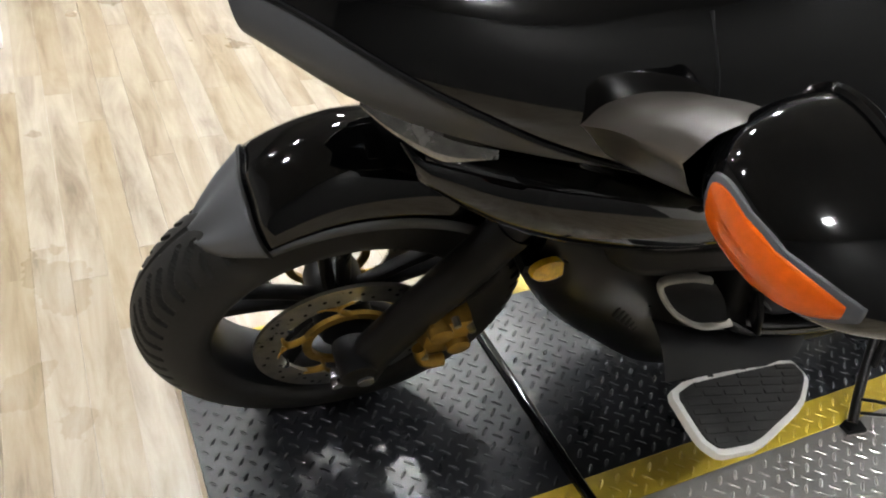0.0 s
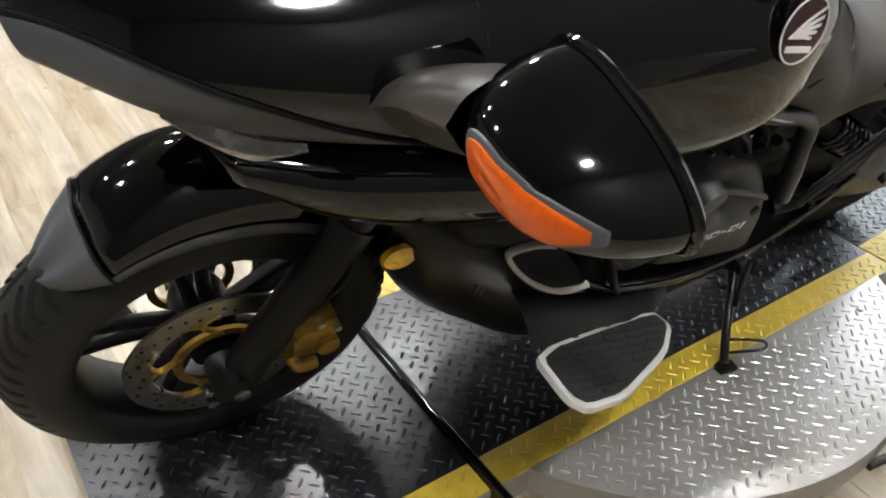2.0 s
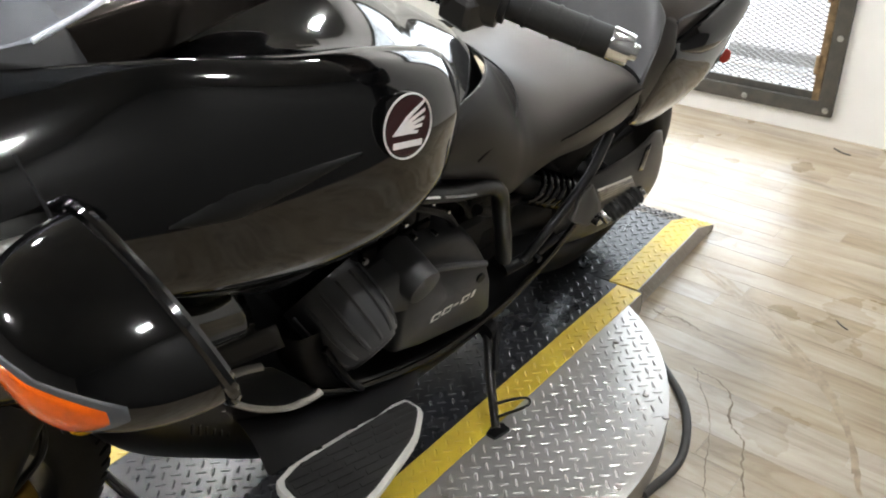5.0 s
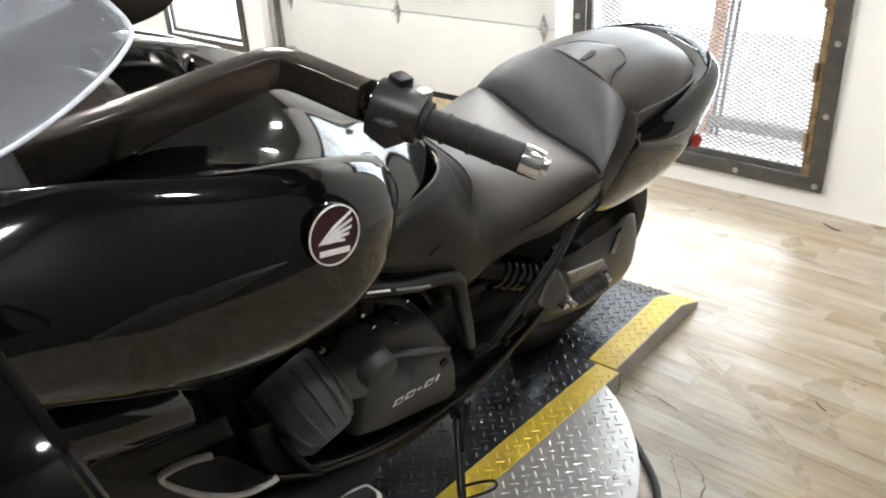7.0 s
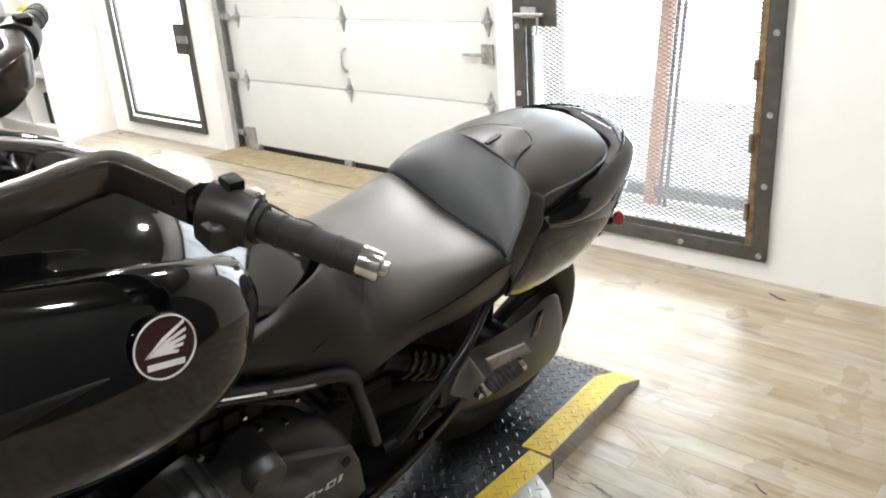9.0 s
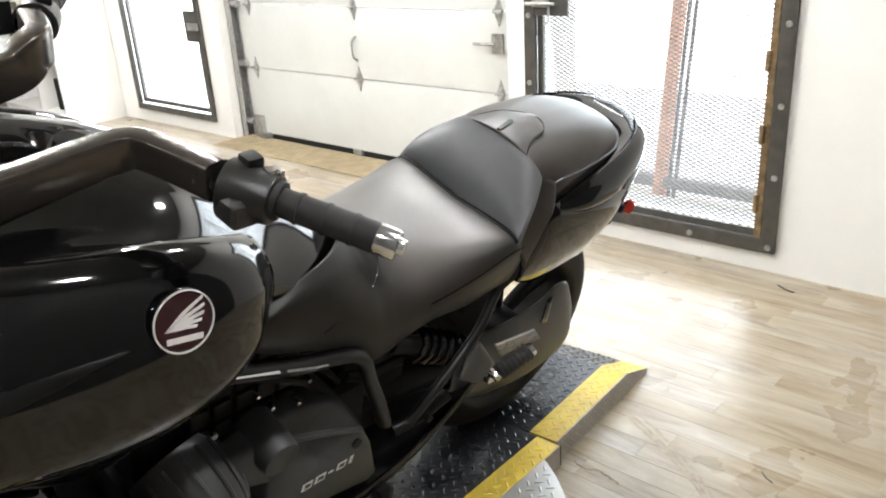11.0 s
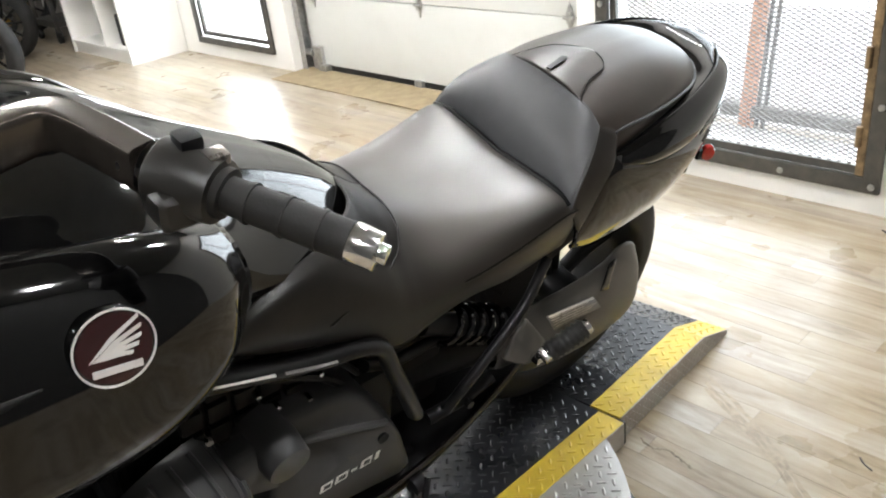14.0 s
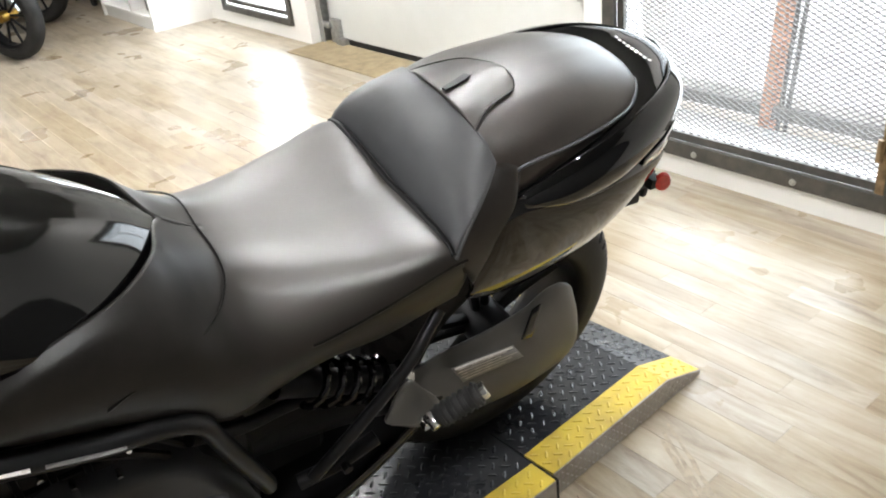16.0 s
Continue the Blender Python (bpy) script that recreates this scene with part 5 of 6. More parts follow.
def pad_top(x, y, up=0.0):
    """A point on the passenger pad's top."""
    xs = [sx for sx, _ in PAD_SECT]
    ws = [float(np.interp(x, xs, [p[k][0] for _, p in PAD_SECT])) for k in range(4)]
    zs = [float(np.interp(x, xs, [p[k][1] for _, p in PAD_SECT])) for k in range(4)]
    return (x, y, float(np.interp(abs(y), ws, zs)) + up)


tilted(part("passenger_seat", both(PAD_SECT, 7, 6), LEATHER, bike, "black leather passenger seat, worn brownish", 70))
flank = [
    [(1.494, 0.122, 0.850), (1.515, 0.136, 0.848), (1.536, 0.146, 0.838), (1.545, 0.140, 0.820)],
    [(1.458, 0.159, 0.815), (1.482, 0.172, 0.806), (1.505, 0.180, 0.792), (1.510, 0.170, 0.785)],
    [(1.421, 0.178, 0.772), (1.45, 0.185, 0.756), (1.476, 0.187, 0.738), (1.482, 0.176, 0.732)],
    [(1.404, 0.186, 0.735), (1.425, 0.190, 0.705), (1.444, 0.188, 0.674), (1.450, 0.176, 0.670)],
]
for o in tilted(skin("seat_flank", flank, SIDEL, "black leather strip beside the step", 5, 5, 0.004)):
    o.name = "seat_flank"
for sgn in (-1, 1):
    edge = [(1.492, 0, 0.8875), (1.492, sgn * 0.06, 0.8850), (1.494, sgn * 0.106, 0.8740), (1.496, sgn * 0.131, 0.851), (1.480, sgn * 0.1475, 0.836), (1.449, sgn * 0.1675, 0.811), (1.418, sgn * 0.1825, 0.778), (1.403, sgn * 0.1895, 0.748)]
    tilted(part("seat_piping", tube(edge, 0.0028, 6), LEATHER2, bike))
    rim_line = [(1.530, sgn * 0.151, 0.838), (1.55, sgn * 0.1505, 0.8435), (1.63, sgn * 0.1485, 0.8455), (1.72, sgn * 0.1375, 0.8475), (1.79, sgn * 0.1185, 0.8475), (1.84, sgn * 0.0795, 0.8515), (1.866, sgn * 0.034, 0.8475), (1.874, 0, 0.850)]
    tilted(part("seat_piping", tube(rim_line, 0.0032, 6), LEATHER2, bike))

# strap flap with a slot on the passenger seat
flap = []
for x, y0, y1 in ((1.489, 0.088, -0.090), (1.512, 0.084, -0.074), (1.540, 0.074, -0.060), (1.568, 0.062, -0.054), (1.590, 0.046, -0.050), (1.606, 0.022, -0.036)):
    flap.append([pad_top(x - 0.012 * abs(k - 0.45) * (x > 1.58), y0 + (y1 - y0) * k, 0.0015 + 0.004 * math.sin(math.pi * k)) for k in (0, 0.2, 0.42, 0.6, 0.8, 1)])
fl = tilted(part("strap_flap", sheet(flap, 5, 5), LEATHER, bike, "stitched leather strap flap with a slot", 70))
solid(fl, 0.0055, 0.9)
part("flap_seam", tube([tuple(Vector(p) + Vector((0, 0, 0.005))) for p in [r[0] for r in flap] + [flap[-1][3]] + [r[-1] for r in flap[::-1]]], 0.0016, 6, 3), APRON, fl).data.transform(TILT)
slot = prism([(-0.026, -0.0045), (0.016, -0.0065), (0.027, -0.002), (0.022, 0.007), (-0.026, 0.0045)], 0.003, Matrix.Translation((1.519, 0.004, 0.9015)) @ Matrix.Rotation(radians(-7), 4, "Y") @ Matrix.Rotation(radians(8), 4, "Z"))
tilted(part("strap_slot", slot, MATTE, bike, "dark slot"))

# tail
tail = [
    [(1.432, 0.176, 0.700), (1.437, 0.184, 0.685), (1.440, 0.187, 0.668), (1.442, 0.186, 0.648), (1.445, 0.178, 0.628)],
    [(1.495, 0.172, 0.797), (1.500, 0.186, 0.775), (1.505, 0.193, 0.722), (1.510, 0.191, 0.660), (1.515, 0.176, 0.602)],
    [(1.60, 0.166, 0.790), (1.605, 0.185, 0.768), (1.61, 0.193, 0.720), (1.615, 0.189, 0.655), (1.62, 0.170, 0.596)],
    [(1.72, 0.152, 0.780), (1.725, 0.173, 0.757), (1.73, 0.182, 0.715), (1.735, 0.177, 0.658), (1.74, 0.158, 0.602)],
    [(1.83, 0.126, 0.775), (1.835, 0.147, 0.752), (1.84, 0.155, 0.718), (1.845, 0.149, 0.674), (1.85, 0.132, 0.632)],
    [(1.915, 0.083, 0.775), (1.925, 0.108, 0.752), (1.93, 0.114, 0.718), (1.932, 0.107, 0.684), (1.935, 0.093, 0.652)],
    [(1.965, 0.0, 0.770), (1.975, 0.033, 0.750), (1.978, 0.039, 0.718), (1.975, 0.033, 0.690), (1.965, 0.0, 0.665)],
]
tilted(skin("tail_cowl", tail, GLOSS, "gloss black tail cowl"))
deck = both([(1.50, [(0, 0.76), (0.10, 0.765), (0.160, 0.788), (0.12, 0.72), (0, 0.70)]), (1.60, [(0, 0.78), (0.10, 0.79), (0.164, 0.812), (0.12, 0.74), (0, 0.72)]), (1.70, [(0, 0.80), (0.09, 0.812), (0.156, 0.832), (0.11, 0.76), (0, 0.74)]), (1.80, [(0, 0.835), (0.08, 0.838), (0.136, 0.848), (0.09, 0.78), (0, 0.76)]), (1.87, [(0, 0.856), (0.06, 0.857), (0.108, 0.857), (0.07, 0.80), (0, 0.78)]), (1.935, [(0, 0.866), (0.03, 0.865), (0.06, 0.858), (0.03, 0.82), (0, 0.81)]), (1.965, [(0, 0.856), (0.01, 0.855), (0.02, 0.851), (0.01, 0.83), (0, 0.82)])])
tilted(part("tail_deck", deck, GLOSS, bike))
tfin = [
    [(1.526, 0.166, 0.799), (1.528, 0.178, 0.794), (1.530, 0.182, 0.789), (1.532, 0.172, 0.784)],
    [(1.60, 0.164, 0.822), (1.605, 0.189, 0.809), (1.61, 0.199, 0.786), (1.61, 0.186, 0.765)],
    [(1.70, 0.156, 0.839), (1.705, 0.183, 0.823), (1.71, 0.194, 0.790), (1.712, 0.181, 0.755)],
    [(1.79, 0.138, 0.853), (1.795, 0.164, 0.837), (1.80, 0.173, 0.800), (1.80, 0.160, 0.760)],
    [(1.87, 0.108, 0.861), (1.876, 0.135, 0.843), (1.88, 0.142, 0.805), (1.88, 0.130, 0.768)],
    [(1.93, 0.062, 0.861), (1.94, 0.091, 0.840), (1.945, 0.098, 0.805), (1.945, 0.086, 0.772)],
    [(1.962, 0.0, 0.858), (1.985, 0.02, 0.832), (1.99, 0.03, 0.800), (1.985, 0.02, 0.774)],
]
tilted(skin("tail_fin", tfin, GLOSS, "gloss black bulging upper tail fin", 6, 5))
for sgn in (-1, 1):
    lens = sheet([[(x, sgn * y, z) for x, y, z in r] for r in (
        [(1.812, 0.165, 0.760), (1.815, 0.163, 0.749), (1.818, 0.158, 0.738)], [(1.88, 0.146, 0.782), (1.885, 0.144, 0.756), (1.89, 0.136, 0.726)],
        [(1.945, 0.102, 0.794), (1.95, 0.098, 0.760), (1.95, 0.090, 0.724)], [(1.985, 0.040, 0.796), (1.992, 0.034, 0.760), (1.986, 0.028, 0.726)])], 5, 4)
    solid(tilted(part("tail_light", lens, LENS, bike, "pale wraparound tail light lens")), 0.003, 0.0)
for k in range(9):
    y = 0.040 - 0.0105 * k
    tilted(part("letter_bar", prism(rounded(0.0075, 0.0052 + 0.002 * (k % 2), 0.001), 0.0015, Matrix.Translation((1.902 + 0.05 * abs(y), y, 0.8615)) @ Matrix.Rotation(radians(95), 4, "Z")), MARK, bike))
pl = part("plate_bracket", join(box(1.93, 2.0, -0.06, 0.06, 0.56, 0.60, 0.006), box(1.985, 2.0, -0.055, 0.085, 0.53, 0.60, 0.005), box(1.90, 1.95, -0.03, 0.03, 0.58, 0.72, 0.006), box(1.925, 1.950, -0.112, -0.02, 0.612, 0.636, 0.005)), MATTE, bike, "black number plate bracket")
part("side_reflector", move(lathe([(0, -0.004), (0.015, -0.003), (0.017, 0.0), (0.017, 0.008), (0, 0.008)], 28, loop=False), Matrix.Translation((1.948, -0.118, 0.628)) @ Matrix.Rotation(radians(-35), 4, "Z") @ Matrix.Diagonal((0.9, 1, 1.15, 1))), RED, pl, "round red reflector")
part("rear_mudguard", both([(1.55, [(0, 0.66), (0.09, 0.655), (0.105, 0.62), (0, 0.64)]), (1.75, [(0, 0.665), (0.09, 0.66), (0.10, 0.60), (0, 0.645)]), (1.92, [(0, 0.62), (0.08, 0.61), (0.09, 0.57), (0, 0.6)])]), MATTE, bike)

# belly pan and radiator cowl
part("belly_pan", both([
    (0.240, [(0, 0.655), (0.07, 0.655), (0.125, 0.635), (0.132, 0.57), (0.11, 0.50), (0.05, 0.49), (0, 0.49)]),
    (0.30, [(0, 0.64), (0.12, 0.64), (0.178, 0.615), (0.185, 0.52), (0.15, 0.42), (0.08, 0.38), (0, 0.375)]),
    (0.42, [(0, 0.57), (0.13, 0.57), (0.195, 0.55), (0.202, 0.44), (0.165, 0.31), (0.09, 0.27), (0, 0.26)]),
    (0.54, [(0, 0.46), (0.14, 0.46), (0.205, 0.44), (0.212, 0.34), (0.18, 0.22), (0.10, 0.18), (0, 0.17)]),
    (0.68, [(0, 0.35), (0.14, 0.35), (0.205, 0.335), (0.212, 0.27), (0.18, 0.18), (0.10, 0.14), (0, 0.13)]),
    (0.90, [(0, 0.265), (0.14, 0.265), (0.200, 0.258), (0.203, 0.22), (0.17, 0.16), (0.10, 0.135), (0, 0.13)]),
    (1.12, [(0, 0.255), (0.13, 0.255), (0.185, 0.252), (0.188, 0.225), (0.15, 0.175), (0.09, 0.155), (0, 0.15)]),
    (1.30, [(0, 0.305), (0.12, 0.305), (0.170, 0.302), (0.172, 0.285), (0.13, 0.24), (0.08, 0.225), (0, 0.22)]),
    (1.43, [(0, 0.36), (0.10, 0.36), (0.150, 0.358), (0.152, 0.35), (0.11, 0.325), (0.07, 0.315), (0, 0.31)])]), PAN, bike, "satin black belly pan")
for sgn in (-1, 1):
    rail = tube([(0.50, sgn * 0.216, 0.485), (0.60, sgn * 0.222, 0.405), (0.70, sgn * 0.222, 0.345), (0.90, sgn * 0.208, 0.272), (1.10, sgn * 0.194, 0.262), (1.28, sgn * 0.176, 0.305), (1.43, sgn * 0.150, 0.365)], 0.011, 10, 6, 0.6)
    part("pan_rail", rail, GLOSS, bike)
    ringp = [(0.590, 0.228, 0.425), (0.572, 0.228, 0.424), (0.53, 0.228, 0.432), (0.465, 0.226, 0.478), (0.415, 0.222, 0.535), (0.393, 0.218, 0.578), (0.43, 0.224, 0.590), (0.47, 0.227, 0.578)]
    vs = part("vent_surround", tube([(x, sgn * y, z) for x, y, z in ringp], 0.0075, 8, 4, 0.6, (0, 1, 0)), VENTRIM, bike, "pale vent rim")
    vb = sheet([[(0.398, sgn * 0.216, 0.578), (0.44, sgn * 0.222, 0.582), (0.49, sgn * 0.225, 0.56)], [(0.42, sgn * 0.218, 0.535), (0.465, sgn * 0.224, 0.53), (0.526, sgn * 0.232, 0.515)], [(0.465, sgn * 0.222, 0.48), (0.52, sgn * 0.228, 0.445), (0.575, sgn * 0.230, 0.44)]], 5, 5)
    part("vent_mouth", vb, MATTE, vs, "dark vent mouth")
    bridge = sheet([[(0.27, sgn * 0.13, 0.66), (0.32, sgn * 0.195, 0.655), (0.42, sgn * 0.215, 0.655), (0.50, sgn * 0.215, 0.64)], [(0.29, sgn * 0.15, 0.61), (0.34, sgn * 0.205, 0.60), (0.43, sgn * 0.225, 0.61), (0.51, sgn * 0.225, 0.595)]], 4, 5)
    solid(part("side_scoop", bridge, MATTE, bike), 0.006, 0.0)
    for k in range(6):
        part("louvre", box(0.368 + 0.012 * k, 0.373 + 0.012 * k, sgn * 0.194 - 0.007, sgn * 0.194 + 0.007, 0.462 - 0.012 * k, 0.488 - 0.012 * k, 0.002), MATTE, bike)

# footboard
bo = Vector((0.444, -0.305, 0.407))
bu = Vector((0.763 - 0.444, -0.014, 0.32 - 0.407)).normalized()
bn = bu.cross(Vector((0.001, -0.118, 0.028)).normalized()).normalized()
if bn.z < 0:
    bn = -bn
bv = bn.cross(bu)
BM = Matrix.Translation(bo) @ Matrix((bu, bv, bn)).transposed().to_4x4()


def flatten(p):
    q = BM.inverted() @ Vector(p)
    return (q.x, q.y)


outline = [flatten(p) for p in ((0.436, -0.300, 0.41), (0.766, -0.262, 0.306), (0.772, -0.312, 0.318), (0.700, -0.368, 0.35), (0.540, -0.430, 0.41), (0.452, -0.434, 0.435), (0.430, -0.405, 0.435))]


def rounded_poly(pts, k=2):
    """Corner cutting, so that a polygon's corners are round."""
    for _ in range(k):
        pts = [(p[0] + (q[0] - p[0]) * f, p[1] + (q[1] - p[1]) * f) for p, q in zip(pts, pts[1:] + pts[:1]) for f in (0.14, 0.86)]
    return pts


def inset(pts, d):
    """A convex polygon moved inwards by d."""
    cx, cy = sum(p[0] for p in pts) / len(pts), sum(p[1] for p in pts) / len(pts)
    lines = []
    for p, q in zip(pts, pts[1:] + pts[:1]):
        nx, ny = q[1] - p[1], p[0] - q[0]
        l = math.hypot(nx, ny)
        nx, ny = nx / l, ny / l
        if (cx - p[0]) * nx + (cy - p[1]) * ny < 0:
            nx, ny = -nx, -ny
        lines.append((nx, ny, nx * p[0] + ny * p[1] + d))
    out = []
    for (a, b, c), (e, f, g) in zip([lines[-1]] + lines[:-1], lines):
        det = a * f - b * e
        out.append(((c * f - b * g) / det, (a * g - c * e) / det))
    return out


board = part("footboard", prism(rounded_poly(outline), 0.014, BM @ Matrix.Translation((0, 0, -0.014)), 0.005), SILVER, bike, "silver footboard rim")
inner = inset(outline, 0.0105)
part("rubber_pad", prism(rounded_poly(inner), 0.004, BM @ Matrix.Translation((0, 0, -0.001)), 0.0012), PAD, board, "black rubber tread pad")
inner = inset(outline, 0.015)
for k in range(9):
    v = min(p[1] for p in inner) + (max(p[1] for p in inner) - min(p[1] for p in inner)) * (k + 0.5) / 9
    xs = [p[0] + (q[0] - p[0]) * (v - p[1]) / (q[1] - p[1]) for p, q in zip(inner, inner[1:] + inner[:1]) if (p[1] - v) * (q[1] - v) < 0]
    n = max(1, int((max(xs) - min(xs)) / 0.045))
    for j in range(n):
        a0 = min(xs) + 0.002 + (max(xs) - min(xs)) * j / n
        a1 = min(xs) - 0.002 + (max(xs) - min(xs)) * (j + 1) / n
        if a1 - a0 > 0.012:
            part("pad_block", prism([(a0, v - 0.0045), (a1 - 0.003, v - 0.0045), (a1, v + 0.0045), (a0 + 0.003, v + 0.0045)], 0.002, BM @ Matrix.Translation((0, 0, 0.0029))), PAD, board, smooth=0)
for f in (0.32, 0.58):
    nx, ny = outline[0][0] + (outline[1][0] - outline[0][0]) * f, outline[0][1] + (outline[1][1] - outline[0][1]) * f
    part("rim_notch", prism([(nx - 0.006, ny - 0.005), (nx + 0.006, ny - 0.005), (nx + 0.004, ny + 0.006), (nx - 0.004, ny + 0.006)], 0.003, BM @ Matrix.Translation((0, 0, -0.0012))), MATTE, board, "", 0)
part("board_bracket", sheet([[(0.44, -0.20, 0.45), (0.44, -0.25, 0.44), (0.436, -0.30, 0.412)], [(0.60, -0.20, 0.37), (0.60, -0.245, 0.375), (0.60, -0.285, 0.362)], [(0.76, -0.19, 0.30), (0.76, -0.23, 0.308), (0.762, -0.268, 0.303)], [(0.88, -0.17, 0.26), (0.88, -0.19, 0.26), (0.88, -0.205, 0.245)]], 4, 4), MATTE, bike)

# side stand
wr = pose(0.92, 1.67, PZ, 16.5, 0, -5).inverted()
stand = part("side_stand", move(join(tube([(1.868, 1.212, PZ + 0.012), (1.905, 1.250, 0.122), (1.945, 1.288, 0.175), (1.985, 1.325, 0.235)], 0.0125, 12, 5, 0.8), cyl((1.965, 1.315, 0.232), (1.995, 1.315, 0.232), 0.02, n=16, bevel=0.003)), wr), PAN, bike, "black steel side stand, folded out")
part("stand_foot", move(prism([(-0.022, -0.012), (0.020, -0.020), (0.026, 0.004), (0.004, 0.018), (-0.022, 0.012)], 0.009, Matrix.Translation((1.866, 1.208, PZ + 0.0032)), 0.002), wr), PAN, stand)
part("stand_spring", move(tube([(1.995, 1.30, 0.245), (1.965, 1.285, 0.205), (1.935, 1.265, 0.168)], 0.007, 8), wr), MATTE, stand)
part("stand_loop", move(tube([(1.885, 1.230, 0.128), (1.915, 1.200, 0.137), (1.930, 1.178, 0.142), (1.926, 1.166, 0.138), (1.910, 1.172, 0.132), (1.875, 1.212, 0.110)], 0.0035, 8, 5), wr), PAN, stand)

# engine
part("engine_block", box(0.58, 1.08, -0.135, 0.135, 0.24, 0.52, 0.03, 3), ENGINE, bike, "black engine block")
part("cylinder", box(0.60, 0.92, -0.125, 0.125, 0.48, 0.78, 0.03, 3), ENGINE, bike)
part("gearbox", box(1.0, 1.22, -0.10, 0.10, 0.30, 0.56, 0.03, 3), ENGINE, bike)
for i in range(5):
    for k in range(4):
        part("cooling_fin", box(0.690 + 0.042 * i, 0.724 + 0.042 * i, -0.140, -0.124, 0.560 + 0.046 * k, 0.596 + 0.046 * k, 0.006), ENGINE, bike)
for pts, r in (([(0.76, -0.15, 0.70), (0.82, -0.165, 0.675), (0.90, -0.16, 0.62), (0.95, -0.15, 0.56)], 0.008), ([(0.72, -0.15, 0.73), (0.84, -0.16, 0.70), (0.93, -0.165, 0.64), (0.975, -0.16, 0.58)], 0.006)):
    part("engine_hose", tube(pts, r, 8), MATTE, bike)
for bx, bz in ((0.80, 0.645), (0.86, 0.665), (0.905, 0.625), (0.83, 0.60), (0.885, 0.58)):
    part("hose_clip", cyl((bx, -0.150, bz), (bx, -0.166, bz), 0.0045, n=8, bevel=0.001), CHROME, bike)
face = [(0.790, 0.350), (0.86, 0.326), (1.050, 0.290), (1.070, 0.305), (1.046, 0.400), (1.014, 0.473), (0.980, 0.530), (0.950, 0.560), (0.90, 0.574), (0.835, 0.578), (0.802, 0.560), (0.798, 0.500), (0.786, 0.420)]
mid = (sum(p[0] for p in face) / len(face), sum(p[1] for p in face) / len(face))


def ringat(k, y, dz=0.0):
    return [(mid[0] + (x - mid[0]) * k, y + 0.10 * max(0, z - 0.46) * 2.2, mid[1] + (z - mid[1]) * k + dz) for x, z in face]


cov = grid([ringat(1.06, -0.10), ringat(1.05, -0.165), ringat(1.01, -0.190), ringat(0.955, -0.2005), ringat(0.90, -0.2035), ringat(0.55, -0.206), ringat(0.1, -0.2065)], loop=True, cap=True)
cv = part("engine_cover", cov, COVER, bike, "matte dark grey engine cover", 50)
part("cover_hole", cyl((0.998, -0.19, 0.441), (0.998, -0.2075, 0.441), 0.011, n=20), MATTE, cv)
for k, (x, w, h) in enumerate(((0.883, 0.023, 0.018), (0.913, 0.024, 0.018), (0.938, 0.012, 0.005), (0.963, 0.022, 0.018), (0.986, 0.008, 0.018))):
    zc = 0.4030 + 0.03 * (x - 0.93)
    bar_ = prism([(-w / 2 - h * 0.12, -h / 2), (w / 2 - h * 0.12, -h / 2), (w / 2 + h * 0.12, h / 2), (-w / 2 + h * 0.12, h / 2)], 0.0012, pose(x, -0.2056, zc, 90, 0, 0))
    part("name_bar", bar_, MARK, cv, "plain silver slanted bar", 0)
    if h > 0.01 and w > 0.01:
        part("bar_gap", prism([(-w / 2 + 0.005, -h / 2 + 0.005), (w / 2 - 0.005, -h / 2 + 0.004), (w / 2 - 0.003, h / 2 - 0.005), (-w / 2 + 0.007, h / 2 - 0.004)], 0.0006, pose(x, -0.2067, zc, 90, 0, 0)), COVER, cv, "", 0)
part("cover_ledge", tube([(0.835, -0.190, 0.540), (0.90, -0.196, 0.518), (0.97, -0.200, 0.490), (1.006, -0.202, 0.474)], 0.006, 8, 4, 1.2), COVER, cv)
part("cover_arm", sheet([[(0.715, -0.150, 0.560), (0.722, -0.185, 0.548), (0.730, -0.195, 0.515), (0.735, -0.190, 0.480)], [(0.80, -0.150, 0.580), (0.80, -0.196, 0.566), (0.80, -0.204, 0.520), (0.80, -0.202, 0.470)]], 4, 4), COVER, bike)
knob = part("cover_boss", cyl((0.806, -0.13, 0.550), (0.812, -0.224, 0.537), 0.046, 0.036, 28, 0.006), COVER, bike)
rc0, rc1 = Vector((0.660, -0.115, 0.540)), Vector((0.690, -0.242, 0.470))
rd = (rc1 - rc0).normalized()
rl = (rc1 - rc0).length
rx = rd.cross(Vector((0, 0, 1))).normalized()
rz = rx.cross(rd).normalized()


def dome(u, r, k, n):
    o = rx * math.cos(2 * math.pi * k / n) + rz * math.sin(2 * math.pi * k / n)
    return rc0 + rd * (rl * u) + o * r


prof = [(0.0, 0.076), (0.45, 0.075), (0.72, 0.070), (0.86, 0.064), (0.95, 0.056), (0.955, 0.049), (0.99, 0.047), (1.0, 0.041), (1.0, 0.004)]
rnd = part("round_cover", grid([[dome(u, r, k, 48) for k in range(48)] for u, r in prof], loop=True, cap=True), COVER, bike, "ribbed round engine cover", 50)
for k in range(14):
    part("rib", tube([dome(u, r + 0.001, k, 14) for u, r in ((0.1, 0.076), (0.5, 0.0745), (0.75, 0.068), (0.9, 0.057))], 0.0048, 6, 3), COVER, rnd)
part("front_case", sheet([[(0.53, -0.16, 0.56), (0.55, -0.20, 0.555), (0.60, -0.20, 0.54)], [(0.55, -0.17, 0.47), (0.57, -0.215, 0.46), (0.62, -0.215, 0.44)], [(0.60, -0.17, 0.38), (0.62, -0.21, 0.375), (0.67, -0.21, 0.36)]], 4, 4), ENGINE, bike)
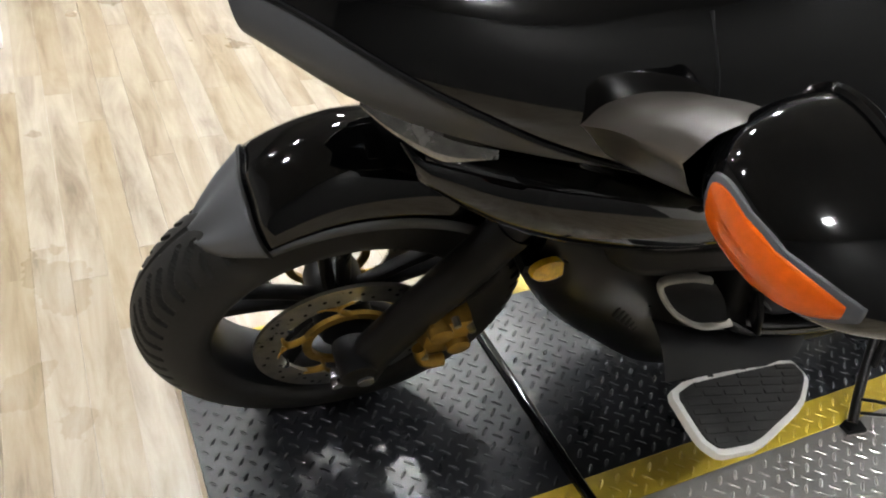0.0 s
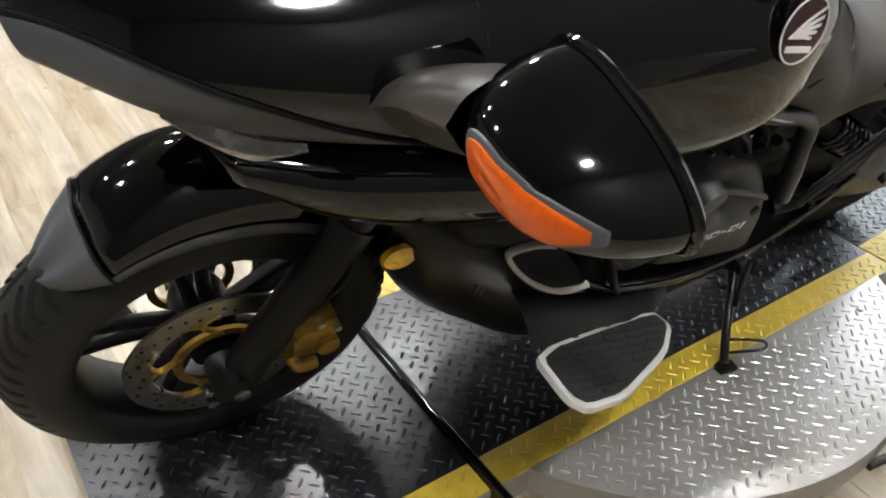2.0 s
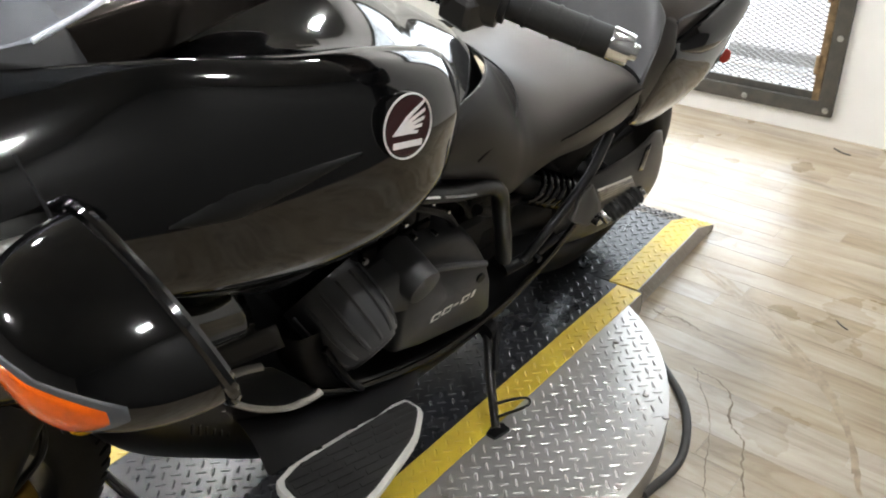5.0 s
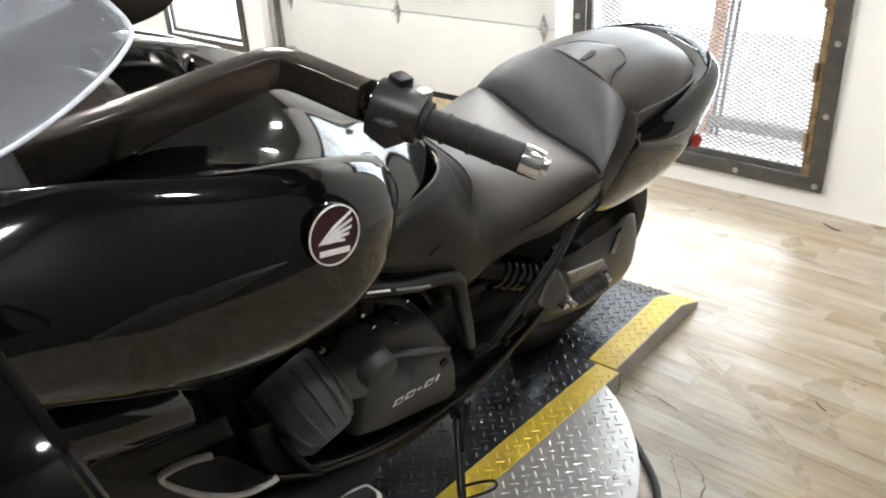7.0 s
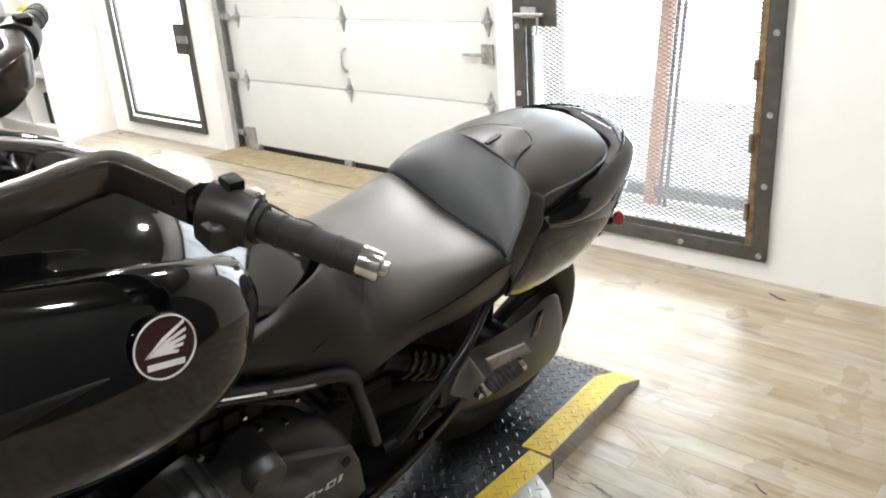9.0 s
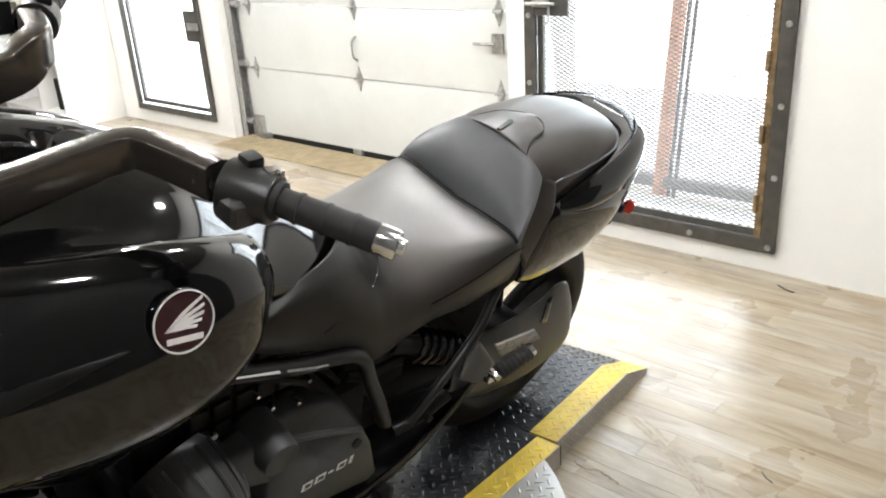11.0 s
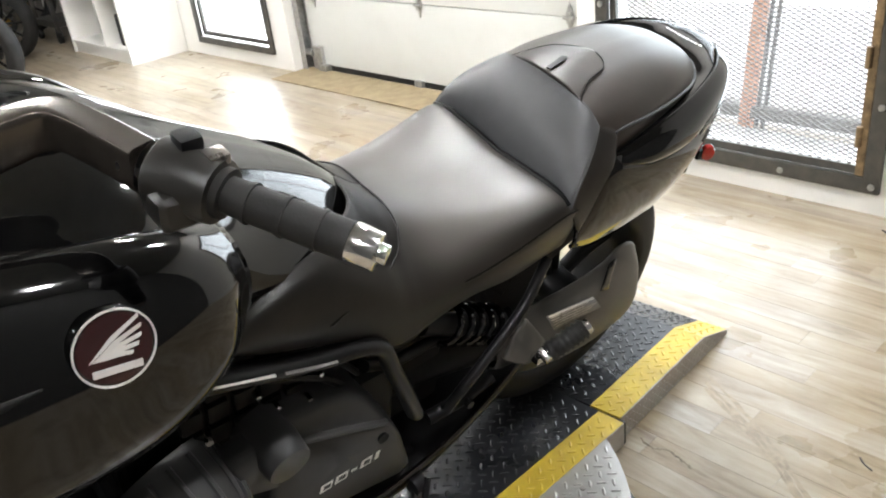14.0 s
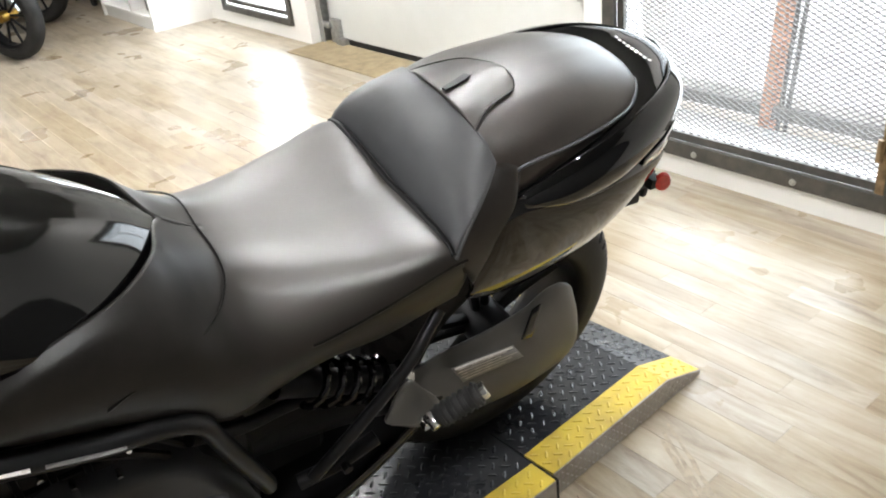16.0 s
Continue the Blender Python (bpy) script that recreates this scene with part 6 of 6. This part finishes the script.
for (bx, by, bz) in ((0.80, -0.150, 0.70), (0.72, -0.155, 0.60), (1.0, -0.165, 0.345)):
    part("engine_bolt", cyl((bx, by, bz), (bx, by - 0.008, bz), 0.006, n=6), STEEL, bike)
guard = tube([(0.60, -0.215, 0.515), (0.625, -0.235, 0.46), (0.655, -0.235, 0.40), (0.69, -0.225, 0.352), (0.665, -0.222, 0.385), (0.635, -0.222, 0.43), (0.61, -0.215, 0.50)], 0.006, 8, 5)
part("engine_guard", guard, MATTE, bike, "slim black pedal bracket")

# frame pipe
fp = part("frame_pipe", tube([(0.64, -0.205, 0.800), (0.74, -0.205, 0.765), (0.86, -0.200, 0.715), (0.955, -0.196, 0.685), (0.995, -0.196, 0.655), (1.015, -0.197, 0.60), (1.045, -0.200, 0.52), (1.07, -0.198, 0.45)], 0.019, 12, 6, 0.75, (0, 1, 0)), PAN, bike, "black frame tube")
part("pipe_label", tube([(0.70, -0.2215, 0.786), (0.76, -0.2205, 0.762), (0.80, -0.2205, 0.746)], 0.0042, 8, 4, 0.4, (0, 1, 0)), SILVER, fp, "pale printed strip")
part("pipe_label", tube([(0.815, -0.220, 0.739), (0.87, -0.218, 0.716), (0.90, -0.216, 0.705)], 0.004, 8, 4, 0.4, (0, 1, 0)), STICK, fp)
part("sub_frame", tube([(1.40, -0.160, 0.615), (1.37, -0.172, 0.592), (1.32, -0.188, 0.549), (1.23, -0.197, 0.476), (1.142, -0.200, 0.403)], 0.0105, 12), PAN, bike, "black sub-frame tube")
part("hose", tube([(0.98, -0.17, 0.60), (1.06, -0.15, 0.545), (1.14, -0.14, 0.53), (1.22, -0.13, 0.50)], 0.011, 10), MATTE, bike)
part("lower_link", join(tube([(1.13, -0.17, 0.36), (1.20, -0.18, 0.375), (1.27, -0.185, 0.40)], 0.014, 10), cyl((1.205, -0.19, 0.378), (1.205, -0.205, 0.378), 0.009, n=6)), MATTE, bike)

# shock
s0, s1 = Vector((1.12, -0.135, 0.585)), Vector((1.345, -0.135, 0.455))
sh = part("shock_absorber", cyl(s0, s1, 0.022, n=20, bevel=0.003), MATTE, bike, "rear shock absorber")
sd = (s1 - s0).normalized()
sx = sd.cross(Vector((0, 1, 0))).normalized()
sy = sx.cross(sd).normalized()
coil = [s0.lerp(s1, 0.18 + 0.72 * k / 72) + (sx * math.cos(k * 2 * math.pi / 12) + sy * math.sin(k * 2 * math.pi / 12)) * 0.036 for k in range(73)]
part("coil_spring", tube(coil, 0.0065, 8, 1), GLOSS, sh, "black coil spring")
part("shock_end", cyl(s1, s1 + sd * 0.02, 0.018, n=12), STEEL, sh)

# final drive, swing arm and passenger peg
pod = []
for x, zb, zt, yo in ((1.335, 0.310, 0.405, 0.140), (1.43, 0.252, 0.452, 0.158), (1.53, 0.238, 0.470, 0.170), (1.61, 0.231, 0.486, 0.173), (1.66, 0.229, 0.508, 0.171), (1.71, 0.229, 0.496, 0.166), (1.748, 0.236, 0.450, 0.159), (1.770, 0.262, 0.385, 0.150), (1.776, 0.300, 0.345, 0.142)):
    h = zt - zb
    pod.append([(x, -yo + 0.03, zb), (x, -yo + 0.006, zb + 0.20 * h), (x, -yo, zb + 0.50 * h), (x, -yo + 0.010, zb + 0.82 * h), (x, -yo + 0.030, zt)])
fdp = part("final_drive", sheet(pod, 6, 6), PODM, bike, "matte dark grey pointed rear drive housing", 60)
solid(fdp, 0.004, -1.0)
slot = sheet([[(1.586, -0.1725, 0.444), (1.616, -0.1565, 0.492)], [(1.612, -0.1715, 0.436), (1.637, -0.1555, 0.496)]], 4, 4)
solid(part("housing_slot", slot, GLOSS, fdp, "dark recess"), 0.003, 0.0)


def on_sticker(u, v, lift=0.0):
    """Point on the sticker: u along it, v down it, 0 to 1."""
    top = Vector((1.441, -0.1560, 0.438)).lerp(Vector((1.571, -0.1680, 0.433)), u)
    low = Vector((1.464, -0.1660, 0.394)).lerp(Vector((1.595, -0.1775, 0.396)), u)
    return top.lerp(low, v) + Vector((0, -lift, 0.3 * lift))


stp = part("caution_sticker", grid([[on_sticker(u, v) for v in (0.0, 0.5, 1.0)] for u in (0.0, 0.33, 0.67, 1.0)]), STICK, fdp, "grey caution sticker with unreadable print")
solid(stp, 0.001, 0.0)
for k in range(6):
    u0, u1 = 0.03 + 0.02 * (k % 2), 0.97 - 0.12 * (k % 3)
    v0 = 0.03 + 0.155 * k
    part("print_bar", grid([[on_sticker(u, v, 0.0012) for v in (v0, v0 + (0.13 if k == 0 else 0.06))] for u in np.linspace(u0, u1, 4)]), LABEL if k == 0 else STEEL, fdp)
part("swing_arm", join(tube([(1.06, -0.07, 0.40), (1.25, -0.085, 0.385), (1.45, -0.11, 0.35), (1.66, -0.11, 0.32)], 0.045, 14, 5, 0.7), tube([(1.06, 0.07, 0.40), (1.25, 0.085, 0.385), (1.45, 0.125, 0.35), (1.66, 0.125, 0.32)], 0.04, 14, 5, 0.7)), MATTE, bike, "black swing arm")
pk = part("peg_bracket", sheet([[(1.296, -0.195, 0.500), (1.315, -0.200, 0.535), (1.322, -0.199, 0.534)], [(1.283, -0.202, 0.478), (1.330, -0.208, 0.487), (1.350, -0.206, 0.494)], [(1.274, -0.204, 0.463), (1.320, -0.214, 0.440), (1.374, -0.212, 0.457)], [(1.282, -0.208, 0.452), (1.330, -0.219, 0.426), (1.366, -0.218, 0.430)]], 4, 4), PODM, bike, "grey satin metal passenger peg bracket")
solid(pk, 0.008, 0.0)
p0, p1 = Vector((1.345, -0.250, 0.474)), Vector((1.412, -0.270, 0.519))
pg = cyl(p0, p1, 0.019, 0.017, 14, 0.003)
peg = part("passenger_peg", pg, PAD, bike, "black ribbed passenger foot peg, folded up")
for k in range(7):
    q = p0.lerp(p1, (k + 0.6) / 7.4)
    part("peg_rib", cyl(q, q + (p1 - p0).normalized() * 0.005, 0.022, 0.020, 14), PAD, peg)
part("peg_cap", cyl(p1, p1 + (p1 - p0).normalized() * 0.010, 0.016, 0.014, 14, 0.003), CHROME, peg, "chrome end cap")
part("peg_pivot", join(cyl((1.335, -0.235, 0.475), (1.34, -0.262, 0.468), 0.012, n=12, bevel=0.002), box(1.325, 1.35, -0.245, -0.225, 0.445, 0.462, 0.003)), CHROME, peg)
part("inner_guard", both([(1.02, [(0, 0.70), (0.10, 0.69), (0.125, 0.60), (0.10, 0.50), (0, 0.50)]), (1.25, [(0, 0.68), (0.09, 0.67), (0.11, 0.62), (0.09, 0.57), (0, 0.57)]), (1.48, [(0, 0.70), (0.09, 0.69), (0.12, 0.66), (0.09, 0.63), (0, 0.63)])]), MATTE, bike)

# ---------------------------------------------------------------- far corner of the shop
unit = thing("shelf_unit", "white open shelf unit with a cloth on a shelf", "shelf unit")
SX0, SX1, SY0, SY1 = 3.80, 4.28, 6.60, 7.75
part("side_panel", box(SX0, SX1, SY0, SY0 + 0.03, 0, 2.0, 0.003), WALL, unit)
part("side_panel", box(SX0, SX1, SY1 - 0.03, SY1, 0, 2.0, 0.003), WALL, unit)
part("back_panel", box(SX1 - 0.02, SX1 - 0.001, SY0 + 0.03, SY1 - 0.03, 0.08, 1.98), WALL, unit)
part("plinth", box(SX0 + 0.02, SX1 - 0.02, SY0 + 0.031, SY1 - 0.031, 0, 0.08), WALL, unit)
for z in (0.08, 0.50, 0.95, 1.45, 1.97):
    part("shelf", box(SX0 + 0.004, SX1 - 0.02, SY0 + 0.031, SY1 - 0.031, z, z + 0.03, 0.003), WALL, unit)
part("upright", box(SX0 + 0.002, SX1 - 0.02, SY0 + 0.42, SY0 + 0.45, 0.11, 1.97, 0.003), WALL, unit)
rngc = random.Random(3)
cl = [[(3.78 + 0.12 * i, 6.74 + 0.07 * j, 0.985 + 0.05 * rngc.random() * (1 if 0 < i < 4 else 0.6) - (0.12 if i == 0 else 0)) for j in range(5)] for i in range(4)]
cloth = obj("cloth", sheet(cl, 5, 5), TOWEL, smooth=60)
tagged(solid(cloth, 0.008, 1.0), "crumpled yellow-green cloth lying on the shelf", "cloth")
tagged(obj("storage_box", box(3.88, 4.14, 6.70, 6.90, 0.111, 0.36, 0.012), MATTE), "black box standing in the white shelf", "box")
tagged(obj("storage_box", box(3.9, 4.15, 7.1, 7.4, 0.531, 0.72, 0.012), BLUE), "blue box standing in the white shelf", "box")

cart = thing("tool_cart", "grey steel tool cart on castors", "tool cart")
for x in (3.90, 4.20):
    for y in (8.30, 8.80):
        part("leg", box(x - 0.02, x + 0.02, y - 0.02, y + 0.02, 0.10, 0.95, 0.003), IRON, cart)
        part("castor", join(cyl((x - 0.018, y, 0.05), (x + 0.018, y, 0.05), 0.05, n=20, bevel=0.005), box(x - 0.022, x + 0.022, y - 0.015, y + 0.02, 0.05, 0.11, 0.003)), RUBBER, cart)
for z in (0.14, 0.55, 0.93):
    part("tray", box(3.88, 4.22, 8.28, 8.82, z, z + 0.06, 0.006), IRON, cart)


def parked(m, tank, label):
    """A naked motorcycle seen from far off: wheels, fork, engine, tank, seat and pipes."""
    b = thing("parked_motorcycle", label, "motorcycle", group="parked motorcycles")
    for x, w in ((0.0, 0.12), (1.45, 0.17)):
        prof = [(0.31 - 0.055 * (1 - math.cos(a) ** 0.7 if math.cos(a) > 0 else 1), w / 2 * math.sin(a)) for a in np.linspace(-1.4, 1.4, 11)]
        wl = part("tyre", lathe(prof + [(0.225, w * .45), (0.225, -w * .45)], 48, (x, 0, 0.31)), RUBBER, b, "black tyre")
        part("rim", lathe([(0.226, -0.04), (0.226, 0.04), (0.205, 0.03), (0.205, -0.03)], 40, (x, 0, 0.31)), MATTE, b)
        part("brake_disc", lathe([(0.10, -0.07), (0.145, -0.07), (0.145, -0.064), (0.10, -0.064)], 40, (x, 0, 0.31)), STEEL, b)
        for k in range(10):
            a = 2 * math.pi * k / 10
            part("spoke", cyl((x + 0.03 * math.cos(a), 0, 0.31 + 0.03 * math.sin(a)), (x + 0.21 * math.cos(a), 0, 0.31 + 0.21 * math.sin(a)), 0.010, n=8), MATTE, b)
        part("hub", cyl((x, -0.07, 0.31), (x, 0.07, 0.31), 0.04, n=20, bevel=0.004), GOLD if x == 0 else MATTE, b)
    for s in (-1, 1):
        part("fork_leg", tube([(0.0, s * 0.10, 0.31), (0.16, s * 0.10, 0.62), (0.28, s * 0.10, 0.92)], 0.024, 12), CHROME, b)
        part("handlebar", tube([(0.30, s * 0.05, 1.0), (0.38, s * 0.22, 1.05), (0.48, s * 0.38, 1.03)], 0.013, 10), CHROME, b)
        part("exhaust", tube([(0.55, s * 0.13, 0.45), (0.70, s * 0.16, 0.30), (1.1, s * 0.18, 0.28), (1.6, s * 0.19, 0.34)], 0.04, 14), CHROME, b)
    part("headlight", both([(0.12, [(0, 0.98), (0.07, 0.96), (0.09, 0.88), (0.06, 0.81), (0, 0.79)]), (0.24, [(0, 0.97), (0.06, 0.95), (0.08, 0.88), (0.05, 0.82), (0, 0.80)])]), CHROME, b)
    part("engine", join(box(0.48, 0.95, -0.17, 0.17, 0.25, 0.55, 0.04, 3), cyl((0.60, -0.16, 0.50), (0.52, -0.16, 0.75), 0.08, n=20, bevel=0.01), cyl((0.80, -0.14, 0.50), (0.88, -0.14, 0.75), 0.08, n=20, bevel=0.01)), STEEL, b, "bare metal engine")
    part("fuel_tank", both([(0.38, [(0, 0.98), (0.08, 0.96), (0.12, 0.88), (0.08, 0.80), (0, 0.80)]), (0.65, [(0, 1.0), (0.11, 0.98), (0.16, 0.88), (0.10, 0.80), (0, 0.80)]), (0.92, [(0, 0.88), (0.06, 0.87), (0.09, 0.83), (0.06, 0.79), (0, 0.79)])]), tank, b)
    part("seat", both([(0.9, [(0, 0.83), (0.09, 0.82), (0.11, 0.77), (0, 0.74)]), (1.15, [(0, 0.79), (0.14, 0.78), (0.15, 0.73), (0, 0.70)]), (1.55, [(0, 0.86), (0.10, 0.85), (0.11, 0.80), (0, 0.78)])]), LEATHER, b)
    fr = [[(1.45 + 0.36 * math.cos(a), y, 0.31 + 0.36 * math.sin(a)) for y in (-0.09, -0.05, 0.05, 0.09)] for a in np.linspace(radians(20), radians(150), 14)]
    solid(part("rear_fender", grid(fr), tank, b), 0.006)
    b.matrix_world = m
    return b


parked(pose(2.88, 6.83, 0, 0, 0, 118), GLOSS, "parked motorcycle with a black front wheel and gold hub")
parked(pose(3.38, 8.03, 0, 0, 0, 128), GLOSS, "parked black cruiser with chrome engine and pipes")
parked(pose(2.2, 8.3, 0, 0, 0, 110), DARKRED, "parked dark red cruiser with chrome pipes")
parked(pose(1.2, 8.2, 0, 0, 0, 100), GLOSS, "parked black cruiser with chrome engine and pipes")
parked(pose(3.95, 9.2, 0, 0, 0, 178), GLOSS, "parked black cruiser with chrome engine and pipes")

stand2 = thing("display_base", "low dark display base with a white edge strip", "display base")
part("body", box(-0.55, 0.36, 3.62, 4.4, 0, 0.5, 0.006), MATTE, stand2)
part("edge_strip", box(-0.55, 0.40, 3.50, 3.619, 0, 0.06, 0.004), WALL, stand2, "white edge strip")
part("edge_strip", box(0.361, 0.395, 3.62, 4.4, 0, 0.52, 0.004), WALL, stand2, "white edge strip")

# worn marks on the floor
rngm = random.Random(8)


def mark(name, pts, w0, w1, z, material, label, category, jitter=0.003):
    """A thin uneven strip lying on the floor along a line."""
    L = spline([(x, y, 0.0) for x, y in pts], 7)
    V, F = [], []
    for i, p in enumerate(L):
        q = L[min(i + 1, len(L) - 1)] - L[max(i - 1, 0)]
        n = np.array([-q[1], q[0], 0.0]) / (np.hypot(q[0], q[1]) + 1e-9)
        w = w0 + (w1 - w0) * rngm.random()
        s = n * jitter * (rngm.random() - 0.5)
        a, b = p + s - n * w, p + s + n * w
        V += [(a[0], a[1], z), (b[0], b[1], z)]
        if i:
            F.append((2 * i - 2, 2 * i - 1, 2 * i + 1, 2 * i))
    me = bpy.data.meshes.new(name)
    me.from_pydata(V, [], F)
    return tagged(obj(name, me, material, smooth=0), label, category)


CL = "thin dark crack in the vinyl floor"
mark("floor_crack", [(2.572, 1.21), (2.561, 1.166), (2.575, 1.134), (2.564, 1.092), (2.556, 1.062)], 0.001, 0.004, 0.0033, CRACK, CL, "floor crack", 0.006)
mark("floor_crack", [(2.402, 1.009), (2.399, 0.978), (2.395, 0.938), (2.35, 0.886), (2.275, 0.86), (2.237, 0.812), (2.162, 0.783), (2.085, 0.748)], 0.0006, 0.003, 0.0033, CRACK, CL, "floor crack", 0.007)
mark("floor_crack", [(2.395, 0.995), (2.365, 0.977), (2.281, 0.912), (2.191, 0.871), (2.102, 0.84), (2.036, 0.81)], 0.0004, 0.0013, 0.0034, CRACK, CL, "floor crack", 0.006)
for dx in (-0.022, 0.0, 0.03):
    mark("tyre_mark", [(x + dx, y + dx * 0.5) for x, y in ((2.857, 1.202), (2.784, 1.068), (2.702, 0.94), (2.608, 0.828), (2.532, 0.739), (2.391, 0.636), (2.256, 0.58))], 0.003, 0.007, 0.0024 + dx * 0.004, TRACK, "faint brown tyre scuff curving over the floor", "tyre mark", 0.004)
tagged(obj("loose_tie", tube([(3.93, 1.17, 0.004), (3.905, 1.13, 0.004), (3.90, 1.10, 0.004)], 0.0028, 6), CABLE), "short black scrap lying on the floor", "scrap")
tagged(obj("loose_tie", tube([(2.815, 0.80, 0.003), (2.80, 0.785, 0.003), (2.79, 0.765, 0.003)], 0.0018, 6), CABLE), "short black scrap lying on the floor", "scrap")

# planks of the floor
PW, PL = 0.078, 0.92
part("screed", box(-3.4, 4.7, -0.55, 10.2, -0.06, -0.0035), UNDER, floor)


def plank_mesh():
    V = [(0.00012, 0.00012, 0), (PW - 0.00012, 0.00012, 0), (PW - 0.00012, PL - 0.00012, 0), (0.00012, PL - 0.00012, 0)]
    b = 0.0004
    V = [(x, y, -0.0035) for x, y, z in V] + [(x, y, 0.0008) for x, y, z in V] + [(0.00012 + b, 0.00012 + b, 0.0014), (PW - 0.00012 - b, 0.00012 + b, 0.0014), (PW - 0.00012 - b, PL - 0.00012 - b, 0.0014), (0.00012 + b, PL - 0.00012 - b, 0.0014)]
    F = [(8, 9, 10, 11)]
    for k in range(4):
        j = (k + 1) % 4
        F += [(k, j, 4 + j, 4 + k), (4 + k, 4 + j, 8 + j, 8 + k)]
    return V, F


PV, PF = plank_mesh()
pm = bpy.data.meshes.new("plank")
pm.from_pydata(PV, [], PF)
pm.materials.append(WOOD)
rngp = random.Random(11)
RV, RF = [], []
count = 0
for i in range(int(8.1 / PW) + 1):
    x = -3.4 + i * PW
    y = -0.55 - PL * rngp.random()
    while y < 10.2:
        near = (-0.5 < x < 0.7 and 0.9 < y + PL / 2 < 3.6) or (1.9 < x < 4.0 and 0.3 < y + PL / 2 < 4.2)
        if near and count < 300:
            o = new("plank", pm)
            o.parent = floor
            o.location = (x, y, 0)
            count += 1
        else:
            n = len(RV)
            RV += [(a + x, min(max(b + y, -0.60), 10.25), c) for a, b, c in PV]
            RF += [tuple(n + k for k in f) for f in PF]
        y += PL
rm = bpy.data.meshes.new("planks")
rm.from_pydata(RV, [], RF)
tagged(obj("planks_far", rm, WOODS, floor, smooth=0), kind="stuff")
